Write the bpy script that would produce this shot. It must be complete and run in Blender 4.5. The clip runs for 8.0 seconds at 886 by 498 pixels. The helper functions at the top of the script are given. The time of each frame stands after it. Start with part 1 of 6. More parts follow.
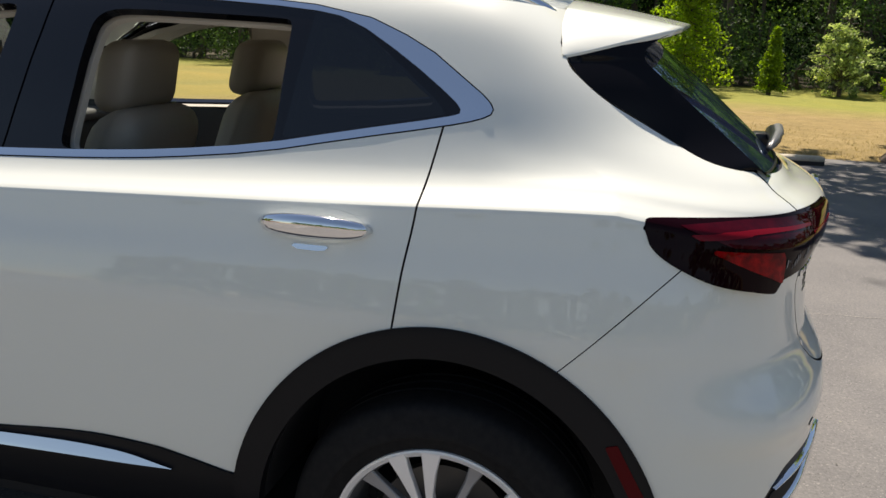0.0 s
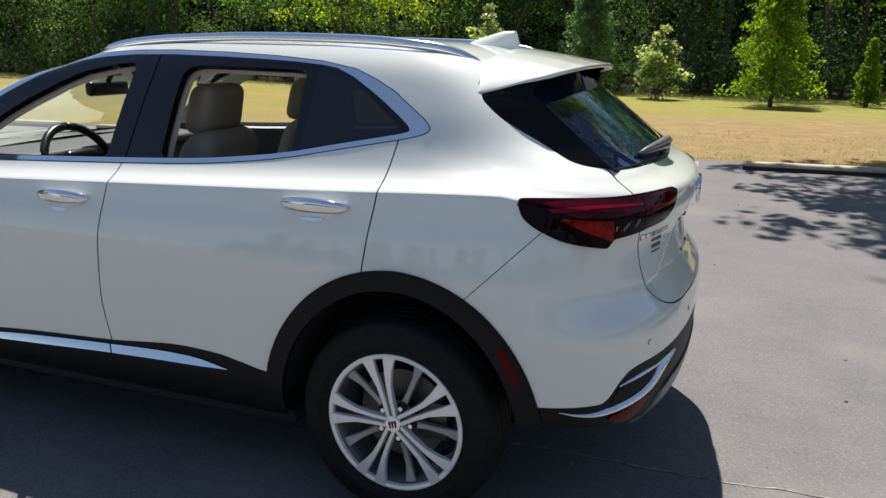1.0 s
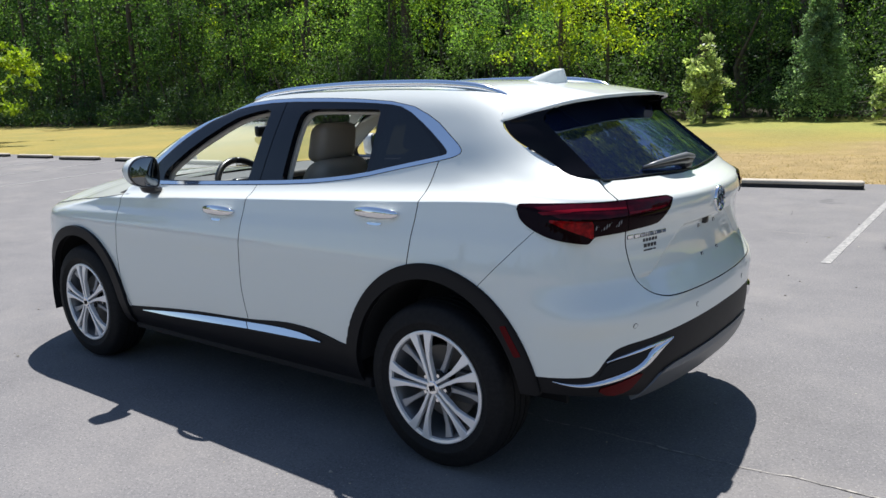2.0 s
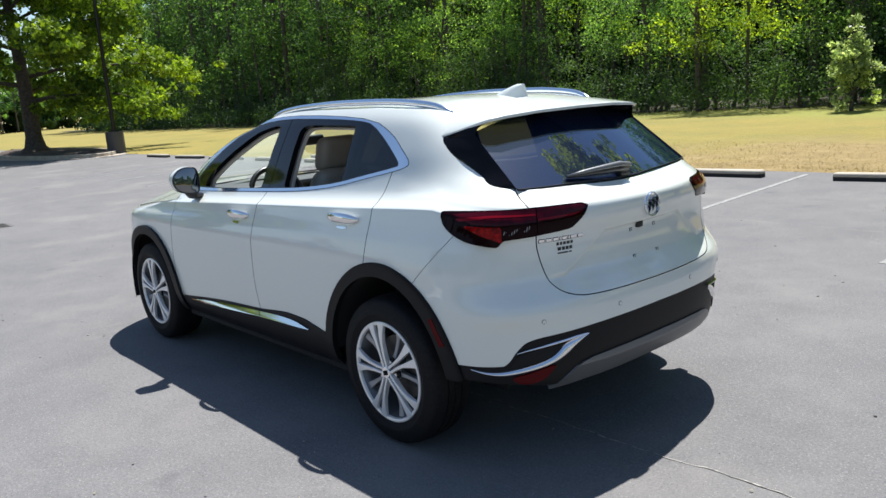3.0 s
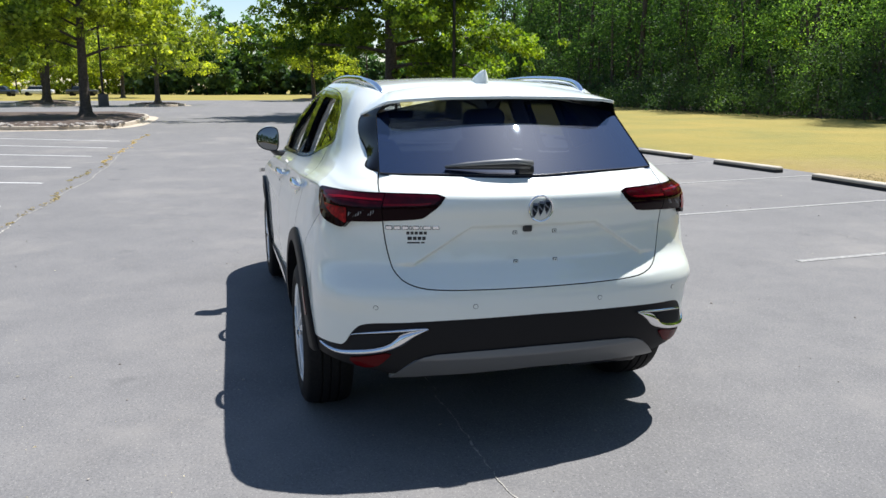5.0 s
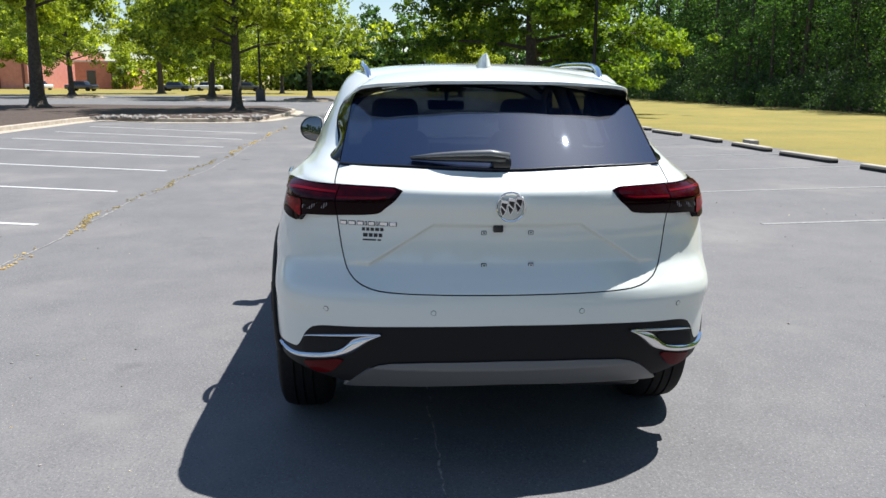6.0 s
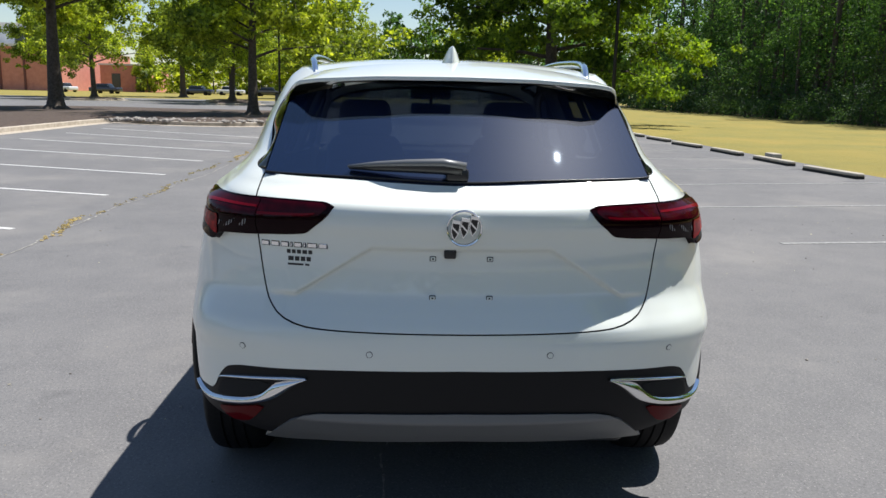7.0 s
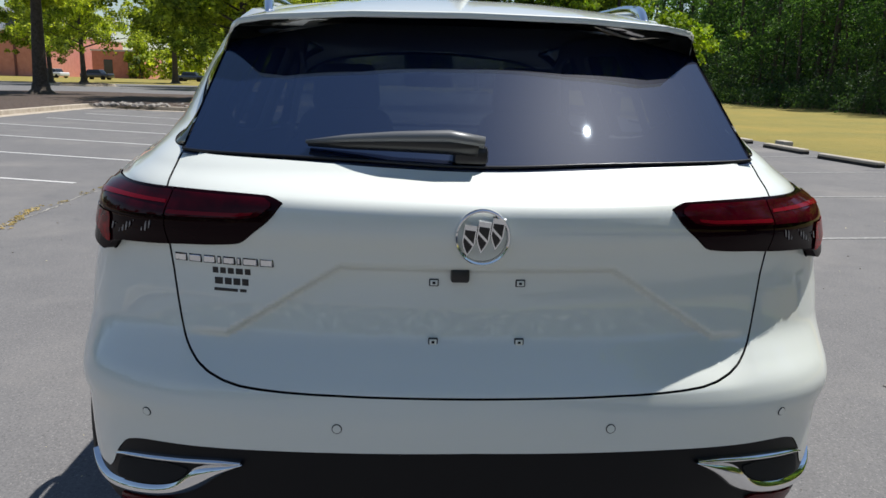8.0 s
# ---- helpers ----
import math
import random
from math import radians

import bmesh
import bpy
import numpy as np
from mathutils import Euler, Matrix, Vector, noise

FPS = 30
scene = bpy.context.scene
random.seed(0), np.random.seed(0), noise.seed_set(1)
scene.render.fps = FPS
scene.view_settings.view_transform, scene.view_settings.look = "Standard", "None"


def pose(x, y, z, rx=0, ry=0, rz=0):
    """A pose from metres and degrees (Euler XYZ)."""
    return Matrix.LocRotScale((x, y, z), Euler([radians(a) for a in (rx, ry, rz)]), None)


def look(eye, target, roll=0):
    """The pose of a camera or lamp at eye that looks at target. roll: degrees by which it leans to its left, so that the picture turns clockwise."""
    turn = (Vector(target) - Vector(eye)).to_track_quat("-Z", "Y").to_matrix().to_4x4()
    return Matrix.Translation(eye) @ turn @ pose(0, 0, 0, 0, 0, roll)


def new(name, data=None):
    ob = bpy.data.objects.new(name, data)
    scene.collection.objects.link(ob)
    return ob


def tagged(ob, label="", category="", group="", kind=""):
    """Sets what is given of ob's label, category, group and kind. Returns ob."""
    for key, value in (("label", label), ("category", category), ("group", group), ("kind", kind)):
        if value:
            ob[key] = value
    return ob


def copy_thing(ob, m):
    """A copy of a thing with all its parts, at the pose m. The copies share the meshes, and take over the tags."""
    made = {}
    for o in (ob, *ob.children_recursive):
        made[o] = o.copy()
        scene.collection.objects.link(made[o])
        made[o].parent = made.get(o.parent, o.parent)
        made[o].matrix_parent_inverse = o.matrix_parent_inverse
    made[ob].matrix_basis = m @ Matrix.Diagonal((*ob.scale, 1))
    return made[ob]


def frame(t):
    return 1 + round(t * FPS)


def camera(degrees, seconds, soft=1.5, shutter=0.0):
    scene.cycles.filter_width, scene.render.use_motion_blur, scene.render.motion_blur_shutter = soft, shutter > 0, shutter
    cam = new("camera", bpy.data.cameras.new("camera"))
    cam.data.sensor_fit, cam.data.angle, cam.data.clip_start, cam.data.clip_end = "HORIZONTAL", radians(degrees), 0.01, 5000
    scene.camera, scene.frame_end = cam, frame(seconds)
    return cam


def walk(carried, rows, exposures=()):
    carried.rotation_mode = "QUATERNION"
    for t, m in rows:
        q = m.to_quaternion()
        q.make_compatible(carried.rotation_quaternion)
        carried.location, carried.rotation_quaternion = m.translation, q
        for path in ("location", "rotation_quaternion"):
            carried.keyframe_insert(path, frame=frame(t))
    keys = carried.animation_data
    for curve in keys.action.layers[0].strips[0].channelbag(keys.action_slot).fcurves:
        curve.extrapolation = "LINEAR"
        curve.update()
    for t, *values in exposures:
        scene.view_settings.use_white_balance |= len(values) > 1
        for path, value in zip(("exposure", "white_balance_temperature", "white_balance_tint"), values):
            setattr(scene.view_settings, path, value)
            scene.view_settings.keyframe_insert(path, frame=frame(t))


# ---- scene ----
cam = camera(58.5, 8.0)
PATH = [
    (0, (0.342, -2.431, 1.485), (-0.096, -0.552, 0.956), 2.25),
    (0.5, (0.674, -2.783, 1.540), (0.174, -0.918, 1.019), 2.15),
    (1, (1.014, -3.139, 1.584), (0.323, -1.328, 1.091), 0.7),
    (1.5, (1.526, -3.327, 1.61), (0.481, -1.69, 1.132), -1.6),
    (1.7, (1.707, -3.36, 1.571), (0.585, -1.76, 1.146), -1.9),
    (2.8, (2.714, -3.136, 1.624), (1.294, -1.784, 1.228), -3.9),
    (3, (2.896, -3.028, 1.642), (1.413, -1.744, 1.252), -4.2),
    (3.5, (3.333, -2.67, 1.656), (1.751, -1.512, 1.26), -2.0),
    (4, (3.614, -2.217, 1.635), (1.936, -1.203, 1.24), -1.9),
    (4.2, (3.717, -2.012, 1.616), (1.965, -1.131, 1.223), -2.1),
    (5.3, (3.875, -0.989, 1.565), (1.964, -0.562, 1.157), 0.9),
    (5.5, (3.839, -0.822, 1.558), (1.913, -0.468, 1.149), 1.0),
    (6, (3.692, -0.481, 1.519), (1.741, -0.32, 1.109), 0.4),
    (6.5, (3.541, -0.245, 1.502), (1.582, -0.159, 1.106), 0.8),
    (7, (3.201, -0.196, 1.482), (1.242, -0.084, 1.091), 1.3),
    (7.5, (2.79, -0.153, 1.441), (0.833, -0.031, 1.045), 1.5),
    (8, (2.367, -0.172, 1.378), (0.416, -0.048, 0.959), 1.5),
]
walk(cam, [(t, look(eye, target, roll)) for t, eye, target, roll in PATH],
     exposures=[(0, 0.63, 7450, 13), (0.5, 0.58, 7150, 15), (1.0, 0.60, 6750, 13), (1.5, 0.77, 6350, 13), (3.0, 0.84, 6300, 10), (4.0, 0.88, 6300, 10), (5.5, 0.85, 6250, 10), (6.0, 0.82, 6250, 10), (6.5, 0.62, 6300, 10), (7.0, 0.58, 6350, 10), (7.5, 0.56, 6400, 10), (8.0, 0.32, 6400, 10)])

# ---------------------------------------------------------------- light
SUN = Vector((-0.19, 0.397, 1.0)).normalized()
world = bpy.data.worlds.new("sky")
scene.world = world
world.use_nodes = True
nt = world.node_tree
sky = nt.nodes.new("ShaderNodeTexSky")
sky.sky_type = "NISHITA"
sky.sun_disc = False
sky.sun_elevation = math.asin(SUN.z)
sky.dust_density, sky.air_density, sky.ozone_density = 0.15, 1.05, 1.6
sky.sun_rotation = math.atan2(SUN.x, SUN.y)
nt.nodes["Background"].inputs["Strength"].default_value = 0.078
soft_sky = nt.nodes.new("ShaderNodeHueSaturation")
soft_sky.inputs["Saturation"].default_value = 0.97
nt.links.new(sky.outputs[0], soft_sky.inputs["Color"])
nt.links.new(soft_sky.outputs[0], nt.nodes["Background"].inputs["Color"])
sun_data = bpy.data.lights.new("sun", "SUN")
sun_data.energy, sun_data.angle, sun_data.color = 5.0, radians(0.53), (1.0, 0.965, 0.915)
sun = new("sun", sun_data)
sun.matrix_world = look(SUN * 50, (0, 0, 0))

# ---------------------------------------------------------------- materials


def mat(name, color=(0.5, 0.5, 0.5), rough=0.5, metal=0.0, **more):
    m = bpy.data.materials.new(name)
    m.use_nodes = True
    b = m.node_tree.nodes["Principled BSDF"]
    b.inputs["Base Color"].default_value = (*color, 1)
    b.inputs["Roughness"].default_value = rough
    b.inputs["Metallic"].default_value = metal
    for key, value in more.items():
        b.inputs[key.replace("_", " ")].default_value = value
    return m


def node(m, kind, **props):
    n = m.node_tree.nodes.new(kind)
    for key, value in props.items():
        if key in n.inputs:
            n.inputs[key].default_value = value
    return n


def link(m, a, b):
    m.node_tree.links.new(a, b)


def bsdf(m):
    return m.node_tree.nodes["Principled BSDF"]


def coords(m):
    return m.node_tree.nodes.new("ShaderNodeTexCoord").outputs["Object"]


def noise_out(m, scale, detail=4.0, rough=0.55, where=None):
    n = node(m, "ShaderNodeTexNoise", Scale=scale, Detail=detail, Roughness=rough)
    link(m, where if where is not None else coords(m), n.inputs["Vector"])
    return n.outputs["Fac"]


def ramp(m, fac, stops):
    r = m.node_tree.nodes.new("ShaderNodeValToRGB")
    e = r.color_ramp.elements
    while len(e) < len(stops):
        e.new(0.5)
    for el, (p, c) in zip(e, stops):
        el.position = p
        el.color = (*c, 1) if len(c) == 3 else c
    link(m, fac, r.inputs["Fac"])
    return r.outputs["Color"]


def mix(m, fac, a, b, mode="MIX"):
    n = m.node_tree.nodes.new("ShaderNodeMix")
    n.data_type, n.blend_type = "RGBA", mode
    for sock, v in ((n.inputs["Factor"], fac), (n.inputs["A"], a), (n.inputs["B"], b)):
        if hasattr(v, "is_linked"):
            link(m, v, sock)
        else:
            sock.default_value = v if not isinstance(v, tuple) else (*v, 1)
    return [o for o in n.outputs if o.type == "RGBA"][0]


def bump(m, height, strength, distance):
    n = node(m, "ShaderNodeBump", Strength=strength, Distance=distance)
    link(m, height, n.inputs["Height"])
    link(m, n.outputs["Normal"], bsdf(m).inputs["Normal"])


def base(m, colour):
    link(m, colour, bsdf(m).inputs["Base Color"])

# ---------------------------------------------------------------- ground materials
ASPHALT = mat("asphalt", rough=0.85, Specular_IOR_Level=0.22)
_big, _mid = noise_out(ASPHALT, 0.22, 5), noise_out(ASPHALT, 1.7, 8, 0.72)
_fine = noise_out(ASPHALT, 70, 4, 0.8)
_c = ramp(ASPHALT, _big, [(0.3, (0.132, 0.130, 0.131)), (0.7, (0.182, 0.175, 0.171))])
_c = mix(ASPHALT, 0.5, _c, ramp(ASPHALT, _mid, [(0.28, (0.095, 0.094, 0.097)), (0.50, (0.152, 0.149, 0.149)), (0.76, (0.228, 0.217, 0.206))]))
_c = mix(ASPHALT, 0.30, _c, ramp(ASPHALT, _fine, [(0.36, (0.060, 0.059, 0.061)), (0.52, (0.143, 0.140, 0.140)), (0.70, (0.31, 0.30, 0.285))]))
# single pale and dark stones in the binder
_cell = node(ASPHALT, "ShaderNodeTexVoronoi", Scale=190.0)
link(ASPHALT, coords(ASPHALT), _cell.inputs["Vector"])
_sepc = ASPHALT.node_tree.nodes.new("ShaderNodeSeparateColor")
link(ASPHALT, _cell.outputs["Color"], _sepc.inputs[0])
_c = mix(ASPHALT, ramp(ASPHALT, _sepc.outputs["Red"], [(0.955, (0, 0, 0)), (0.985, (0.40, 0.40, 0.40))]), _c, (0.36, 0.345, 0.325))
_c = mix(ASPHALT, ramp(ASPHALT, _sepc.outputs["Green"], [(0.94, (0, 0, 0)), (0.97, (0.45, 0.45, 0.45))]), _c, (0.050, 0.050, 0.052))
# washed-out sandy patches and dark oil spots
_sand = ramp(ASPHALT, noise_out(ASPHALT, 0.55, 6, 0.62), [(0.52, (0, 0, 0)), (0.74, (0.6, 0.6, 0.6))])
_c = mix(ASPHALT, _sand, _c, (0.245, 0.230, 0.212))
_oil = ramp(ASPHALT, noise_out(ASPHALT, 1.15, 3, 0.5), [(0.24, (0.75, 0.75, 0.75)), (0.32, (0, 0, 0))])
_c = mix(ASPHALT, _oil, _c, (0.060, 0.060, 0.064))
base(ASPHALT, _c)
bump(ASPHALT, noise_out(ASPHALT, 85, 3, 0.75), 0.45, 0.004)

GRASS = mat("grass", rough=0.9)
_g1, _g2, _g3 = noise_out(GRASS, 0.35, 6, 0.6), noise_out(GRASS, 20, 7, 0.8), noise_out(GRASS, 1.6, 5, 0.65)
_green = ramp(GRASS, _g1, [(0.30, (0.120, 0.135, 0.014)), (0.52, (0.215, 0.178, 0.016)), (0.72, (0.295, 0.215, 0.026))])
_dry = ramp(GRASS, _g3, [(0.30, (0.165, 0.108, 0.046)), (0.55, (0.280, 0.184, 0.080)), (0.75, (0.38, 0.275, 0.15))])
# dry straw towards the stalls, greener towards the wood
_sep = GRASS.node_tree.nodes.new("ShaderNodeSeparateXYZ")
link(GRASS, coords(GRASS), _sep.inputs[0])
_add = node(GRASS, "ShaderNodeMath")
_add.operation = "MULTIPLY_ADD"
link(GRASS, _g1, _add.inputs[0])
_add.inputs[1].default_value = 14.0
_slant = node(GRASS, "ShaderNodeMath")
_slant.operation = "MULTIPLY_ADD"
link(GRASS, _sep.outputs["X"], _slant.inputs[0])
_slant.inputs[1].default_value = -0.75
link(GRASS, _sep.outputs["Y"], _slant.inputs[2])
link(GRASS, _slant.outputs[0], _add.inputs[2])
_map = node(GRASS, "ShaderNodeMapRange")
_map.inputs["From Min"].default_value, _map.inputs["From Max"].default_value = 21.5, 26.5
link(GRASS, _add.outputs[0], _map.inputs["Value"])
_c = mix(GRASS, _map.outputs[0], _dry, _green)
# fresh lime-green strip below the young trees
_lime = node(GRASS, "ShaderNodeMath")
_lime.operation = "MULTIPLY_ADD"
link(GRASS, _sep.outputs["X"], _lime.inputs[0])
_lime.inputs[1].default_value = 0.30
link(GRASS, _sep.outputs["Y"], _lime.inputs[2])
_strip = node(GRASS, "ShaderNodeMapRange")
_strip.inputs["From Min"].default_value, _strip.inputs["From Max"].default_value = 17.5, 21.0
link(GRASS, _lime.outputs[0], _strip.inputs["Value"])
_c = mix(GRASS, _strip.outputs[0], _c, ramp(GRASS, _g3, [(0.3, (0.13, 0.19, 0.010)), (0.7, (0.25, 0.27, 0.018))]))
_c = mix(GRASS, 0.42, _c, ramp(GRASS, _g2, [(0.3, (0.085, 0.072, 0.018)), (0.6, (0.36, 0.28, 0.085))]))
base(GRASS, _c)
bump(GRASS, _g2, 0.8, 0.04)

PAINT_LINE = mat("worn_white_line", rough=0.75)
_w = noise_out(PAINT_LINE, 22, 6, 0.75)
base(PAINT_LINE, ramp(PAINT_LINE, _w, [(0.38, (0.14, 0.14, 0.14)), (0.54, (0.26, 0.255, 0.24)), (0.8, (0.40, 0.39, 0.37))]))

PAINT_FRESH = mat("white_line", rough=0.75)
base(PAINT_FRESH, ramp(PAINT_FRESH, noise_out(PAINT_FRESH, 22, 6, 0.75), [(0.33, (0.22, 0.22, 0.22)), (0.48, (0.50, 0.49, 0.47)), (0.8, (0.64, 0.63, 0.61))]))

CONCRETE = mat("concrete", rough=0.85)
_n1, _n2 = noise_out(CONCRETE, 3, 6, 0.65), noise_out(CONCRETE, 60, 4, 0.7)
base(CONCRETE, mix(CONCRETE, 0.5, ramp(CONCRETE, _n1, [(0.3, (0.36, 0.31, 0.23)), (0.7, (0.56, 0.50, 0.40))]),
                   ramp(CONCRETE, _n2, [(0.3, (0.2, 0.18, 0.15)), (0.7, (0.45, 0.41, 0.35))])))
bump(CONCRETE, _n2, 0.5, 0.006)

# ---------------------------------------------------------------- mesh helpers


def mesh_of(name, verts, faces, material=None, smooth=False):
    me = bpy.data.meshes.new(name)
    me.from_pydata([tuple(v) for v in verts], [], [tuple(f) for f in faces])
    if material:
        me.materials.append(material)
    if smooth:
        me.polygons.foreach_set("use_smooth", np.ones(len(me.polygons), bool))
    me.update()
    return me


def from_bm(name, bm, material, smooth=True, sharp=35):
    me = bpy.data.meshes.new(name)
    bm.normal_update()
    bm.to_mesh(me)
    bm.free()
    me.materials.append(material)
    if smooth:
        me.polygons.foreach_set("use_smooth", np.ones(len(me.polygons), bool))
        me.set_sharp_from_angle(angle=radians(sharp))
    return me


def hang(ob, parent):
    if parent is not None:
        ob.parent = parent
    return ob


def part(name, bm, material, parent, label="", smooth=True, sharp=35):
    """One mesh under a thing or a part, from a bmesh or a mesh."""
    me = from_bm(name, bm, material, smooth, sharp) if isinstance(bm, bmesh.types.BMesh) else bm
    ob = hang(new(name, me), parent)
    return tagged(ob, label=label) if label else ob


def box_bm(x0, x1, y0, y1, z0, z1, bevel=0.0, segments=2):
    bm = bmesh.new()
    bmesh.ops.create_cube(bm, size=1)
    for v in bm.verts:
        v.co = Vector(((x0 + x1) / 2 + v.co.x * (x1 - x0), (y0 + y1) / 2 + v.co.y * (y1 - y0), (z0 + z1) / 2 + v.co.z * (z1 - z0)))
    if bevel:
        bmesh.ops.bevel(bm, geom=bm.edges[:] + bm.verts[:], offset=bevel, segments=segments, affect="EDGES", profile=0.5)
    return bm


def grid_mesh(name, xs, ys, height, material):
    xs, ys = np.asarray(xs), np.asarray(ys)
    gx, gy = np.meshgrid(xs, ys, indexing="ij")
    v = np.stack([gx, gy, height(gx, gy)], -1).reshape(-1, 3)
    n, m = len(xs), len(ys)
    i = (np.arange(n - 1)[:, None] * m + np.arange(m - 1)[None]).ravel()
    return mesh_of(name, v, np.stack([i, i + m, i + m + 1, i + 1], -1), material, True)


# ---------------------------------------------------------------- ground
GRASS_EDGE = 9.35
LOT = (-88.0, 45.0, -60.0, GRASS_EDGE)


def ground_height(x, y):
    inside_by = np.minimum(np.minimum(x - LOT[0], LOT[1] - x), np.minimum(y - LOT[2], LOT[3] - y))
    rough = 0.02 * np.sin(x * 0.9 + 1.3 * np.sin(y * 0.5)) + 0.015 * np.sin(y * 1.7 + x * 0.4)
    return np.where(inside_by > -0.01, -0.05, 0.02 + rough + np.clip(-inside_by - 1, 0, 20) * 0.002)


xs = np.concatenate([[-2500, -800, -300, -160], np.linspace(-110, 70, 226), [120, 300, 800, 2500]])
ys = np.concatenate([[-2500, -800, -300, -120], np.linspace(-60.4, 9.2, 40), np.linspace(9.34, 40, 70), [80, 300, 800, 2500]])
ground = tagged(new("ground", grid_mesh("ground", xs, ys, ground_height, GRASS)), "mown yellow-green grass field round the parking lot", "grass", kind="structure")
lot = tagged(new("parking_lot", grid_mesh("parking_lot", np.linspace(LOT[0], LOT[1], 60), np.linspace(LOT[2], LOT[3], 40), lambda x, y: x * 0, ASPHALT)),
             "grey weathered asphalt of the parking lot with light specks", "asphalt", kind="structure")


def paint_strip(x0, y0, x1, y1, w=0.078, paint=PAINT_LINE):
    d = Vector((x1 - x0, y1 - y0, 0))
    bm = box_bm(0, d.length, -w / 2, w / 2, -0.004, 0.004)
    ob = part("stall_line", bm, paint, None, smooth=False)
    ob.matrix_world = pose(x0, y0, 0, 0, 0, math.degrees(math.atan2(d.y, d.x)))
    tagged(ob, "worn white painted line between parking stalls", "road marking", "stall lines", kind="structure")


# stall lines on both sides of the aisle
for k in range(9):
    x, slope = 0.50 - 2.61 * k, -0.03 - 0.042 * min(k, 5)
    paint_strip(x, 3.8, x + slope * 5.3, 9.1)
for k in range(8):
    x, slope = -2.35 - 2.66 * k + 0.05 * max(k - 3, 0), 0.24 + 0.05 * k
    paint_strip(x, -4.15, x - slope * 6.1, -10.25, 0.09, PAINT_FRESH)

# wheel stops at the grass edge
bm = box_bm(-0.9, 0.9, -0.095, 0.085, 0.040, 0.112, 0.035, 3)
for v in bm.verts:
    v.co.z += 0.006 * math.sin(v.co.x * 9 + v.co.y * 20)
stop_mesh = from_bm("wheel_stop", bm, CONCRETE)
# black strip puts the shade and grime below the stop into colour
foot_mesh = from_bm("foot", box_bm(-0.892, 0.892, -0.088, 0.080, -0.01, 0.062, 0.004, 1), mat("grimy_black_rubber", (0.02, 0.02, 0.02), 0.85))
for k in range(11):
    ob = new("wheel_stop", stop_mesh)
    ob.matrix_world = pose(1.88 - 2.86 * k + 0.03 * k * (k > 5), 8.62 + 0.05 * math.sin(k * 2.1), 0, 0, 0, 3.0 + 3.0 * math.sin(k * 1.7))
    tagged(hang(new("foot", foot_mesh), ob), label="black foot standing for shade and grime")
    tagged(ob, "weathered concrete wheel stop at the head of a stall", "wheel stop", "wheel stops")

# ---------------------------------------------------------------- car body surface
# The car stands with its rear axle over x = 0, its nose towards -x, its left side at -y.


def spline(knots):
    """A smooth curve through (a, b) knots that does not overshoot."""
    a = np.array([k[0] for k in knots], float)
    b = np.array([k[1] for k in knots], float)
    h, d = np.diff(a), np.diff(b) / np.diff(a)
    m = np.zeros(len(a))
    m[0], m[-1] = d[0], d[-1]
    for i in range(1, len(a) - 1):
        if d[i - 1] * d[i] > 0:
            w1, w2 = 2 * h[i] + h[i - 1], h[i] + 2 * h[i - 1]
            m[i] = (w1 + w2) / (w1 / d[i - 1] + w2 / d[i])

    def curve(q):
        q = np.clip(np.asarray(q, float), a[0], a[-1])
        i = np.clip(np.searchsorted(a, q) - 1, 0, len(a) - 2)
        t = (q - a[i]) / h[i]
        return ((2 * t**3 - 3 * t**2 + 1) * b[i] + (t**3 - 2 * t**2 + t) * h[i] * m[i]
                + (3 * t**2 - 2 * t**3) * b[i + 1] + (t**3 - t**2) * h[i] * m[i + 1])
    return curve


BELT, TOP = 1.15, 1.58
rear_end = spline([(0.18, 0.70), (0.30, 0.80), (0.42, 0.866), (0.56, 0.884), (0.69, 0.888), (0.75, 0.882), (0.80, 0.863), (0.86, 0.838),
                   (0.97, 0.824), (1.03, 0.836), (1.08, 0.853), (1.12, 0.849), (1.138, 0.838), (1.153, 0.812), (1.19, 0.738), (1.205, 0.724), (1.25, 0.680), (1.3, 0.628), (1.35, 0.575), (1.4, 0.520), (1.45, 0.462), (1.5, 0.403), (1.58, 0.304)])
half_width = spline([(0.18, 0.76), (0.28, 0.855), (0.36, 0.905), (0.45, 0.926), (0.60, 0.932), (0.86, 0.930), (0.96, 0.912), (1.03, 0.890),
                     (1.075, 0.8785), (1.094, 0.8735), (1.099, 0.8690), (1.112, 0.852), (1.13, 0.830), (1.16, 0.806), (1.20, 0.786), (1.26, 0.762), (1.32, 0.737), (1.38, 0.712), (1.44, 0.683), (1.50, 0.654), (1.55, 0.625), (1.58, 0.59)])
front_end = spline([(0.18, -3.60), (0.5, -3.70), (0.8, -3.68), (0.96, -3.60), (1.02, -3.42), (1.07, -3.10), (1.10, -2.85), (1.13, -2.66), (1.20, -2.50), (1.40, -2.08), (1.50, -1.84), (1.58, -1.58)])
rear_bend = spline([(0.2, 0.15), (1.10, 0.15), (1.25, 0.02), (1.58, -0.20)])
front_bend = spline([(0.2, -3.0), (0.9, -2.95), (1.02, -2.80), (1.08, -2.55), (1.12, -2.36), (1.15, -2.24), (1.25, -2.10), (1.385, -1.90), (1.495, -1.65), (1.58, -1.25)])
side_taper = spline([(-3.7, 0.93), (-3.2, 0.975), (-2.78, 1.0), (-0.5, 1.0), (0.1, 1.0), (0.47, 0.985), (0.7, 0.98), (0.9, 0.98)])
roof_edge = spline([(-1.6, 1.545), (-1.3, 1.575), (-1.0, 1.588), (-0.5, 1.585), (0.0, 1.562), (0.2, 1.545), (0.9, 1.545)])
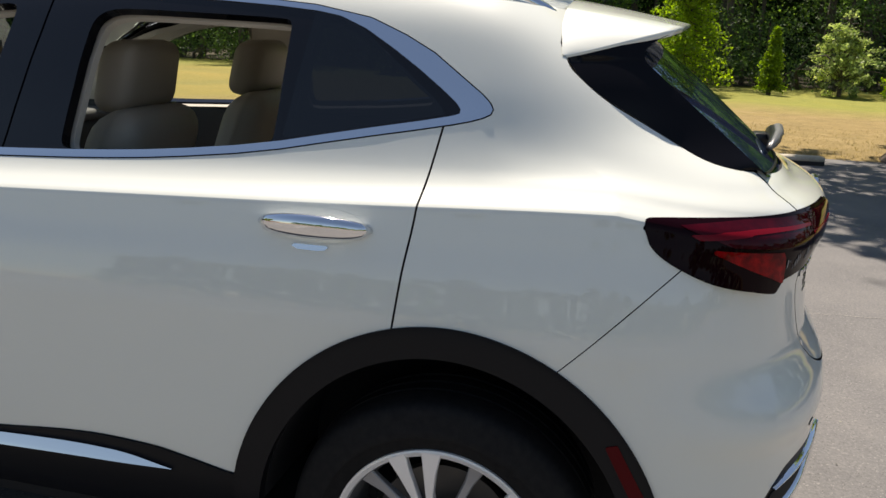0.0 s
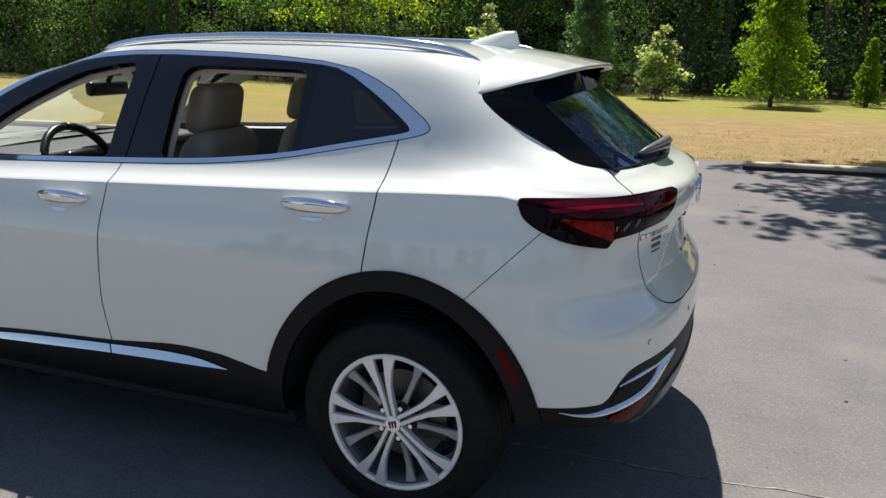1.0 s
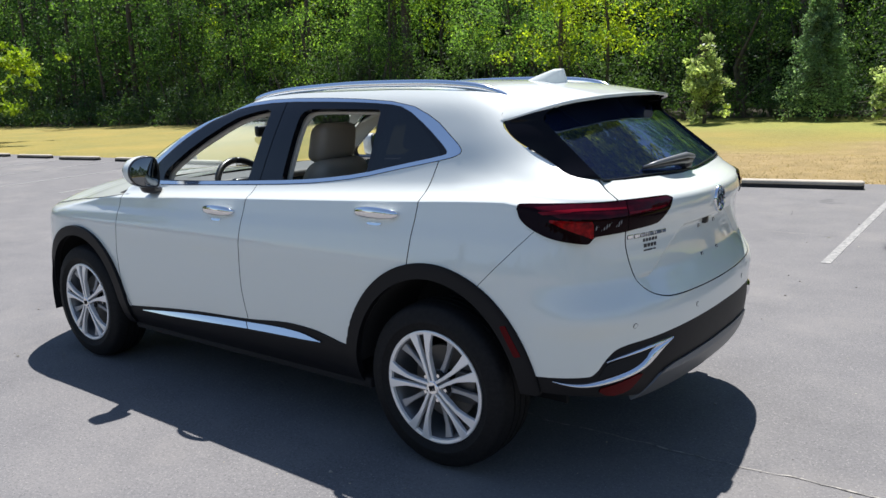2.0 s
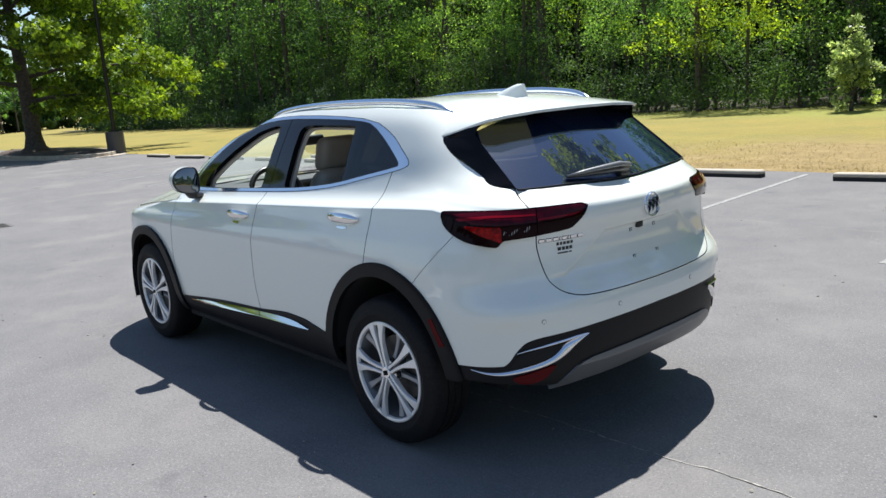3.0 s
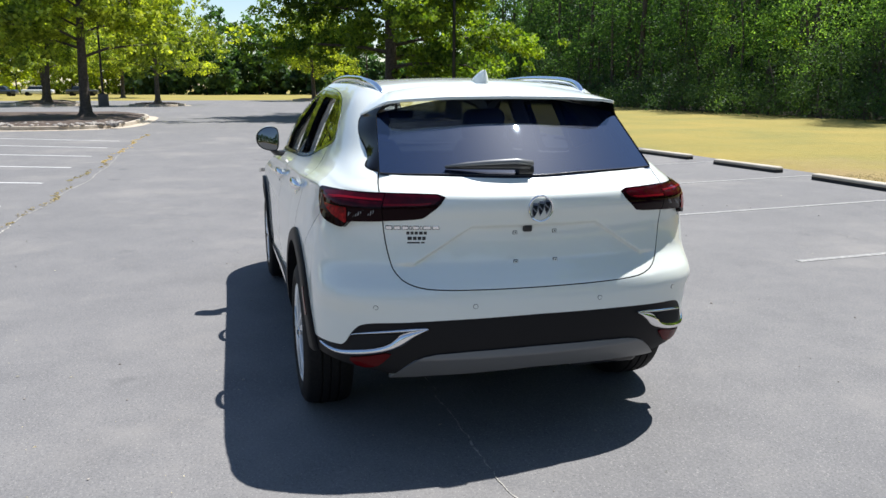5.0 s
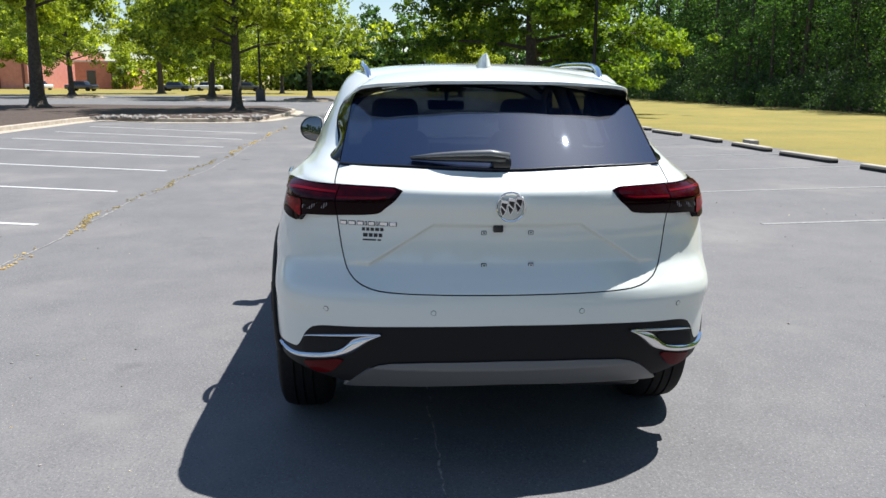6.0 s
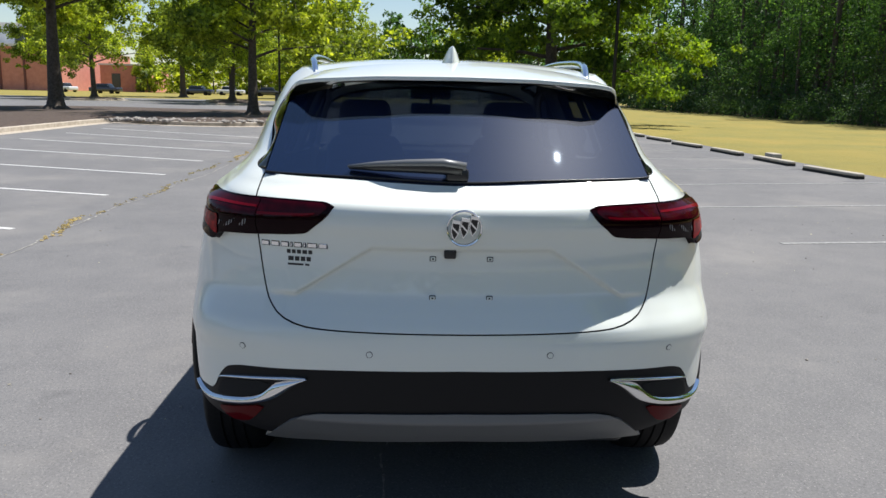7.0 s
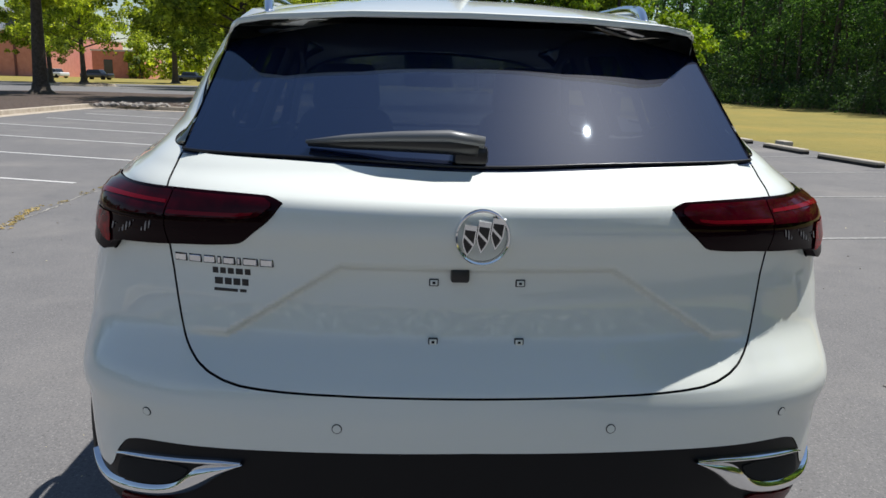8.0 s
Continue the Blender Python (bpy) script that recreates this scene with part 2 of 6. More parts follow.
roof_mid = spline([(-1.5, 1.565), (-1.2, 1.60), (-0.9, 1.617), (-0.4, 1.618), (0.0, 1.600), (0.25, 1.572), (0.45, 1.535)])
crease = spline([(-3.6, 1.0), (-2.3, 1.045), (-1.73, 1.070), (-1.18, 1.092), (-0.25, 1.128), (0.34, 1.150), (0.9, 1.150)])
corner_power = spline([(0.2, 4.0), (0.69, 4.5), (0.82, 4.3), (1.0, 5.0), (1.12, 5.0), (1.16, 5.6), (1.22, 6.2), (1.28, 3.9), (1.34, 3.7), (1.45, 4.1), (1.58, 4.0)])
tail_bow = spline([(0.2, 0.13), (0.69, 0.14), (0.82, 0.17), (1.0, 0.20), (1.12, 0.214), (1.20, 0.10), (1.58, 0.30)])
front_power = 2.4


def plate_recess(y, z):
    """How deep the number plate's hollow is set into the tailgate."""
    edge = 0.285 + (1.0 - z) * 1.56
    d = np.minimum(np.maximum(edge - np.abs(y), (0.850 - z) * 0.9), (1.003 - z) * 1.2)
    t = np.clip((d + 0.007) / 0.015, 0, 1)
    fade = np.clip((z - 0.755) / 0.10, 0, 1) * np.clip((0.615 - np.abs(y)) / 0.07, 0, 1)
    return 0.020 * t * t * (3 - 2 * t) * fade


def shell_point(s, z):
    """Point of the body's skin. s: 0 at the middle of the tail, 1 where the flank begins, 2 where it ends, 3 at the middle of the nose. z: nominal height. The half at +y."""
    s, z = np.broadcast_arrays(np.asarray(s, float), np.asarray(z, float))
    w, xr, xf, b0, b1 = half_width(z), rear_end(z), front_end(z), rear_bend(z), front_bend(z)
    a = np.clip(s, 0, 1) * np.pi / 2
    c, k = np.cos(a), np.sin(a)
    pw = corner_power(z)
    n = (np.abs(c)**pw + np.abs(k)**pw)**(1 / pw)
    y = w * k / n
    x = b0 + (xr - tail_bow(z) * y * y - b0) * c / n
    f = np.clip(s - 2, 0, 1) * np.pi / 2
    c2, k2 = np.cos(f), np.sin(f)
    n2 = (np.abs(c2)**front_power + np.abs(k2)**front_power)**(1 / front_power)
    x = np.where(s > 1, b0 + (b1 - b0) * np.clip(s - 1, 0, 1), x)
    x = np.where(s > 2, b1 + (xf - b1) * k2 / n2, x)
    y = np.where(s > 2, w * c2 / n2, y)
    y = y * side_taper(x)
    y = y * (1 - 0.117 * np.clip(x - 0.03, 0, 0.45) * np.clip((z - 1.14) / 0.09, 0, 1))
    swell = 0.027 * np.exp(-((z - 0.735) / 0.075)**2) * np.clip((x - 0.42) / 0.25, 0, 1) * np.clip((y - 0.30) / 0.40, 0, 1)
    rise, fall = np.clip((z - 0.62) / 0.115, 0, 1), np.clip((1.17 - z) / 0.10, 0, 1)
    hip = 0.026 * rise * rise * (3 - 2 * rise) * fall * fall * (3 - 2 * fall) * np.clip((x - 0.42) / 0.25, 0, 1) * np.clip((y - 0.45) / 0.35, 0, 1)
    x, y = x + 0.5 * swell, y + np.maximum(0.5 * swell, hip)
    x = np.where(x > 0.6, x - plate_recess(y, z), x)
    tuck = np.clip((x + 0.4) / 0.95, 0, 1) * np.clip((z - 0.64) / 0.43, 0, 1)**1.2 * np.clip((1.34 - z) / 0.2, 0, 1)
    y = y * (1 - 0.020 * tuck * np.clip(s * 1.6, 0, 1))
    bell = np.clip(1 - np.abs(z - 1.10) / 0.22, 0, 1)
    lift = (crease(x) - 1.10) * bell * bell * (3 - 2 * bell) * np.clip((s - 0.45) / 0.35, 0, 1)
    zt = np.where(z > BELT, BELT + (z - BELT) * (roof_edge(x) - BELT) / (TOP - BELT), z) + lift
    return np.stack([x, y, zt], -1)


def roof_point(s, r):
    """Point of the roof. r: 1 at its edge, 0 in the middle."""
    s, r = np.broadcast_arrays(np.asarray(s, float), np.asarray(r, float))
    e = shell_point(s, np.full(s.shape, TOP))
    cx = np.clip(e[..., 0], -1.0, -0.10)
    x, y = cx + (e[..., 0] - cx) * r, e[..., 1] * r
    z = e[..., 2] + (roof_mid(x) - e[..., 2]) * (1 - r**2.4)
    return np.stack([x, y, z], -1)

# ---------------------------------------------------------------- cutting panels out of the skin
S_STEPS = np.concatenate([np.linspace(0, 1, 220), np.linspace(1, 2, 190)[1:], np.linspace(2, 3, 60)[1:]])
Z_STEPS = np.unique(np.concatenate([np.linspace(0.20, TOP, 200), np.linspace(1.083, 1.115, 14)]))


def grid_of(points, calm=None):
    """Vertices with normals (n, 6) and triangles of a grid of points."""
    n, m = points.shape[:2]
    du, dv = np.gradient(points, axis=0), np.gradient(points, axis=1)
    nor = np.cross(du, dv)
    nor /= np.linalg.norm(nor, axis=-1)[..., None] + 1e-12
    away = points - np.array([-1.2, 0, 0.7])
    if (nor * away).sum() < 0:
        nor = -nor
    if calm is not None:      # evens out the normals from that column upwards
        soft = nor[:, calm:].copy()
        for _ in range(90):
            q = np.pad(soft, ((1, 1), (1, 1), (0, 0)), "edge")
            soft = 0.5 * soft + 0.125 * (q[2:, 1:-1] + q[:-2, 1:-1] + q[1:-1, 2:] + q[1:-1, :-2])
        soft /= np.linalg.norm(soft, axis=-1)[..., None] + 1e-12
        k = np.clip(np.arange(soft.shape[1]) / 5.0, 0, 1)[None, :, None]
        # tilts the flank's shading normals down, putting shade on the upper sides
        soft[..., 2] -= 0.030 * np.clip((np.abs(soft[..., 1]) - 0.45) / 0.3, 0, 1)
        soft /= np.linalg.norm(soft, axis=-1)[..., None] + 1e-12
        nor[:, calm:] = nor[:, calm:] * (1 - k) + soft * k
    a = np.concatenate([points, nor], -1).reshape(-1, 6)
    i = (np.arange(n - 1)[:, None] * m + np.arange(m - 1)[None]).ravel()
    t = np.concatenate([np.stack([i, i + m, i + m + 1], -1), np.stack([i, i + m + 1, i + 1], -1)])
    return a, t


SKIN = grid_of(shell_point(S_STEPS[:, None], Z_STEPS[None]), int(np.searchsorted(Z_STEPS, 1.165)))
COARSE = grid_of(shell_point(S_STEPS[::3, None], Z_STEPS[None, ::3]))
ROOF = grid_of(roof_point(np.linspace(0, 3, 160)[:, None], np.linspace(1, 0, 24)[None]))


def clip(a, t, f):
    """Keeps the part of the triangles where f < 0."""
    ins = f < 0
    cnt = ins[t].sum(1)
    out, verts = [t[cnt == 3]], [a]
    edges, order = {}, [len(a)]
    fresh = []

    def cross_point(i, j):
        key = (i, j) if i < j else (j, i)
        if key not in edges:
            k = f[i] / (f[i] - f[j])
            fresh.append(a[i] + k * (a[j] - a[i]))
            edges[key] = order[0]
            order[0] += 1
        return edges[key]
    more = []
    for tri in t[cnt == 1]:
        k = int(np.argmax(ins[tri]))
        p, q, r = tri[k], tri[(k + 1) % 3], tri[(k + 2) % 3]
        more.append((p, cross_point(p, q), cross_point(p, r)))
    for tri in t[cnt == 2]:
        k = int(np.argmin(ins[tri]))
        p, q, r = tri[k], tri[(k + 1) % 3], tri[(k + 2) % 3]
        pq, pr = cross_point(p, q), cross_point(p, r)
        more += [(pq, q, r), (pq, r, pr)]
    if fresh:
        verts.append(np.array(fresh))
    if more:
        out.append(np.array(more))
    a, t = np.concatenate(verts), np.concatenate(out)
    used = np.unique(t)
    back = np.full(len(a), -1)
    back[used] = np.arange(len(used))
    return a[used], back[t]


def smooth_loop(points, rounds=2):
    """Rounds the corners of a closed outline."""
    p = np.array(points, float)
    for _ in range(rounds):
        q = np.roll(p, -1, 0)
        p = np.stack([0.75 * p + 0.25 * q, 0.25 * p + 0.75 * q], 1).reshape(-1, 2)
    return p


def inside(points, plane="xz", grow=0.0, rounds=2):
    """Signed distance to an outline: negative inside. Planes: xz (flank), yz (tail), az (round the corner: a = x - |y|)."""
    loop = smooth_loop(points, rounds) if rounds else np.array(points, float)

    def f(v):
        u = {"xz": v[:, 0], "yz": np.abs(v[:, 1]), "az": v[:, 0] - np.abs(v[:, 1])}[plane]
        q = np.stack([u, v[:, 2]], -1)
        best = np.full(len(q), 1e9)
        odd = np.zeros(len(q), bool)
        for a, b in zip(loop, np.roll(loop, -1, 0)):
            e, w = b - a, q - a
            k = np.clip((w @ e) / max(e @ e, 1e-12), 0, 1)
            best = np.minimum(best, ((w - k[:, None] * e)**2).sum(1))
            c = (a[1] <= q[:, 1]) != (b[1] <= q[:, 1])
            if c.any():
                xx = a[0] + (q[:, 1] - a[1]) * e[0] / (e[1] if abs(e[1]) > 1e-12 else 1e-12)
                odd ^= c & (q[:, 0] < xx)
        d = np.sqrt(best)
        return np.where(odd, -d, d) - grow
    return f


def arch(cx, cz, a, b):
    def f(v):
        dx, dz = v[:, 0] - cx, np.maximum(v[:, 2] - cz, 0)
        r = np.sqrt((dx / a)**2 + (dz / b)**2)
        return (r - 1) * min(a, b)
    return f


def no(f, grow=0.0):
    return lambda v: grow - f(v)


def both(*fs):
    return lambda v: np.max([f(v) for f in fs], 0)


def either(*fs):
    return lambda v: np.min([f(v) for f in fs], 0)


def skin_mesh(name, cuts, material, sides=(1, -1), out=0.0, rim=0.014, source=None, lift=None, bend=None):
    """A mesh of that part of the skin which all cuts keep, pushed out along its normals, with a folded rim."""
    a, t = source if source else SKIN
    for f in cuts:
        if len(t):
            a, t = clip(a, t, f(a))
    p, n = a[:, :3], a[:, 3:]
    n = n / (np.linalg.norm(n, axis=1)[:, None] + 1e-12)
    p = p + n * (out if lift is None else lift(a))[:, None] if lift is not None else p + n * out
    if bend is not None:      # tilts the shading normals up or down, which sets what they reflect
        n = n + np.stack([0 * p[:, 0], 0 * p[:, 0], bend(a)], -1)
        n = n / np.linalg.norm(n, axis=1)[:, None]
    tn = np.cross(p[t[:, 1]] - p[t[:, 0]], p[t[:, 2]] - p[t[:, 0]])
    area = np.linalg.norm(tn, axis=1)
    t = t[area > 1e-9]
    tn = tn[area > 1e-9]
    flip = (tn * n[t[:, 0]]).sum(1) < 0
    t[flip] = t[flip][:, ::-1]
    e = np.concatenate([t[:, [0, 1]], t[:, [1, 2]], t[:, [2, 0]]])
    key = np.sort(e, 1)
    _, inv, cnt = np.unique(key, axis=0, return_inverse=True, return_counts=True)
    edge = e[cnt[inv.ravel()] == 1]
    mid = np.abs(p[edge][:, :, 1]).max(1) < 1e-3
    edge = edge[~mid]
    P, N, F = [p], [n], [t]
    if rim and len(edge):
        i, j = edge[:, 0], edge[:, 1]
        side = np.cross(p[j] - p[i], n[i])
        side /= np.linalg.norm(side, axis=1)[:, None] + 1e-12
        k = len(edge)
        s = len(p)
        P += [p[i], p[j], p[j] - n[j] * rim, p[i] - n[i] * rim]
        N += [side] * 4
        r = np.arange(k)
        q = np.stack([s + r, s + 3 * k + r, s + 2 * k + r, s + k + r], -1)
        F += [q[:, [0, 1, 2]], q[:, [0, 2, 3]]]
    P, N, F = np.concatenate(P), np.concatenate(N), np.concatenate(F)
    allP, allN, allF, base_i = [], [], [], 0
    for sg in sides:
        m = np.array([1, sg, 1])
        allP.append(P * m)
        allN.append(N * m)
        allF.append((F if sg > 0 else F[:, ::-1]) + base_i)
        base_i += len(P)
    P, N, F = np.concatenate(allP), np.concatenate(allN), np.concatenate(allF)
    me = bpy.data.meshes.new(name)
    nt_ = len(F)
    me.vertices.add(len(P))
    me.vertices.foreach_set("co", P.astype(np.float32).ravel())
    me.loops.add(nt_ * 3)
    me.loops.foreach_set("vertex_index", F.astype(np.int32).ravel())
    me.polygons.add(nt_)
    me.polygons.foreach_set("loop_start", np.arange(nt_, dtype=np.int32) * 3)
    me.polygons.foreach_set("use_smooth", np.ones(nt_, bool))
    me.update(calc_edges=True)
    me.validate()
    if len(me.vertices) == len(N):
        me.normals_split_custom_set_from_vertices([tuple(v) for v in N])
    me.materials.append(material)
    # rims of painted panels are coloured dark, as shade in the gaps
    if material is PEARL and len(me.polygons) == nt_:
        me.materials.append(DARK)
        k, r = len(t), (len(F) // len(sides)) - len(t)
        me.polygons.foreach_set("material_index", np.concatenate([np.concatenate([np.zeros(k, np.int32), np.ones(r, np.int32)]) for _ in sides]))
    return me


def panel(name, cuts, material, parent, label="", sides=(1, -1), **more):
    ob = hang(new(name, skin_mesh(name, cuts, material, sides, **more)), parent)
    return tagged(ob, label=label) if label else ob


def pair(name, cuts, material, parents, label="", **more):
    """The same panel on the left and on the right side."""
    parents = parents if isinstance(parents, tuple) else (parents, parents)
    return tuple(panel(name, cuts, material, p, label, (sg,), **more) for sg, p in zip((-1, 1), parents))


# ---------------------------------------------------------------- car materials
PEARL = mat("pearl_white_paint", (0.742, 0.770, 0.716), 0.38, 0.0, Coat_Weight=1.0, Coat_Roughness=0.015, Coat_IOR=1.6)
_f = noise_out(PEARL, 900, 2)
link(PEARL, ramp(PEARL, _f, [(0.3, (0.30, 0.30, 0.30)), (0.7, (0.46, 0.46, 0.46))]), bsdf(PEARL).inputs["Roughness"])
BLACK_PLASTIC = mat("black_plastic", (0.0075, 0.0075, 0.009), 0.5, Specular_IOR_Level=0.20)
_f = noise_out(BLACK_PLASTIC, 420, 3)
bump(BLACK_PLASTIC, _f, 0.25, 0.001)
WING_BLACK = mat("window_corner_black", (0.006, 0.006, 0.008), 0.06, Specular_IOR_Level=0.13)
GLOSS_BLACK = mat("gloss_black", (0.006, 0.006, 0.008), 0.05, Specular_IOR_Level=0.5)
SATIN_BLACK = mat("satin_black", (0.012, 0.012, 0.014), 0.3)
DARK = mat("dark_cavity", (0.008, 0.008, 0.009), 0.9)
CHROME = mat("chrome", (0.80, 0.81, 0.83), 0.06, 1.0)
SATIN_CHROME = mat("satin_aluminium", (0.80, 0.82, 0.86), 0.12, 1.0)
SILVER = mat("silver_plastic", (0.15, 0.155, 0.16), 0.40, 0.3)
RUBBER = mat("tyre_rubber", (0.016, 0.016, 0.017), 0.72, Specular_IOR_Level=0.25)
_f = noise_out(RUBBER, 60, 5)
base(RUBBER, ramp(RUBBER, _f, [(0.3, (0.004, 0.004, 0.005)), (0.7, (0.012, 0.0115, 0.0115))]))
RIM_BRIGHT = mat("machined_alloy", (0.86, 0.845, 0.83), 0.32, 0.35)
RIM_SILVER = mat("silver_painted_alloy", (0.34, 0.345, 0.36), 0.34, 0.4)
RIM_DARK = mat("grey_painted_alloy", (0.15, 0.152, 0.16), 0.38, 0.4)
BRAKE = mat("brake_iron", (0.12, 0.115, 0.11), 0.5, 0.7)
LEATHER = mat("beige_leather", (0.40, 0.36, 0.30), 0.5)
_f = noise_out(LEATHER, 120, 4)
bump(LEATHER, _f, 0.2, 0.002)
HEADLINER = mat("light_headliner", (0.55, 0.52, 0.46), 0.9)
CABIN_DARK = mat("dark_cabin_trim", (0.03, 0.029, 0.028), 0.6)
RED_DARK = mat("smoked_red_lens", (0.008, 0.0010, 0.0025), 0.03, Specular_IOR_Level=0.09)
RED_STRIP = mat("red_light_strip", (0.075, 0.0015, 0.008), 0.04, Specular_IOR_Level=0.16)
_f = noise_out(RED_STRIP, 26, 3)
base(RED_STRIP, ramp(RED_STRIP, _f, [(0.30, (0.026, 0.0008, 0.004)), (0.70, (0.055, 0.0012, 0.006))]))
RED_LINE = mat("red_light_line", (0.16, 0.003, 0.010), 0.05, Specular_IOR_Level=0.16)
RED_BRIGHT = mat("bright_red_reflector", (0.30, 0.003, 0.006), 0.06, Specular_IOR_Level=0.16)
_f = noise_out(RED_BRIGHT, 30, 4, 0.6)
base(RED_BRIGHT, ramp(RED_BRIGHT, _f, [(0.38, (0.10, 0.001, 0.003)), (0.55, (0.26, 0.002, 0.004)), (0.70, (0.48, 0.008, 0.008))]))
RED_MARKER = mat("red_marker", (0.085, 0.002, 0.004), 0.08, Specular_IOR_Level=0.10)


def glass(name, tint, face=0.045, rough=0.0, body=None, haze=0.0, sheen=(1, 1, 1)):
    """A pane: tinted see-through, with mirror gloss that grows towards grazing angles."""
    m = bpy.data.materials.new(name)
    m.use_nodes = True
    tree = m.node_tree
    tree.nodes.remove(tree.nodes["Principled BSDF"])
    see, gloss = tree.nodes.new("ShaderNodeBsdfTransparent"), tree.nodes.new("ShaderNodeBsdfGlossy")
    see.inputs["Color"].default_value = (*tint, 1)
    gloss.inputs["Roughness"].default_value = rough
    gloss.inputs["Color"].default_value = (*sheen, 1)
    lw = tree.nodes.new("ShaderNodeLayerWeight")
    lw.inputs["Blend"].default_value = 0.5
    pw = tree.nodes.new("ShaderNodeMath")
    pw.operation = "POWER"
    pw.inputs[1].default_value = 5.0
    tree.links.new(lw.outputs["Facing"], pw.inputs[0])
    ma = tree.nodes.new("ShaderNodeMath")
    ma.operation = "MULTIPLY_ADD"
    ma.inputs[1].default_value, ma.inputs[2].default_value = 1 - face, face
    tree.links.new(pw.outputs[0], ma.inputs[0])
    under = see.outputs[0]
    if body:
        blue_body = tree.nodes.new("ShaderNodeBsdfDiffuse")
        blue_body.inputs["Color"].default_value = (*body[0], 1)
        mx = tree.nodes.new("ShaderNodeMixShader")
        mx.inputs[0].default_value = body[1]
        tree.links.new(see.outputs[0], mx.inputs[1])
        tree.links.new(blue_body.outputs[0], mx.inputs[2])
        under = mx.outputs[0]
    if haze:                  # dusty film that adds a glow round the sun's mirrored glint
        film = tree.nodes.new("ShaderNodeBsdfGlossy")
        film.inputs["Roughness"].default_value = 0.42
        mx = tree.nodes.new("ShaderNodeMixShader")
        mx.inputs[0].default_value = haze
        tree.links.new(under, mx.inputs[1])
        tree.links.new(film.outputs[0], mx.inputs[2])
        under = mx.outputs[0]
    mx = tree.nodes.new("ShaderNodeMixShader")
    tree.links.new(ma.outputs[0], mx.inputs[0])
    tree.links.new(under, mx.inputs[1])
    tree.links.new(gloss.outputs[0], mx.inputs[2])
    tree.links.new(mx.outputs[0], tree.nodes["Material Output"].inputs["Surface"])
    return m


GLASS_CLEAR = glass("clear_windscreen", (0.80, 0.86, 0.84))
GLASS_DARK = glass("privacy_glass", (0.010, 0.012, 0.016), 0.055, 0.004, ((0.10, 0.12, 0.16), 0.03))
# blue body and gloss tint put the reflected sky into the rear pane's colour
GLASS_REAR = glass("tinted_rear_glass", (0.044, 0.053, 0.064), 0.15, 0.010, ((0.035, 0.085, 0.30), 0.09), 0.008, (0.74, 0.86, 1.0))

# ---------------------------------------------------------------- the car
car = new("car")
tagged(car, "pearl white five-door crossover car with black cladding, side windows down", "car")

# outlines, flank seen from the side (x, z)
BELT_LINE = [(-2.3, 1.114), (-1.95, 1.122), (-1.63, 1.134), (-1.17, 1.153), (-0.91, 1.165), (-0.72, 1.179), (-0.48, 1.207), (-0.27, 1.249), (-0.065, 1.287)]
belt = spline(BELT_LINE)
GLASS_TOP = [(-0.024, 1.385), (-0.129, 1.457), (-0.306, 1.527), (-0.68, 1.556), (-1.15, 1.566), (-1.45, 1.545), (-1.66, 1.497), (-1.90, 1.385), (-2.10, 1.25)]
daylight = inside(BELT_LINE + [(0.015, 1.305), (0.048, 1.322), (0.030, 1.348)] + GLASS_TOP + [(-2.28, 1.13)], rounds=1)
INNER_LOW = [(x, z + 0.017) for x, z in BELT_LINE[1:]]
daylight_in = inside([(-2.18, 1.143)] + INNER_LOW[:-1] + [(-0.05, 1.307), (-0.020, 1.318), (-0.045, 1.345)] + [(-0.16, 1.424), (-0.306, 1.507), (-0.42, 1.526), (-0.70, 1.541), (-1.15, 1.551), (-1.44, 1.530), (-1.64, 1.482), (-1.88, 1.368), (-2.08, 1.233)], rounds=1)
front_open = inside([(-1.99, 1.146), (-1.66, 1.152), (-1.33, 1.166), (-1.272, 1.170), (-1.254, 1.176), (-1.250, 1.20), (-1.21, 1.45), (-1.204, 1.495), (-1.208, 1.512), (-1.23, 1.516), (-1.335, 1.504), (-1.513, 1.466), (-1.775, 1.337), (-1.95, 1.222), (-1.99, 1.19), (-2.0, 1.16)], rounds=1)
rear_open = inside([(-0.992, 1.183), (-0.97, 1.181), (-0.827, 1.190), (-0.642, 1.203), (-0.50, 1.219), (-0.455, 1.226), (-0.449, 1.25), (-0.450, 1.47), (-0.452, 1.496), (-0.47, 1.503), (-0.667, 1.508), (-0.88, 1.512), (-0.94, 1.507), (-0.972, 1.485), (-0.983, 1.44), (-0.997, 1.265), (-1.002, 1.20)], rounds=1)
quarter_pane = inside([(-0.430, 1.240), (-0.26, 1.272), (-0.060, 1.312), (-0.078, 1.338), (-0.30, 1.504), (-0.398, 1.520)], rounds=0)

seam_a = spline([(0.40, -2.27), (0.55, -2.335), (0.72, -2.345), (0.90, -2.325), (1.05, -2.33), (1.13, -2.32)])
seam_b = spline([(0.40, -1.17), (0.50, -1.185), (0.68, -1.212), (0.89, -1.205), (1.04, -1.193), (1.17, -1.167)])
seam_c = spline([(0.85, -0.117), (0.887, -0.113), (1.0, -0.101), (1.10, -0.086), (1.17, -0.078), (1.30, -0.058)])
sill = spline([(-2.4, 0.392), (-2.2, 0.412), (-1.9, 0.442), (-1.6, 0.465), (-1.18, 0.486), (-0.85, 0.512), (-0.70, 0.505), (-0.60, 0.487), (-0.48, 0.466), (-0.40, 0.466)])
bonnet_edge = spline([(-3.7, 0.86), (-3.3, 0.94), (-2.9, 0.995), (-2.5, 1.035), (-2.3, 1.060), (-2.1, 1.09)])
ARCH_R = arch(0, 0.345, 0.503, 0.545)
ARCH_F = arch(-2.779, 0.345, 0.485, 0.505)
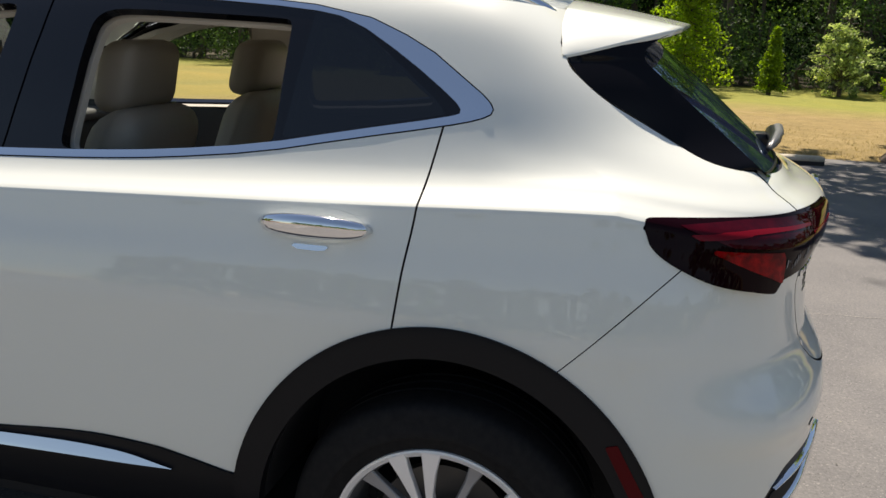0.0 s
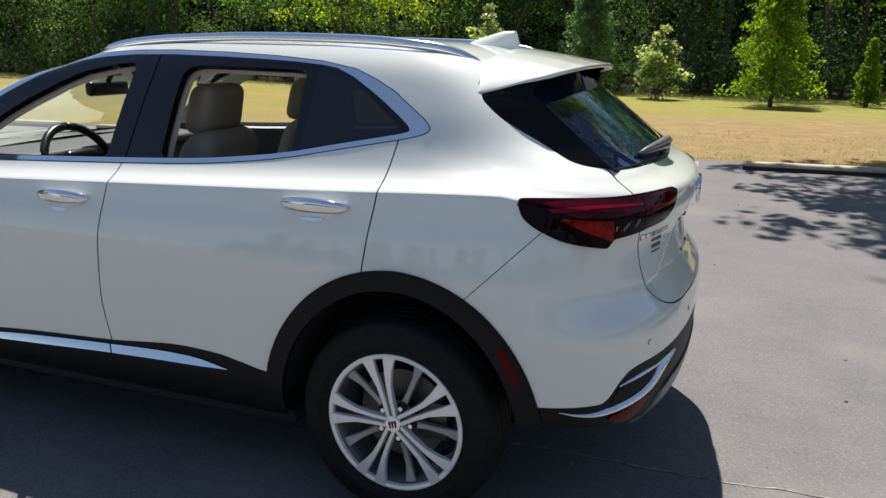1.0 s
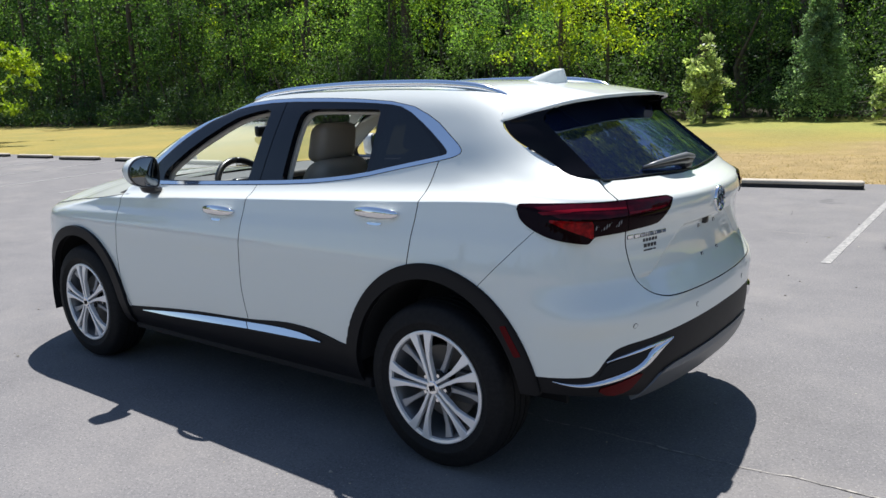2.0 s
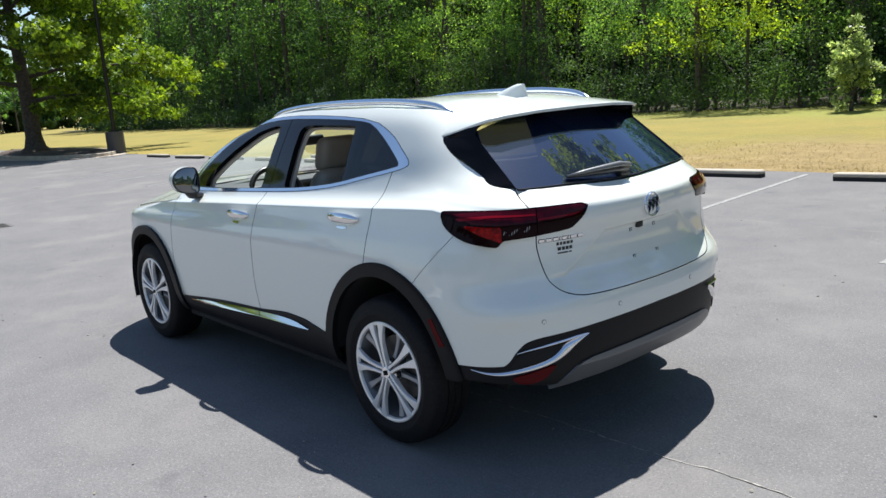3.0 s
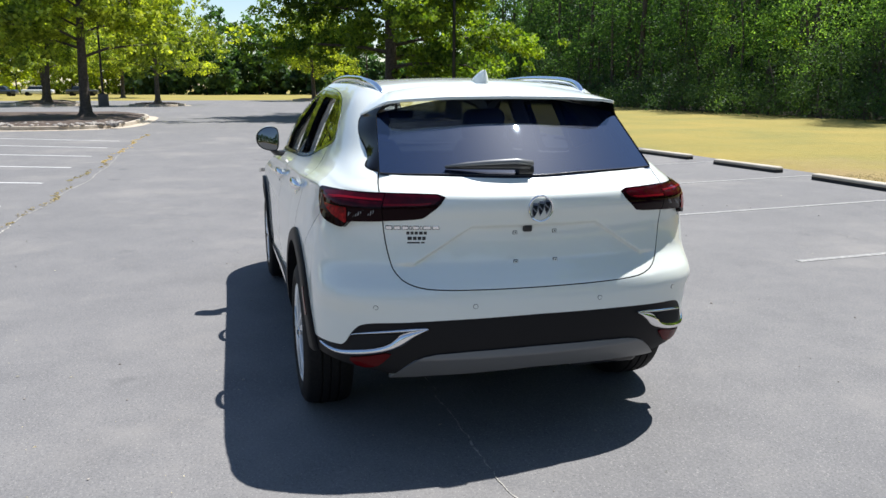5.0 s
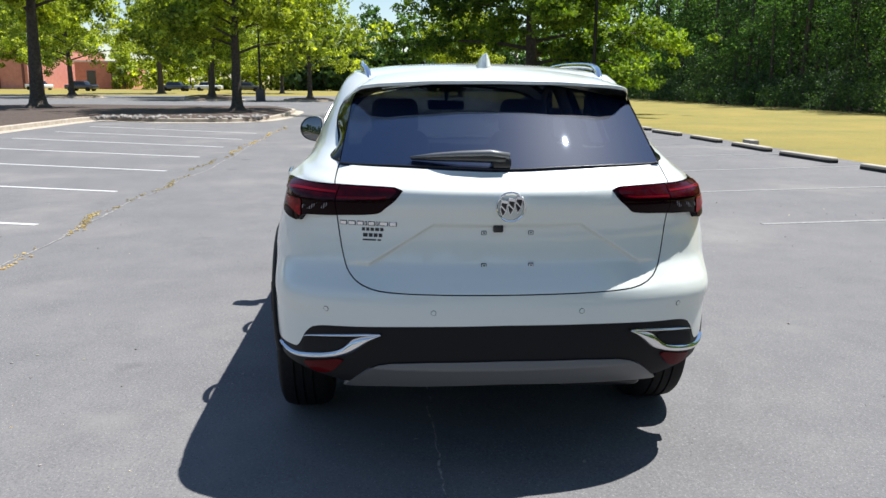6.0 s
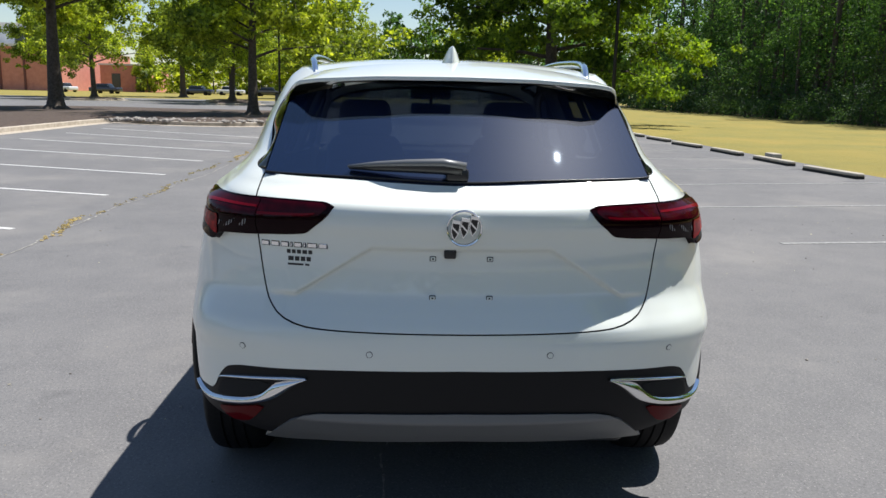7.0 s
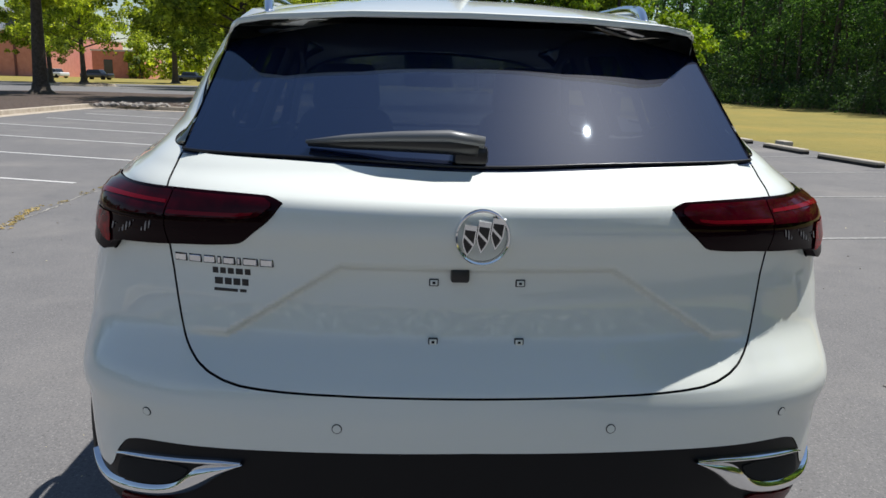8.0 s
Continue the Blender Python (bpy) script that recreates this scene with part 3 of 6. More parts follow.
WELL_R = arch(0, 0.345, 0.428, 0.482)
WELL_F = arch(-2.779, 0.345, 0.415, 0.445)
GAP = 0.0024


def right_of(curve):          # keeps x greater than the seam
    return lambda v: curve(v[:, 2]) - v[:, 0] + GAP


def left_of(curve):
    return lambda v: v[:, 0] - curve(v[:, 2]) + GAP


def above(curve, gap=0.0):
    return lambda v: curve(v[:, 0]) - v[:, 2] + gap


def below(curve, gap=0.0):
    return lambda v: v[:, 2] - curve(v[:, 0]) + gap


# tail outlines
rear_pane_low = spline([(0.165, 1.475), (0.178, 1.452), (0.195, 1.422), (0.209, 1.409), (0.273, 1.360), (0.36, 1.312), (0.492, 1.246), (0.52, 1.237), (0.57, 1.226), (0.612, 1.220), (0.630, 1.215), (0.70, 1.207), (0.724, 1.198), (0.735, 1.192), (0.75, 1.184)])


def rear_pane(v):
    return np.maximum(rear_pane_low(v[:, 0]) - v[:, 2], 0.168 - v[:, 0])


TAILGATE = [(0.0, 0.750), (0.292, 0.751), (0.42, 0.755), (0.50, 0.762), (0.565, 0.785), (0.600, 0.825), (0.612, 0.86), (0.626, 0.93), (0.637, 1.02), (0.642, 1.10), (0.646, 1.15), (0.640, 1.185), (0.628, 1.22), (0.600, 1.27), (0.0, 1.29)]
tailgate_area = inside(TAILGATE + [(-0.2, 1.29), (-0.2, 0.75)], "yz", rounds=1)
lamp_low = spline([(-0.468, 1.124), (-0.462, 1.100), (-0.44, 1.074), (-0.38, 1.042), (-0.314, 1.021), (-0.225, 1.007), (-0.150, 1.000), (-0.10, 1.026), (0.097, 1.033), (0.29, 1.044), (0.35, 1.072), (0.395, 1.104), (0.413, 1.130)])
lamp_high = spline([(-0.468, 1.125), (-0.461, 1.138), (-0.44, 1.1425), (-0.2, 1.144), (0.1, 1.145), (0.36, 1.142), (0.413, 1.131)])


def around(v):
    return v[:, 0] - np.abs(v[:, 1])


def tail_lamp(v):
    a = around(v)
    f = np.maximum(lamp_low(a) - v[:, 2], v[:, 2] - lamp_high(a))
    return np.maximum(f, np.maximum(-0.466 - a, a - 0.412) * 0.5)


bumper_low = spline([(-0.45, 0.495), (-0.15, 0.500), (-0.115, 0.515), (-0.06, 0.565), (0.0, 0.600), (0.08, 0.613), (0.23, 0.620), (0.49, 0.629), (0.9, 0.635)])


def diagonal(v):              # negative on the bumper's side of the seam behind the wheel
    return (0.415 - (v[:, 0] - (v[:, 2] - 1.0))) * 0.7


bumper_area = both(no(tailgate_area), diagonal, lambda v: -v[:, 0] + 0.05, lambda v: v[:, 2] - 1.10)

# ---- painted panels
doors = {}
doors["front"] = pair("front_door", [right_of(seam_a), left_of(seam_b), above(sill), no(daylight, 0.0028), no(ARCH_F, 0.0), lambda v: v[:, 2] - belt(v[:, 0])], PEARL, car)
doors["rear"] = pair("rear_door", [right_of(seam_b), left_of(seam_c), above(sill), no(ARCH_R), no(daylight, 0.0028), lambda v: v[:, 2] - 1.36], PEARL, car)
pair("front_fender", [left_of(seam_a), no(ARCH_F), below(bonnet_edge, 0.003), lambda v: 0.33 - v[:, 2]], PEARL, car)
top_front = spline([(-2.5, 1.10), (-2.3, 1.118), (-2.28, 1.13), (-2.10, 1.262), (-1.90, 1.398), (-1.66, 1.512), (-1.45, 1.562), (-1.25, 1.60)])
pair("body_side", [no(daylight, 0.0028), either(lambda v: seam_c(v[:, 2]) - v[:, 0] + GAP, lambda v: np.maximum(1.37 - v[:, 2], v[:, 0] - 0.10)),
                   no(ARCH_R), no(rear_pane, 0.002), either(no(tailgate_area, GAP), lambda v: v[:, 0] - 0.60), no(tail_lamp, 0.002), either(no(diagonal, 0.0012), lambda v: 1.05 - v[:, 2]),
                   below(lambda x: top_front(x) + 0.016), lambda v: 0.36 - v[:, 2]], PEARL, car)


NOSE = shell_point(np.linspace(1.5, 2.95, 500)[:, None], np.linspace(0.75, 1.16, 160)[None]).reshape(-1, 3)


def side_at(x, z):
    """Half width of the skin at that length and height, ahead of the rear wheels."""
    k = np.argmin((NOSE[:, 0] - x)**2 + (NOSE[:, 2] - z)**2)
    return float(NOSE[k, 1])


bx = np.linspace(-3.58, -2.28, 40)
bw = np.array([side_at(x, float(bonnet_edge(x)) - 0.004) for x in bx])
bt = np.linspace(-1, 1, 41)
gx = np.repeat(bx[:, None], 41, 1)
gy = bw[:, None] * bt[None]
crown = np.interp(bx, [-3.6, -3.2, -2.28], [0.10, 0.125, 0.055])
gz = bonnet_edge(bx)[:, None] + crown[:, None] * (1 - np.abs(bt[None])**2.4) + 0 * gy
i = (np.arange(39)[:, None] * 41 + np.arange(40)[None]).ravel()
part("bonnet", mesh_of("bonnet", np.stack([gx, gy, gz], -1).reshape(-1, 3), np.stack([i, i + 41, i + 42, i + 1], -1), PEARL, True), None, car)
part("cowl", box_bm(-2.50, -2.24, -0.62, 0.62, 1.04, 1.09, 0.015), BLACK_PLASTIC, car)
panel("rear_bumper", [both(no(tailgate_area, GAP), lambda v: diagonal(v) + 0.0012), no(ARCH_R), no(tail_lamp, 0.002), lambda v: bumper_low(around(v)) - v[:, 2], lambda v: v[:, 2] - 1.06, lambda v: -v[:, 0] + 0.2], PEARL, car)
bumper = car.children[-1]
tailgate = panel("tailgate", [lambda v: tailgate_area(v) + GAP, no(rear_pane, 0.002), no(tail_lamp, 0.002), lambda v: 0.602 - v[:, 0]], PEARL, car)
roof = panel("roof", [lambda v: v[:, 0] - 0.160], PEARL, car, source=ROOF, rim=0.01)

# ---- black cladding
pair("sill_cladding", [below(sill, 0.002), lambda v: 0.262 - v[:, 2], no(WELL_R, 0.03), no(WELL_F, 0.03), lambda v: v[:, 0] - 0.0, lambda v: -2.779 - v[:, 0]], BLACK_PLASTIC, car, "matt black sill cladding", out=0.006)


def flare(cx):
    def f(a):
        r = np.sqrt(((a[:, 0] - cx) / 0.503)**2 + (np.maximum(a[:, 2] - 0.345, 0) / 0.545)**2)
        return 0.004 + 0.016 * np.clip((1.0 - r) / 0.03, 0, 1)**0.5
    return f


arch_rear = pair("wheel_arch_trim", [ARCH_R, no(WELL_R), lambda v: np.where(v[:, 0] > 0.3, 0.425, 0.335) - v[:, 2], lambda v: v[:, 0] - 0.52], BLACK_PLASTIC, car, "matt black wheel arch moulding", lift=flare(0), rim=0.03)
pair("wheel_arch_trim", [ARCH_F, no(WELL_F), lambda v: 0.30 - v[:, 2]], BLACK_PLASTIC, car, "matt black wheel arch moulding", lift=flare(-2.779), rim=0.03)
lower_bumper = panel("lower_bumper", [lambda v: v[:, 2] - bumper_low(around(v)) + 0.002, no(ARCH_R, 0.002), lambda v: 0.385 - v[:, 2] + 0.05 * np.clip((np.abs(v[:, 1]) - 0.62) / 0.3, 0, 1), lambda v: 0.2 - v[:, 0]], BLACK_PLASTIC, car, "matt black lower rear bumper", out=-0.002)
for p, sg in zip(arch_rear, (-1, 1)):
    panel("side_marker", [inside([(0.347, 0.682), (0.372, 0.688), (0.436, 0.575), (0.408, 0.568)], rounds=0)], RED_MARKER, p, "red side marker", (sg,), out=0.022)



CORNER = SKIN[0][(SKIN[0][:, 0] > 0.3) & (SKIN[0][:, 2] > 0.38) & (SKIN[0][:, 2] < 0.68)]


def corner_point(a, z):
    """Point and normal of the bumper's skin at the place a, z round the corner."""
    d = (CORNER[:, 0] - CORNER[:, 1] - a)**2 + (CORNER[:, 2] - z)**2
    k = np.argsort(d)[:40]
    w = np.sqrt(1 / (d[k] + 4e-5))[:, None]
    m = np.stack([np.ones(40), CORNER[k, 0] - CORNER[k, 1] - a, CORNER[k, 2] - z], -1)
    fit = np.linalg.lstsq(m * w, CORNER[k] * w, rcond=None)[0][0]
    return fit[:3], fit[3:] / np.linalg.norm(fit[3:])


def open_curve(points, count):
    """Evenly spaced points along a line with rounded corners."""
    p = np.array(points, float)
    for _ in range(3):
        p = np.concatenate([p[:1], np.stack([0.75 * p[:-1] + 0.25 * p[1:], 0.25 * p[:-1] + 0.75 * p[1:]], 1).reshape(-1, 2), p[-1:]])
    way = np.concatenate([[0], np.cumsum(np.linalg.norm(np.diff(p, axis=0), axis=1))])
    q = np.linspace(0, way[-1], count)
    return np.stack([np.interp(q, way, p[:, 0]), np.interp(q, way, p[:, 1])], -1)


def trim_strip(low, high, proud, count=64, across=9):
    """A rounded strip of bright trim between two lines on the bumper's corner."""
    low, high = open_curve(low, count), open_curve(high, count)
    grid = np.zeros((count, across, 3))
    for r in range(count):
        for c in range(across):
            w = c / (across - 1)
            p, n = corner_point(*(low[r] * (1 - w) + high[r] * w))
            grid[r, c] = p + n * (-0.004 + (0.006 + proud) * math.sin(math.pi * w)**0.6)
    for c in range(across):   # evens the flow along the strip
        for _ in range(3):
            grid[1:-1, c] = 0.25 * grid[:-2, c] + 0.5 * grid[1:-1, c] + 0.25 * grid[2:, c]
    return grid.reshape(-1, 3), [(r * across + c, r * across + c + 1, (r + 1) * across + c + 1, (r + 1) * across + c) for r in range(count - 1) for c in range(across - 1)]


lip_v, lip_f = trim_strip([(-0.335, 0.483), (-0.25, 0.462), (-0.16, 0.452), (-0.05, 0.458), (0.064, 0.472), (0.17, 0.491), (0.24, 0.515), (0.293, 0.552), (0.37, 0.592)],
                          [(-0.335, 0.487), (-0.25, 0.476), (-0.16, 0.474), (-0.045, 0.488), (0.07, 0.503), (0.145, 0.519), (0.19, 0.541), (0.228, 0.574), (0.37, 0.598)], 0.010)
top_v, top_f = trim_strip([(-0.062, 0.553), (-0.03, 0.558), (0.10, 0.568), (0.24, 0.579), (0.30, 0.585), (0.365, 0.592)],
                          [(-0.062, 0.558), (-0.02, 0.569), (0.10, 0.583), (0.24, 0.594), (0.30, 0.599), (0.365, 0.600)], 0.008)
for sg in (-1, 1):
    verts = np.concatenate([lip_v, top_v]) * [1, sg, 1]
    faces = lip_f + [tuple(len(lip_v) + k for k in f) for f in top_f]
    part("bezel", mesh_of("bezel", verts, [f if sg < 0 else f[::-1] for f in faces], CHROME, True), None, lower_bumper, "chrome exhaust-style bezel")
    panel("bezel_recess", [inside([(-0.045, 0.553), (0.22, 0.573), (0.185, 0.535), (0.08, 0.505), (-0.045, 0.493), (-0.10, 0.488), (-0.085, 0.510)], "az", rounds=1)], DARK, lower_bumper, "black opening in the bezel", (sg,), out=0.001)
    panel("reflector", [inside([(-0.115, 0.445), (0.0, 0.458), (0.185, 0.490), (0.13, 0.447), (0.075, 0.416), (-0.035, 0.408)], "az", rounds=1)], RED_MARKER, lower_bumper, "red rear reflector", (sg,), out=0.004)
skid_top = inside([(0.0, 0.492), (0.30, 0.487), (0.44, 0.479), (0.49, 0.468), (0.53, 0.447), (0.571, 0.414), (0.632, 0.354), (0.45, 0.374), (0.0, 0.390), (-0.3, 0.39), (-0.3, 0.492)], "yz", rounds=0)
panel("skid_plate", [skid_top, lambda v: 0.5 - v[:, 0]], SILVER, lower_bumper, "silver-grey skid plate", lift=lambda a: 0.005 - 0.016 * np.clip((0.455 - a[:, 2]) / 0.12, 0, 1)**2, rim=0.03,
      bend=lambda a: 0.25 - 0.75 * np.clip((0.462 - a[:, 2]) / 0.012, 0, 1))

# ---- window frames, glass
for sg, fd, rd in zip((-1, 1), doors["front"], doors["rear"]):
    panel("chrome_surround", [daylight, no(daylight_in)], SATIN_CHROME, car, "satin chrome window surround", (sg,), out=0.0012)
    pillar = lambda v: v[:, 0] + 1.163 - 0.17 * (v[:, 2] - 1.17)
    panel("window_frame", [daylight_in, no(front_open), lambda v: pillar(v) + 0.003], GLOSS_BLACK, fd, "gloss black pillar trim", (sg,), out=-0.001, rim=0.03)
    panel("window_frame", [daylight_in, no(rear_open), no(quarter_pane), lambda v: 0.003 - pillar(v)], GLOSS_BLACK, rd, "gloss black pillar trim", (sg,), out=-0.001, rim=0.03)
    panel("quarter_window", [quarter_pane], GLASS_DARK, rd, "dark privacy glass", (sg,), out=-0.001, rim=0.0)

# rear pane: a shallow dome between two straight side edges
mid_line = shell_point(np.zeros(200), np.linspace(1.12, TOP, 200))


def pane_edge(z):
    """Side edge of the rear pane: x and half width at that height."""
    return 0.644 - 1.24 * (z - 1.2), 0.631 - 0.192 * (z - 1.2)


def pane_point(k, z):
    """Point of the pane, k from -1 to 1 across."""
    xe, ye = pane_edge(z)
    xc = np.interp(z, mid_line[:, 2], mid_line[:, 0])
    return np.stack([xc + (xe - xc) * k * k - 0.004 * (1 - k * k), k * ye, z], -1)


gk, gt = np.meshgrid(np.linspace(-1, 1, 81), np.linspace(0, 1, 40), indexing="ij")
pane_low, pane_high = 1.180 + 0.030 * gk**2, 1.530 - 0.078 * gk**2
pane = pane_point(gk, pane_low + (pane_high - pane_low) * gt).reshape(-1, 3)
i = (np.arange(80)[:, None] * 40 + np.arange(39)[None]).ravel()
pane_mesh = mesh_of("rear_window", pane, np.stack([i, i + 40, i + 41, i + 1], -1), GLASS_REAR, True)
# shading normals set so the sun's glint lands where the camera sees it
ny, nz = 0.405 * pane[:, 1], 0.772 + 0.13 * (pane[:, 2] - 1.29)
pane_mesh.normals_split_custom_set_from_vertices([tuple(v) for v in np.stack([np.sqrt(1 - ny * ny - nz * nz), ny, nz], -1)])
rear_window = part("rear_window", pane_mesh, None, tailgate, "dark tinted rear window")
k_ = np.linspace(-1, 1, 61)
z_ = np.full(61, 1.2)
for _ in range(12):
    z_ = rear_pane_low(pane_point(k_, z_)[:, 0])
seal_line = pane_point(k_, z_) + [0.003, 0, 0.0015]
seal_v, seal_f = [], []
for p in seal_line:
    seal_v += [tuple(p + np.array([0.0030 * math.cos(a), 0, 0.0034 * math.sin(a)])) for a in np.linspace(0, 2 * math.pi, 8, endpoint=False)]
for r in range(60):
    seal_f += [(r * 8 + c, r * 8 + (c + 1) % 8, r * 8 + 8 + (c + 1) % 8, r * 8 + 8 + c) for c in range(8)]
part("window_seal", mesh_of("window_seal", seal_v, seal_f, SATIN_BLACK, True), None, tailgate, "thin black rubber seal")
panel("windscreen", [above(top_front, -0.02), lambda v: -v[:, 2] + 1.12, lambda v: v[:, 0] + 1.25], GLASS_CLEAR, car, "clear windscreen", rim=0.0)

# ---- inner shells: dark backing behind the joints, light trim inside
openings = [no(front_open), no(rear_open), no(quarter_pane), no(rear_pane, 0.0), no(both(above(top_front, -0.03), lambda v: -v[:, 2] + 1.12, lambda v: v[:, 0] + 1.2))]
panel("inner_body", openings + [no(WELL_R), no(WELL_F), lambda v: np.where(v[:, 0] > -0.45, 0.44, 0.28) - v[:, 2], lambda v: 9 * (v[:, 2] > 1.57) - 1.0], DARK, car, out=-0.016, rim=0.0, source=COARSE)
panel("cabin_trim", openings + [lambda v: 1.10 - v[:, 2]], HEADLINER, car, "pale pillar trim", out=-0.045, rim=0.02, source=COARSE)
panel("headliner", [lambda v: v[:, 0] - 0.3], HEADLINER, car, source=ROOF, out=-0.035, rim=0.0)

# ---- tail lamps
for sg in (-1, 1):
    bulge = lambda a: 0.004 + 0.022 * np.clip((1.15 - a[:, 2]) / 0.10, 0, 1) * np.clip(1 - np.abs(a[:, 0] - np.abs(a[:, 1]) + 0.15) / 0.3, 0, 1)
    plus = lambda k: (lambda a: bulge(a) + k)
    outer = lambda v: around(v) - 0.094 + 0.002
    inner = lambda v: 0.094 - around(v) + 0.002
    for nm, cut, parent in (("tail_lamp", outer, car), ("tailgate_lamp", inner, tailgate)):
        lamp = panel(nm, [tail_lamp, cut], RED_DARK, parent, "smoked dark red lamp lens", (sg,), lift=bulge, rim=0.02)
        if parent is car:
            panel("light_strip", [inside([(-0.39, 1.130), (-0.2, 1.138), (0.0915, 1.1395), (0.0915, 1.090), (-0.10, 1.087), (-0.27, 1.094)], "az", rounds=0)], RED_STRIP, lamp, "red light strip", (sg,), lift=plus(0.0032), rim=0.001)
            panel("reflector", [inside([(-0.345, 1.090), (-0.30, 1.088), (-0.118, 1.082), (-0.112, 1.076), (-0.116, 1.022), (-0.125, 1.020), (-0.20, 1.043), (-0.28, 1.068)], "az", rounds=0)], RED_BRIGHT, lamp, "bright red reflector", (sg,), lift=plus(0.0032), rim=0.001)
            panel("light_line", [inside([(-0.37, 1.116), (-0.2, 1.119), (0.088, 1.119), (0.088, 1.112), (-0.2, 1.111), (-0.35, 1.106)], "az", rounds=0)], RED_LINE, lamp, "brighter red light line", (sg,), lift=plus(0.0048), rim=0.001)
        else:
            panel("light_strip", [inside([(0.0965, 1.1395), (0.365, 1.137), (0.396, 1.126), (0.36, 1.102), (0.32, 1.096), (0.0965, 1.090)], "az", rounds=0)], RED_STRIP, lamp, "red light strip", (sg,), lift=plus(0.0032), rim=0.001)
            panel("light_line", [inside([(0.10, 1.101), (0.30, 1.106), (0.352, 1.110), (0.345, 1.104), (0.30, 1.099), (0.10, 1.094)], "az", rounds=0)], RED_LINE, lamp, "brighter red light line", (sg,), lift=plus(0.0048), rim=0.001)

RIB = mat("rib_grey", (0.24, 0.24, 0.25), 0.25, 0.3)
# grey ribs along the lower edge of the tail lamps
LAMP_SKIN = clip(*SKIN, np.maximum(0.0 - SKIN[0][:, 0] + 0.3, np.maximum(SKIN[0][:, 2] - 1.16, 0.98 - SKIN[0][:, 2])))
for sg in (-1, 1):
    lamp = [o for o in car.children if o.name.startswith("tail_lamp")][0 if sg < 0 else 1]
    for k in range(13):
        a0 = -0.105 + 0.0145 * k
        z0 = 1.047 + 0.0011 * k
        panel("rib", [inside([(a0, z0), (a0 + 0.0062, z0), (a0 + 0.0125, z0 + 0.022), (a0 + 0.0063, z0 + 0.022)], "az", rounds=0)], RIB, lamp, "dark grey rib" if k == 0 else "", (sg,), source=LAMP_SKIN, lift=lambda a: 0.004 + 0.022 * np.clip((1.15 - a[:, 2]) / 0.10, 0, 1) * np.clip(1 - np.abs(a[:, 0] - np.abs(a[:, 1]) + 0.15) / 0.3, 0, 1) + 0.002, rim=0.001)

# ---- spoiler
u, v = np.meshgrid(np.linspace(-1, 1, 81), np.linspace(0, 1, 16), indexing="ij")
au = np.abs(u)
zz, ss = np.linspace(1.42, TOP, 120), np.linspace(0.3, 1.2, 300)
near = shell_point(ss[None], zz[:, None])
seam_pts = np.array([[np.interp(0.163 + 0.015 * np.clip((1.54 - z) / 0.095, 0, 1), row[::-1, 0], row[::-1, k]) for k in (0, 1, 2)] for z, row in zip(zz, near)])
seam_pts = seam_pts[np.argsort(seam_pts[:, 2])]
edge_y, edge_z = seam_pts[-1, 1], seam_pts[-1, 2]
down = np.clip((au - 0.78) / 0.22, 0, 1)
flat = np.clip(au / 0.78, 0, 1)
roof_zz = edge_z + (float(roof_mid(0.163)) - edge_z) * (1 - flat**2.4)
z_side = edge_z + (1.446 - edge_z) * down
seam_z = np.where(au < 0.78, roof_zz, z_side) + 0.002
width = np.where(au < 0.78, edge_y * flat, np.interp(z_side, seam_pts[:, 2], seam_pts[:, 1])) + 0.002 * (au > 0.7)
start = np.where(au < 0.78, 0.163, np.interp(z_side, seam_pts[:, 2], seam_pts[:, 0]))
back_z = np.interp(au, [0, 0.4, 0.7, 0.80, 0.86, 1.0], [1.530, 1.527, 1.516, 1.507, 1.498, 1.444])
reach = np.interp(au, [0, 0.4, 0.7, 0.80, 0.86, 1.0], [0.465, 0.457, 0.432, 0.408, 0.378, 0.182])
back_y = np.interp(au, [0, 0.78, 0.80, 0.86, 1.0], [0, 0.534, 0.545, 0.565, 0.628])
sx = start + (reach - start) * v
sy = np.sign(u) * (width + (back_y - width) * v)
sz = seam_z + (back_z - seam_z) * (0.75 * v + 0.25 * v**2)
top_pts = np.stack([sx, sy, sz], -1)
low_z = sz - 0.012 - 0.045 * (1 - v) * np.clip((1 - au) / 0.2, 0, 1)
low_pts = np.stack([sx - 0.006 * v, sy * 0.995, low_z], -1)
n, m = u.shape
i = (np.arange(n - 1)[:, None] * m + np.arange(m - 1)[None]).ravel()
quads = np.stack([i, i + m, i + m + 1, i + 1], -1)
edge_i = np.arange(n - 1) * m + m - 1
lip = np.stack([edge_i, edge_i + m, edge_i + m + n * m, edge_i + n * m], -1)
spoiler = part("spoiler", mesh_of("spoiler", np.concatenate([top_pts.reshape(-1, 3), low_pts.reshape(-1, 3)]), np.concatenate([quads, lip]), PEARL, True), None, car)
part("spoiler_underside", mesh_of("spoiler_underside", low_pts.reshape(-1, 3), quads[:, ::-1], GLOSS_BLACK, True), None, spoiler, "gloss black underside")


# black side wings: from the pane's edge round to the flank, rising as a fin to the end of the spoiler
near_tail = SKIN[0][(SKIN[0][:, 0] > 0.1) & (SKIN[0][:, 2] > 1.15)][:, :3]
k_ = np.linspace(0, 1, 31)
foot_x = 0.612 + (0.180 - 0.612) * k_
foot = np.array([near_tail[np.argmin((near_tail[:, 0] - x)**2 + (near_tail[:, 2] - float(rear_pane_low(x)))**2 + 4 * np.minimum(near_tail[:, 1] - 0.60, 0)**2)] for x in foot_x])
for axis in (1, 2):           # evens the outline
    foot[:, axis] = np.polyval(np.polyfit(k_, foot[:, axis], 5), k_)
foot[:, 0] = foot_x
foot[:, 1] -= 0.002
zi = 1.2155 + (1.436 - 1.2155) * k_
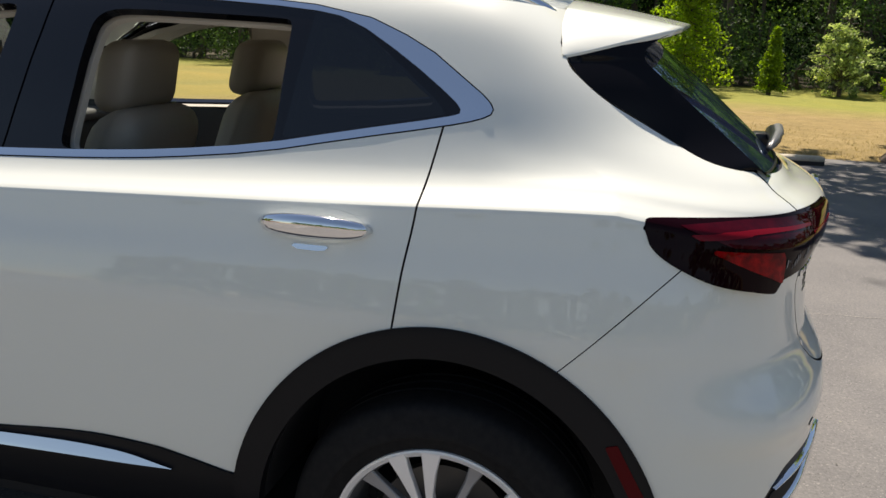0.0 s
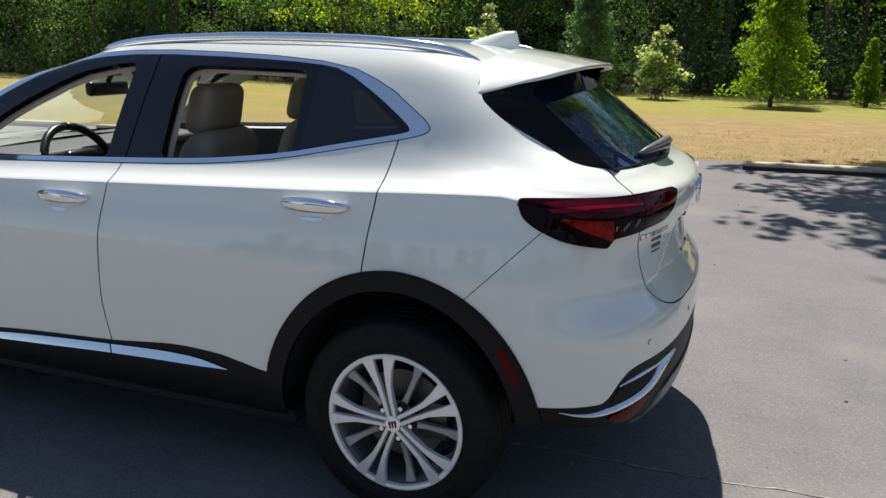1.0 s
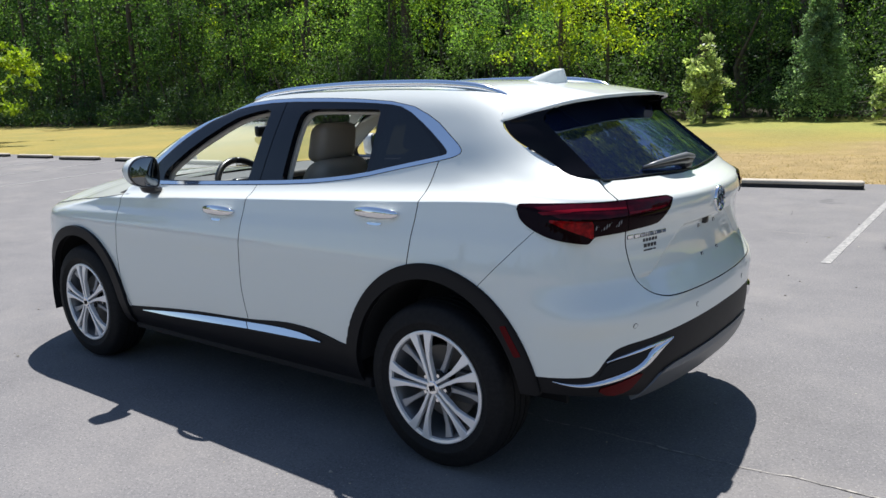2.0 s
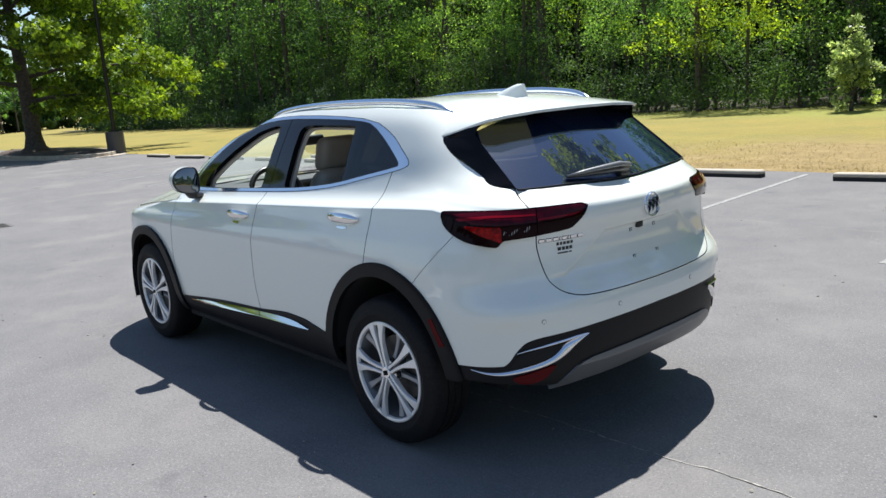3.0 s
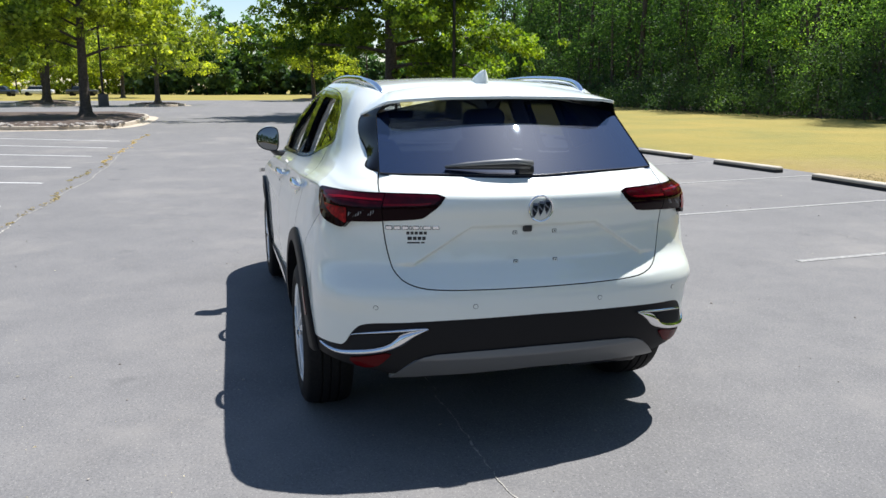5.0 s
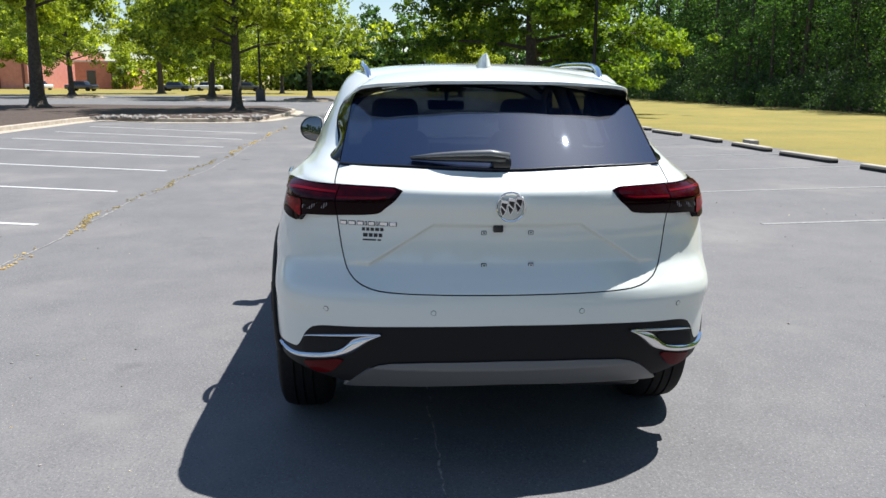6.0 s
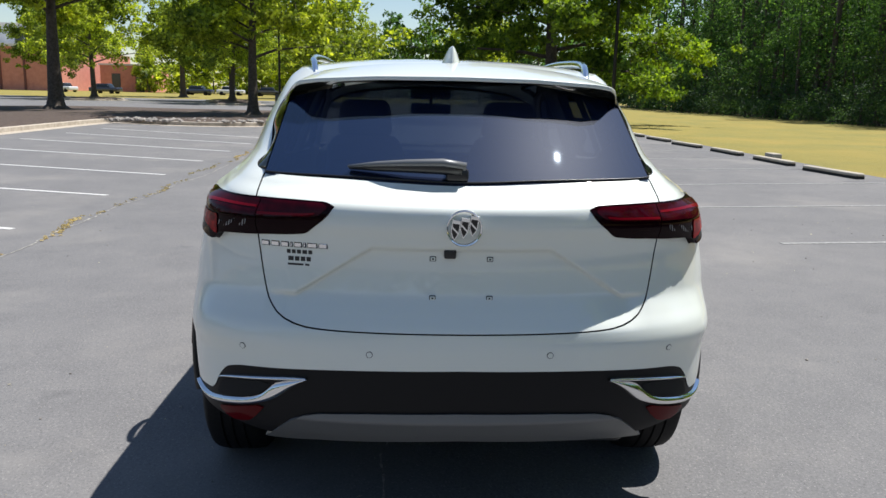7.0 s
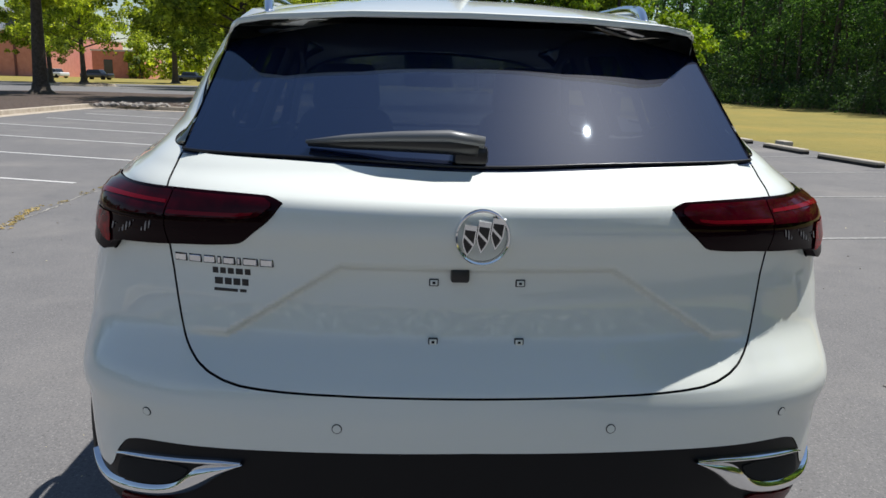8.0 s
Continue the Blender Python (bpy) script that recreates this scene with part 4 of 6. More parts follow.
ridge = np.stack([pane_edge(zi)[0] + 0.003, pane_edge(zi)[1] + 0.003, zi + 0.002], -1)
q_ = np.linspace(0, 1, 13)[1:]
brim = np.stack([np.interp(q_, [0, 0.5, 1], [0.180, 0.300, 0.400]), np.interp(q_, [0, 0.5, 1], [0.627, 0.588, 0.548]), np.interp(q_, [0, 0.5, 1], [1.438, 1.472, 1.498])], -1)
tip, hook = ridge[-1], np.array([0.335, 0.583, 1.470])
curl = np.stack([(1 - q_)**2 * tip[a] + 2 * q_ * (1 - q_) * hook[a] + q_**2 * brim[-1][a] for a in range(3)], -1)
outer_line, inner_line = np.concatenate([foot, brim]), np.concatenate([ridge, curl])
w_ = np.linspace(0, 1, 9)[None, :, None]
wing = outer_line[:, None] * (1 - w_) + inner_line[:, None] * w_
swell = (np.sin(np.pi * w_[..., 0]) * 0.003 * np.clip(np.linalg.norm(outer_line - inner_line, axis=1) / 0.15, 0, 1)[:, None])
wing = wing + swell[..., None] * np.array([0.35, 0.85, 0.4])
rows = len(outer_line)
i = (np.arange(rows - 1)[:, None] * 9 + np.arange(8)[None]).ravel()
for sg in (-1, 1):
    quads_ = np.stack([i, i + 9, i + 10, i + 1], -1)
    part("rear_window_wing", mesh_of("rear_window_wing", (wing * [1, sg, 1]).reshape(-1, 3), quads_ if sg < 0 else quads_[:, ::-1], WING_BLACK, True), None, tailgate, "gloss black window corner")


def revolve(profile, steps=64, axis_y=True):
    """A turned bmesh round the y axis from (radius, y) pairs."""
    bm = bmesh.new()
    rings = []
    for k in range(steps):
        a = 2 * math.pi * k / steps
        rings.append([bm.verts.new((r * math.cos(a), y, r * math.sin(a))) for r, y in profile])
    for k in range(steps):
        p, q = rings[k], rings[(k + 1) % steps]
        for j in range(len(profile) - 1):
            bm.faces.new((p[j], q[j], q[j + 1], p[j + 1]))
    bmesh.ops.remove_doubles(bm, verts=bm.verts, dist=1e-5)
    bmesh.ops.recalc_face_normals(bm, faces=bm.faces)
    return bm


def bar(bm, pts, w, h, up=Vector((0, -1, 0))):
    """Adds a bar with rectangular section along points; w, h: lists of width and height."""
    rings = []
    for k, p in enumerate(pts):
        d = (pts[min(k + 1, len(pts) - 1)] - pts[max(k - 1, 0)]).normalized()
        s = d.cross(up).normalized()
        n = s.cross(d).normalized()
        rings.append([bm.verts.new(p + s * a * w[k] / 2 + n * b * h[k] / 2) for a, b in ((-1, -1), (1, -1), (1, 1), (-1, 1))])
    for p, q in zip(rings, rings[1:]):
        for j in range(4):
            bm.faces.new((p[j], p[(j + 1) % 4], q[(j + 1) % 4], q[j]))
    bm.faces.new(rings[0][::-1])
    bm.faces.new(rings[-1])


# ---- wheels; outer face towards -y, local origin at the hub
def wheel():
    w = new("wheel")
    R = 0.360
    tyre = revolve([(0.232, 0.10), (0.250, 0.112), (0.30, 0.118), (0.335, 0.108), (0.352, 0.09), (0.358, 0.06), (0.36, 0.045), (0.351, 0.043), (0.351, 0.038), (0.36, 0.036), (0.361, 0.003),
                    (0.352, 0.001), (0.352, -0.004), (0.361, -0.006), (0.36, -0.036), (0.351, -0.038), (0.351, -0.043), (0.36, -0.045), (0.358, -0.06),
                    (0.352, -0.09), (0.343, -0.103), (0.335, -0.107), (0.318, -0.116), (0.300, -0.118), (0.297, -0.120), (0.280, -0.120), (0.277, -0.117), (0.258, -0.112), (0.245, -0.104), (0.232, -0.10)], 96)
    part("tyre", tyre, RUBBER, w)
    rim = part("rim", revolve([(0.205, 0.09), (0.235, 0.10), (0.235, 0.09), (0.218, 0.07), (0.212, -0.06), (0.222, -0.085), (0.232, -0.098), (0.238, -0.106), (0.243, -0.108), (0.241, -0.100), (0.236, -0.096)], 96), RIM_DARK, w, "grey painted rim barrel")
    part("rim_edge", revolve([(0.2455, -0.104), (0.2450, -0.1100), (0.240, -0.1120), (0.230, -0.1090), (0.2265, -0.098)], 96), RIM_BRIGHT, rim, "bright machined rim edge")
    bm = bmesh.new()
    bar(bm, [Vector((0.012, -0.100, 0.026)), Vector((0.013, -0.104, 0.08)), Vector((0.018, -0.107, 0.14)), Vector((0.029, -0.107, 0.19)), Vector((0.041, -0.104, 0.236))],
        [0.013, 0.014, 0.018, 0.029, 0.046], [0.03, 0.026, 0.022, 0.020, 0.016])
    bmesh.ops.bevel(bm, geom=bm.edges[:], offset=0.002, segments=1, affect="EDGES")
    spoke = from_bm("spoke", bm, RIM_BRIGHT, sharp=30)
    flipped = spoke.copy()
    flipped.transform(Matrix.Diagonal((-1, 1, 1, 1)))
    flipped.flip_normals()
    bm = bmesh.new()
    bar(bm, [Vector((0, -0.070, 0.05)), Vector((0, -0.066, 0.11)), Vector((0, -0.068, 0.17)), Vector((0, -0.080, 0.230))], [0.026, 0.020, 0.022, 0.040], [0.03, 0.024, 0.02, 0.016])
    bmesh.ops.bevel(bm, geom=bm.edges[:], offset=0.003, segments=1, affect="EDGES")
    dark = from_bm("back_spoke", bm, RIM_SILVER, sharp=30)
    bm = bmesh.new()
    bmesh.ops.create_cone(bm, segments=12, radius1=0.010, radius2=0.008, depth=0.03, cap_ends=True)
    bmesh.ops.transform(bm, matrix=pose(0, -0.088, 0.057, 90, 0, 0), verts=bm.verts)
    nut = from_bm("wheel_nut", bm, CHROME, sharp=30)
    bm = bmesh.new()
    bmesh.ops.create_cone(bm, segments=20, radius1=0.0185, radius2=0.0185, depth=0.024, cap_ends=True)
    bmesh.ops.transform(bm, matrix=pose(0, -0.080, 0.057, 90, 0, 0), verts=bm.verts)
    socket = from_bm("nut_socket", bm, DARK, sharp=30)
    for k in range(5):
        for me, off in ((spoke, 0), (flipped, 0), (dark, 36), (nut, 36), (socket, 36)):
            o = hang(new(me.name, me), w)
            o.matrix_basis = pose(0, 0, 0, 0, 72 * k + off - 14, 0)
    part("hub", revolve([(0.0, -0.075), (0.072, -0.075), (0.066, -0.084), (0.040, -0.092), (0.030, -0.098)], 40), RIM_DARK, w)
    cap = part("hub_cap", revolve([(0.030, -0.096), (0.030, -0.114), (0.027, -0.117), (0.0, -0.119)], 40), SATIN_CHROME, w, "chrome hub cap with a plain emblem")
    bm = bmesh.new()
    for dx in (-0.010, 0.0, 0.010):
        bar(bm, [Vector((dx - 0.002, -0.120, 0.010 + dx * 0.3)), Vector((dx + 0.003, -0.120, -0.012 + dx * 0.3))], [0.006, 0.002], [0.004, 0.004])
    part("emblem", bm, DARK, cap)
    disc = part("brake_disc", revolve([(0.06, -0.02), (0.16, -0.02), (0.16, 0.0), (0.06, 0.0)], 48), BRAKE, w)
    bm = box_bm(0.06, 0.17, -0.045, 0.02, -0.07, 0.07, 0.015)
    part("brake_caliper", bm, BRAKE, w)
    return w


front_left = wheel()
hang(front_left, car)
front_left.matrix_basis = pose(-2.779, -0.818, 0.36, 0, 10, 0)
for x, sg, turn in ((0, -1, 0), (0, 1, 40), (-2.779, 1, 25)):
    w = copy_thing(front_left, pose(x, sg * 0.818, 0.36, 0, turn, 0 if sg < 0 else 180))
    w.parent = car

# ---- wheel wells, floor
for x, cut in ((0.0, WELL_R), (-2.779, WELL_F)):
    for sg in (-1, 1):
        a = np.linspace(0.2, math.pi + 0.2 if x < -1 else math.pi - 0.1, 33)
        px, pz = x + 0.432 * np.cos(a), 0.345 + np.where(np.sin(a) > 0, 0.487, 0.432) * np.sin(a)
        ring = [np.stack([px, np.full(33, sg * y), pz], -1) for y in (0.925, 0.56)]
        i = np.arange(32)
        faces = np.stack([i, i + 1, i + 34, i + 33], -1)
        part("wheel_well", mesh_of("wheel_well", np.concatenate(ring), faces, DARK, True), None, car)
        part("well_wall", box_bm(x - 0.43, x + 0.43, sg * 0.56 - 0.01, sg * 0.56 + 0.01, 0.26, 0.80), DARK, car)
part("underbody", box_bm(-3.4, 0.34, -0.50, 0.50, 0.26, 0.31, 0.02), DARK, car)
part("underbody", box_bm(-2.36, -0.42, -0.86, 0.86, 0.24, 0.30, 0.02), DARK, car)
part("axle", box_bm(-0.06, 0.06, -0.75, 0.75, 0.28, 0.38, 0.03), DARK, car)
part("rear_underbody", box_bm(0.40, 0.74, -0.42, 0.42, 0.36, 0.40, 0.015), DARK, car)
part("exhaust_silencer", box_bm(0.45, 0.66, 0.25, 0.60, 0.29, 0.37, 0.03, 3), SATIN_BLACK, car)

# ---------------------------------------------------------------- fittings of the car


def swept(points, radii, material, name, parent, label="", sides=10, flat=1.0):
    verts, faces = [], []
    tube(verts, faces, [np.array(p, float) for p in points], radii, sides)
    k = len(verts)
    faces.append(tuple(range(sides))[::-1])
    faces.append(tuple(range(k - sides, k)))
    return part(name, mesh_of(name, verts, faces, material, True), None, parent, label)


def tube(verts, faces, pts, radii, sides=8):
    """Adds a tapered tube along the points; a radius may be a pair (across, upright)."""
    start_i = len(verts)
    for k, (p, r) in enumerate(zip(pts, radii)):
        q = pts[min(k + 1, len(pts) - 1)] - pts[max(k - 1, 0)]
        q = q / np.linalg.norm(q)
        ref = np.array([0, 0, 1.0]) if abs(q[2]) < 0.8 else np.array([0.3, 1, 0.2])
        uu = np.cross(q, ref)
        uu /= np.linalg.norm(uu)
        vv = np.cross(uu, q)
        ra, rb = r if isinstance(r, tuple) else (r, r)
        for j in range(sides):
            a = 2 * math.pi * j / sides
            verts.append(p + ra * math.cos(a) * uu + rb * math.sin(a) * vv)
    for k in range(len(pts) - 1):
        for j in range(sides):
            a, b = start_i + k * sides + j, start_i + k * sides + (j + 1) % sides
            faces.append((a, b, b + sides, a + sides))


# roof rails
rail_z = spline([(-1.46, 1.552), (-1.42, 1.572), (-1.30, 1.596), (-1.1, 1.612), (-0.7, 1.622), (-0.3, 1.615), (-0.05, 1.596), (0.04, 1.580), (0.10, 1.560), (0.16, 1.530)])
for sg in (-1, 1):
    xs = np.linspace(-1.46, 0.16, 40)
    yy = 0.545 + 0.012 * np.sin((xs + 1.42) / 1.555 * math.pi) - 0.03 * np.clip((xs + 0.1) / 0.23, 0, 1)
    swept([(x, sg * y, z - 0.006) for x, y, z in zip(xs, yy, rail_z(xs))], [(0.014, 0.017)] * 37 + [(0.013, 0.015), (0.011, 0.012), (0.006, 0.006)], SATIN_CHROME, "roof_rail", car, "satin aluminium roof rail", 12)

# antenna fin
bm = bmesh.new()
rings = []
for k, t in enumerate(np.linspace(0, 1, 9)):
    z = 1.585 + 0.066 * t
    x0 = -0.10 + 0.165 * t**1.3
    x1 = 0.14 - 0.022 * t
    w = 0.034 * (1 - t)**0.7 + 0.004
    rings.append([bm.verts.new(((x0 + x1) / 2 + (x1 - x0) / 2 * math.cos(a), w * math.sin(a), z + 0.008 * (1 - t) * math.cos(a) * -1)) for a in np.linspace(0, 2 * math.pi, 20, endpoint=False)])
for p, q in zip(rings, rings[1:]):
    for j in range(20):
        bm.faces.new((p[j], p[(j + 1) % 20], q[(j + 1) % 20], q[j]))
bm.faces.new(rings[-1])
part("antenna_fin", bm, PEARL, car, "white shark-fin aerial", sharp=60)

# door handles: chrome grips over a shallow cup


def flank(x, z):
    """Half width of the skin there."""
    zz = np.linspace(z - 0.08, z + 0.08, 60)
    ss = np.linspace(1.0, 2.0, 200)
    p = shell_point(ss[:, None], zz[None]).reshape(-1, 3)
    k = np.argmin((p[:, 0] - x)**2 + (p[:, 2] - z)**2)
    return float(p[k, 1])


for side, sg in enumerate((-1, 1)):
    for door, x0, x1, z in ((doors["rear"][side], -0.432, -0.178, 1.072), (doors["front"][side], -1.515, -1.265, 1.020)):
        y = flank((x0 + x1) / 2, z)
        t = np.linspace(0, 1, 15)
        pts = [(x0 + (x1 - x0) * k, sg * (y - 0.004 + 0.036 * math.sin(math.pi * k)**0.5), z + 0.006 * math.sin(math.pi * k)) for k in t]
        rad = [(0.008 + 0.006 * math.sin(math.pi * k)**0.5, 0.007 + 0.019 * math.sin(math.pi * k)**0.35) for k in t]
        grip = swept(pts, rad, CHROME, "door_handle", door, "chrome door handle", 14)
        ring = inside([(x0 - 0.005, z), (x0 + 0.05, z + 0.040), (x1 - 0.05, z + 0.040), (x1 + 0.005, z), (x1 - 0.05, z - 0.035), (x0 + 0.05, z - 0.035)], rounds=2)
        panel("handle_cup", [ring], PEARL, door, "white handle cup", (sg,), lift=lambda a, r=ring: 0.0012 + 0 * a[:, 0], rim=0.001)
        panel("handle_pad", [inside([(x0 + 0.085, z - 0.052), (x1 - 0.10, z - 0.052), (x1 - 0.085, z - 0.040), (x0 + 0.075, z - 0.040)], rounds=0)], CHROME, door, "", (sg,), out=0.004, rim=0.003)

# sill chrome strips
strip_hi = spline([(-2.15, 0.402), (-1.9, 0.428), (-1.6, 0.452), (-1.18, 0.474), (-0.90, 0.484), (-0.80, 0.481), (-0.648, 0.455)])
strip_lo = spline([(-2.15, 0.400), (-1.9, 0.405), (-1.6, 0.418), (-1.18, 0.438), (-0.90, 0.446), (-0.80, 0.448), (-0.648, 0.454)])
for x0, x1 in ((-2.14, -1.185), (-1.178, -0.65)):
    pair("chrome_strip", [lambda v: strip_lo(v[:, 0]) - v[:, 2], lambda v: v[:, 2] - strip_hi(v[:, 0]), lambda v, a=x0: a - v[:, 0], lambda v, b=x1: v[:, 0] - b], CHROME, car, "chrome sill strip", out=0.014, rim=0.012, bend=lambda a: 0.55 + 0 * a[:, 0])

def tail_x(y, z):
    p = shell_point(np.linspace(0.0, 0.98, 300), np.full(300, z))
    return float(np.interp(abs(y), p[:, 1], p[:, 0]))


def tail_turn(y, z):
    """Turns z to the tailgate's normal there."""
    e = 0.01
    n = Vector((1, -(tail_x(y + e, z) - tail_x(y - e, z)) / (2 * e), -(tail_x(y, z + e) - tail_x(y, z - e)) / (2 * e))).normalized()
    return n.to_track_quat("Z", "Y").to_matrix().to_4x4(), n


# parking sensors and plate clips
for y in (-0.683, -0.282, 0.278, 0.683):
    z = 0.684
    rot, nrm = tail_turn(y, z)
    spot = Vector((tail_x(y, z), y, z))
    for nm, r, up, m_ in (("parking_sensor", 0.0086, 0.0012, PEARL), ("sensor_ring", 0.0102, 0.0004, DARK)):
        bm = bmesh.new()
        bmesh.ops.create_cone(bm, segments=24, radius1=r, radius2=r, depth=0.006, cap_ends=True)
        o = part(nm, bm, m_, bumper)
        o.matrix_basis = Matrix.Translation(spot + nrm * (up - 0.002)) @ rot
for y in (-0.0895, 0.0885):
    for z in (0.972, 0.851):
        x = tail_x(y, z)
        part("plate_clip", box_bm(x - 0.004, x + 0.003, y - 0.010, y + 0.010, z - 0.008, z + 0.008, 0.002), SATIN_BLACK, tailgate)
        part("clip_inset", box_bm(x, x + 0.0045, y - 0.0075, y + 0.0075, z - 0.0057, z + 0.0057, 0.001), PEARL, tailgate)
        part("clip_hole", box_bm(x, x + 0.0055, y - 0.003, y + 0.003, z - 0.0025, z + 0.0025), DARK, tailgate)
part("reversing_camera", box_bm(0.785, 0.822, -0.056, -0.018, 0.975, 1.006, 0.006), SATIN_BLACK, tailgate, "black reversing camera")

# round emblem with three plain shields
bm = revolve([(0.0485, 0.0), (0.056, 0.0), (0.056, 0.007), (0.0535, 0.011), (0.050, 0.010), (0.0485, 0.004)], 48)
emblem = part("emblem", bm, CHROME, tailgate, "chrome ring emblem with three plain shields")
EMBLEM_FLIP = True
emblem.matrix_basis = pose(0.853, 0.001, 1.078, 0, -8, -90)


def prism(outline, y0, y1, shrink=1.0, centre=(0, 0)):
    """A plate with that outline in x and z, from y0 to y1, its face a little smaller."""
    bm = bmesh.new()
    lo = [bm.verts.new((a, y0, b)) for a, b in outline]
    hi = [bm.verts.new((centre[0] + (a - centre[0]) * shrink, y1, centre[1] + (b - centre[1]) * shrink)) for a, b in outline]
    bm.faces.new(hi)
    for j in range(len(outline)):
        bm.faces.new((lo[j], lo[(j + 1) % len(outline)], hi[(j + 1) % len(outline)], hi[j]))
    bmesh.ops.recalc_face_normals(bm, faces=bm.faces)
    return bm


for k in range(3):
    cx, cz = -0.0265 + 0.0265 * k, -0.010 + 0.0105 * k
    sign = -1 if EMBLEM_FLIP else 1
    put = lambda pts: [(sign * (cx + a), cz + b) for a, b in pts]
    mid = (sign * cx, cz)
    part("shield", prism(put([(-0.0135, 0.033), (0.0135, 0.033), (0.0135, -0.004), (0.009, -0.018), (0.001, -0.034), (-0.008, -0.018), (-0.0135, -0.004)]), 0.002, 0.010, 0.93, mid), CHROME, emblem, smooth=False)
    part("shield_inlay", prism(put([(-0.0105, 0.021), (0.0105, 0.021), (0.0105, -0.004), (0.007, -0.015), (0.001, -0.027), (-0.006, -0.015), (-0.0105, -0.004)]), 0.009, 0.0108, 0.97, mid), GLOSS_BLACK, emblem, smooth=False)
    part("shield_band", prism(put([(-0.0105, 0.012), (-0.0105, 0.006), (0.0105, -0.011), (0.0105, -0.005)]), 0.010, 0.0118, 0.95, mid), CHROME, emblem, smooth=False)


def bars(name, parent, material, y0, z0, widths, height, gap, proud, label=""):
    """Plain upright bars in place of lettering, following the tailgate's curve."""
    y = y0
    for w in widths:
        x = tail_x(y + w / 2, z0 + height / 2)
        turn = math.degrees(math.atan2(tail_x(y + w, z0 + height / 2) - tail_x(y, z0 + height / 2), w))
        o = part(name, box_bm(-0.002, proud, -w / 2, w / 2, 0, height, min(0.0015, proud * 0.4), 1), material, parent, label)
        o.matrix_basis = pose(x, y + w / 2, z0, 0, 0, -turn)
        y += w + gap


# dark backing bars stand in for the dark reflections along the chrome edges
bars("badge_edge", tailgate, DARK, -0.6275, 0.9965, [0.029, 0.029, 0.027, 0.009, 0.027, 0.009, 0.033, 0.029], 0.017, 0.003, 0.0015)
bars("badge_bar", tailgate, CHROME, -0.626, 0.998, [0.026, 0.026, 0.024, 0.006, 0.024, 0.006, 0.030, 0.026], 0.014, 0.006, 0.004, "chrome badge bar")
sticker = new("dealer_sticker")
hang(sticker, tailgate)
tagged(sticker, label="black dealer sticker of plain bars")
bars("sticker_bar", sticker, SATIN_BLACK, -0.545, 0.976, [0.0125, 0.0125, 0.0135, 0.0155, 0.0125], 0.0125, 0.0037, 0.001)
bars("sticker_bar", sticker, SATIN_BLACK, -0.541, 0.953, [0.018, 0.015, 0.015, 0.014], 0.0140, 0.0035, 0.001)
bars("sticker_bar", sticker, SATIN_BLACK, -0.543, 0.939, [0.052, 0.014], 0.0062, 0.004, 0.001)

# rear wiper
blade = swept([(0.726, 0.0, 1.243), (0.724, -0.06, 1.249), (0.712, -0.17, 1.248), (0.690, -0.27, 1.243), (0.668, -0.355, 1.238)], [(0.018, 0.022), (0.019, 0.024), (0.016, 0.020), (0.012, 0.014), (0.006, 0.006)], SATIN_BLACK, "rear_wiper", tailgate, "black rear wiper with grey arm cover", 10)
swept([(0.733, 0.012, 1.252), (0.731, -0.06, 1.263), (0.718, -0.17, 1.259), (0.695, -0.27, 1.252), (0.672, -0.36, 1.242)], [(0.014, 0.013), (0.015, 0.014), (0.013, 0.012), (0.010, 0.009), (0.004, 0.004)], SILVER, "wiper_arm", blade, "grey arm cover", 8)
part("wiper_pivot", box_bm(0.672, 0.732, -0.05, 0.022, 1.205, 1.245, 0.01), SATIN_BLACK, blade)

# door mirrors
MIRROR = mat("mirror_silver", (0.20, 0.21, 0.22), 0.01, 1.0)
MIRROR_LOOP = smooth_loop([(0.862, 1.275), (0.91, 1.293), (0.970, 1.284), (1.012, 1.248), (1.026, 1.200), (1.008, 1.150), (0.965, 1.124), (0.91, 1.116), (0.866, 1.122)], 3)
MIRROR_MID = np.array([0.94, 1.205])


def mirror_shell(sections, sg, keep):
    """Loft of the mirror's outline along x from (x, scale, lift) sections; keep picks faces by height and section."""
    bm = bmesh.new()
    rings = []
    for x, k, up in sections:
        p = MIRROR_MID + (MIRROR_LOOP - MIRROR_MID) * k
        rings.append([bm.verts.new((x + 0.25 * (0.95 - a) - 0.08 * (b - 1.205), sg * a, b + up)) for a, b in p])
    n = len(MIRROR_LOOP)
    for p, q in zip(rings, rings[1:]):
        for j in range(n):
            c = (p[j].co.z + q[(j + 1) % n].co.z) / 2
            if keep(c):
                bm.faces.new((p[j], p[(j + 1) % n], q[(j + 1) % n], q[j]))
    if keep(1.3) or keep(1.1):
        bm.faces.new(rings[-1])
    bmesh.ops.delete(bm, geom=[v for v in bm.verts if not v.link_faces], context="VERTS")
    bmesh.ops.recalc_face_normals(bm, faces=bm.faces)
    return bm


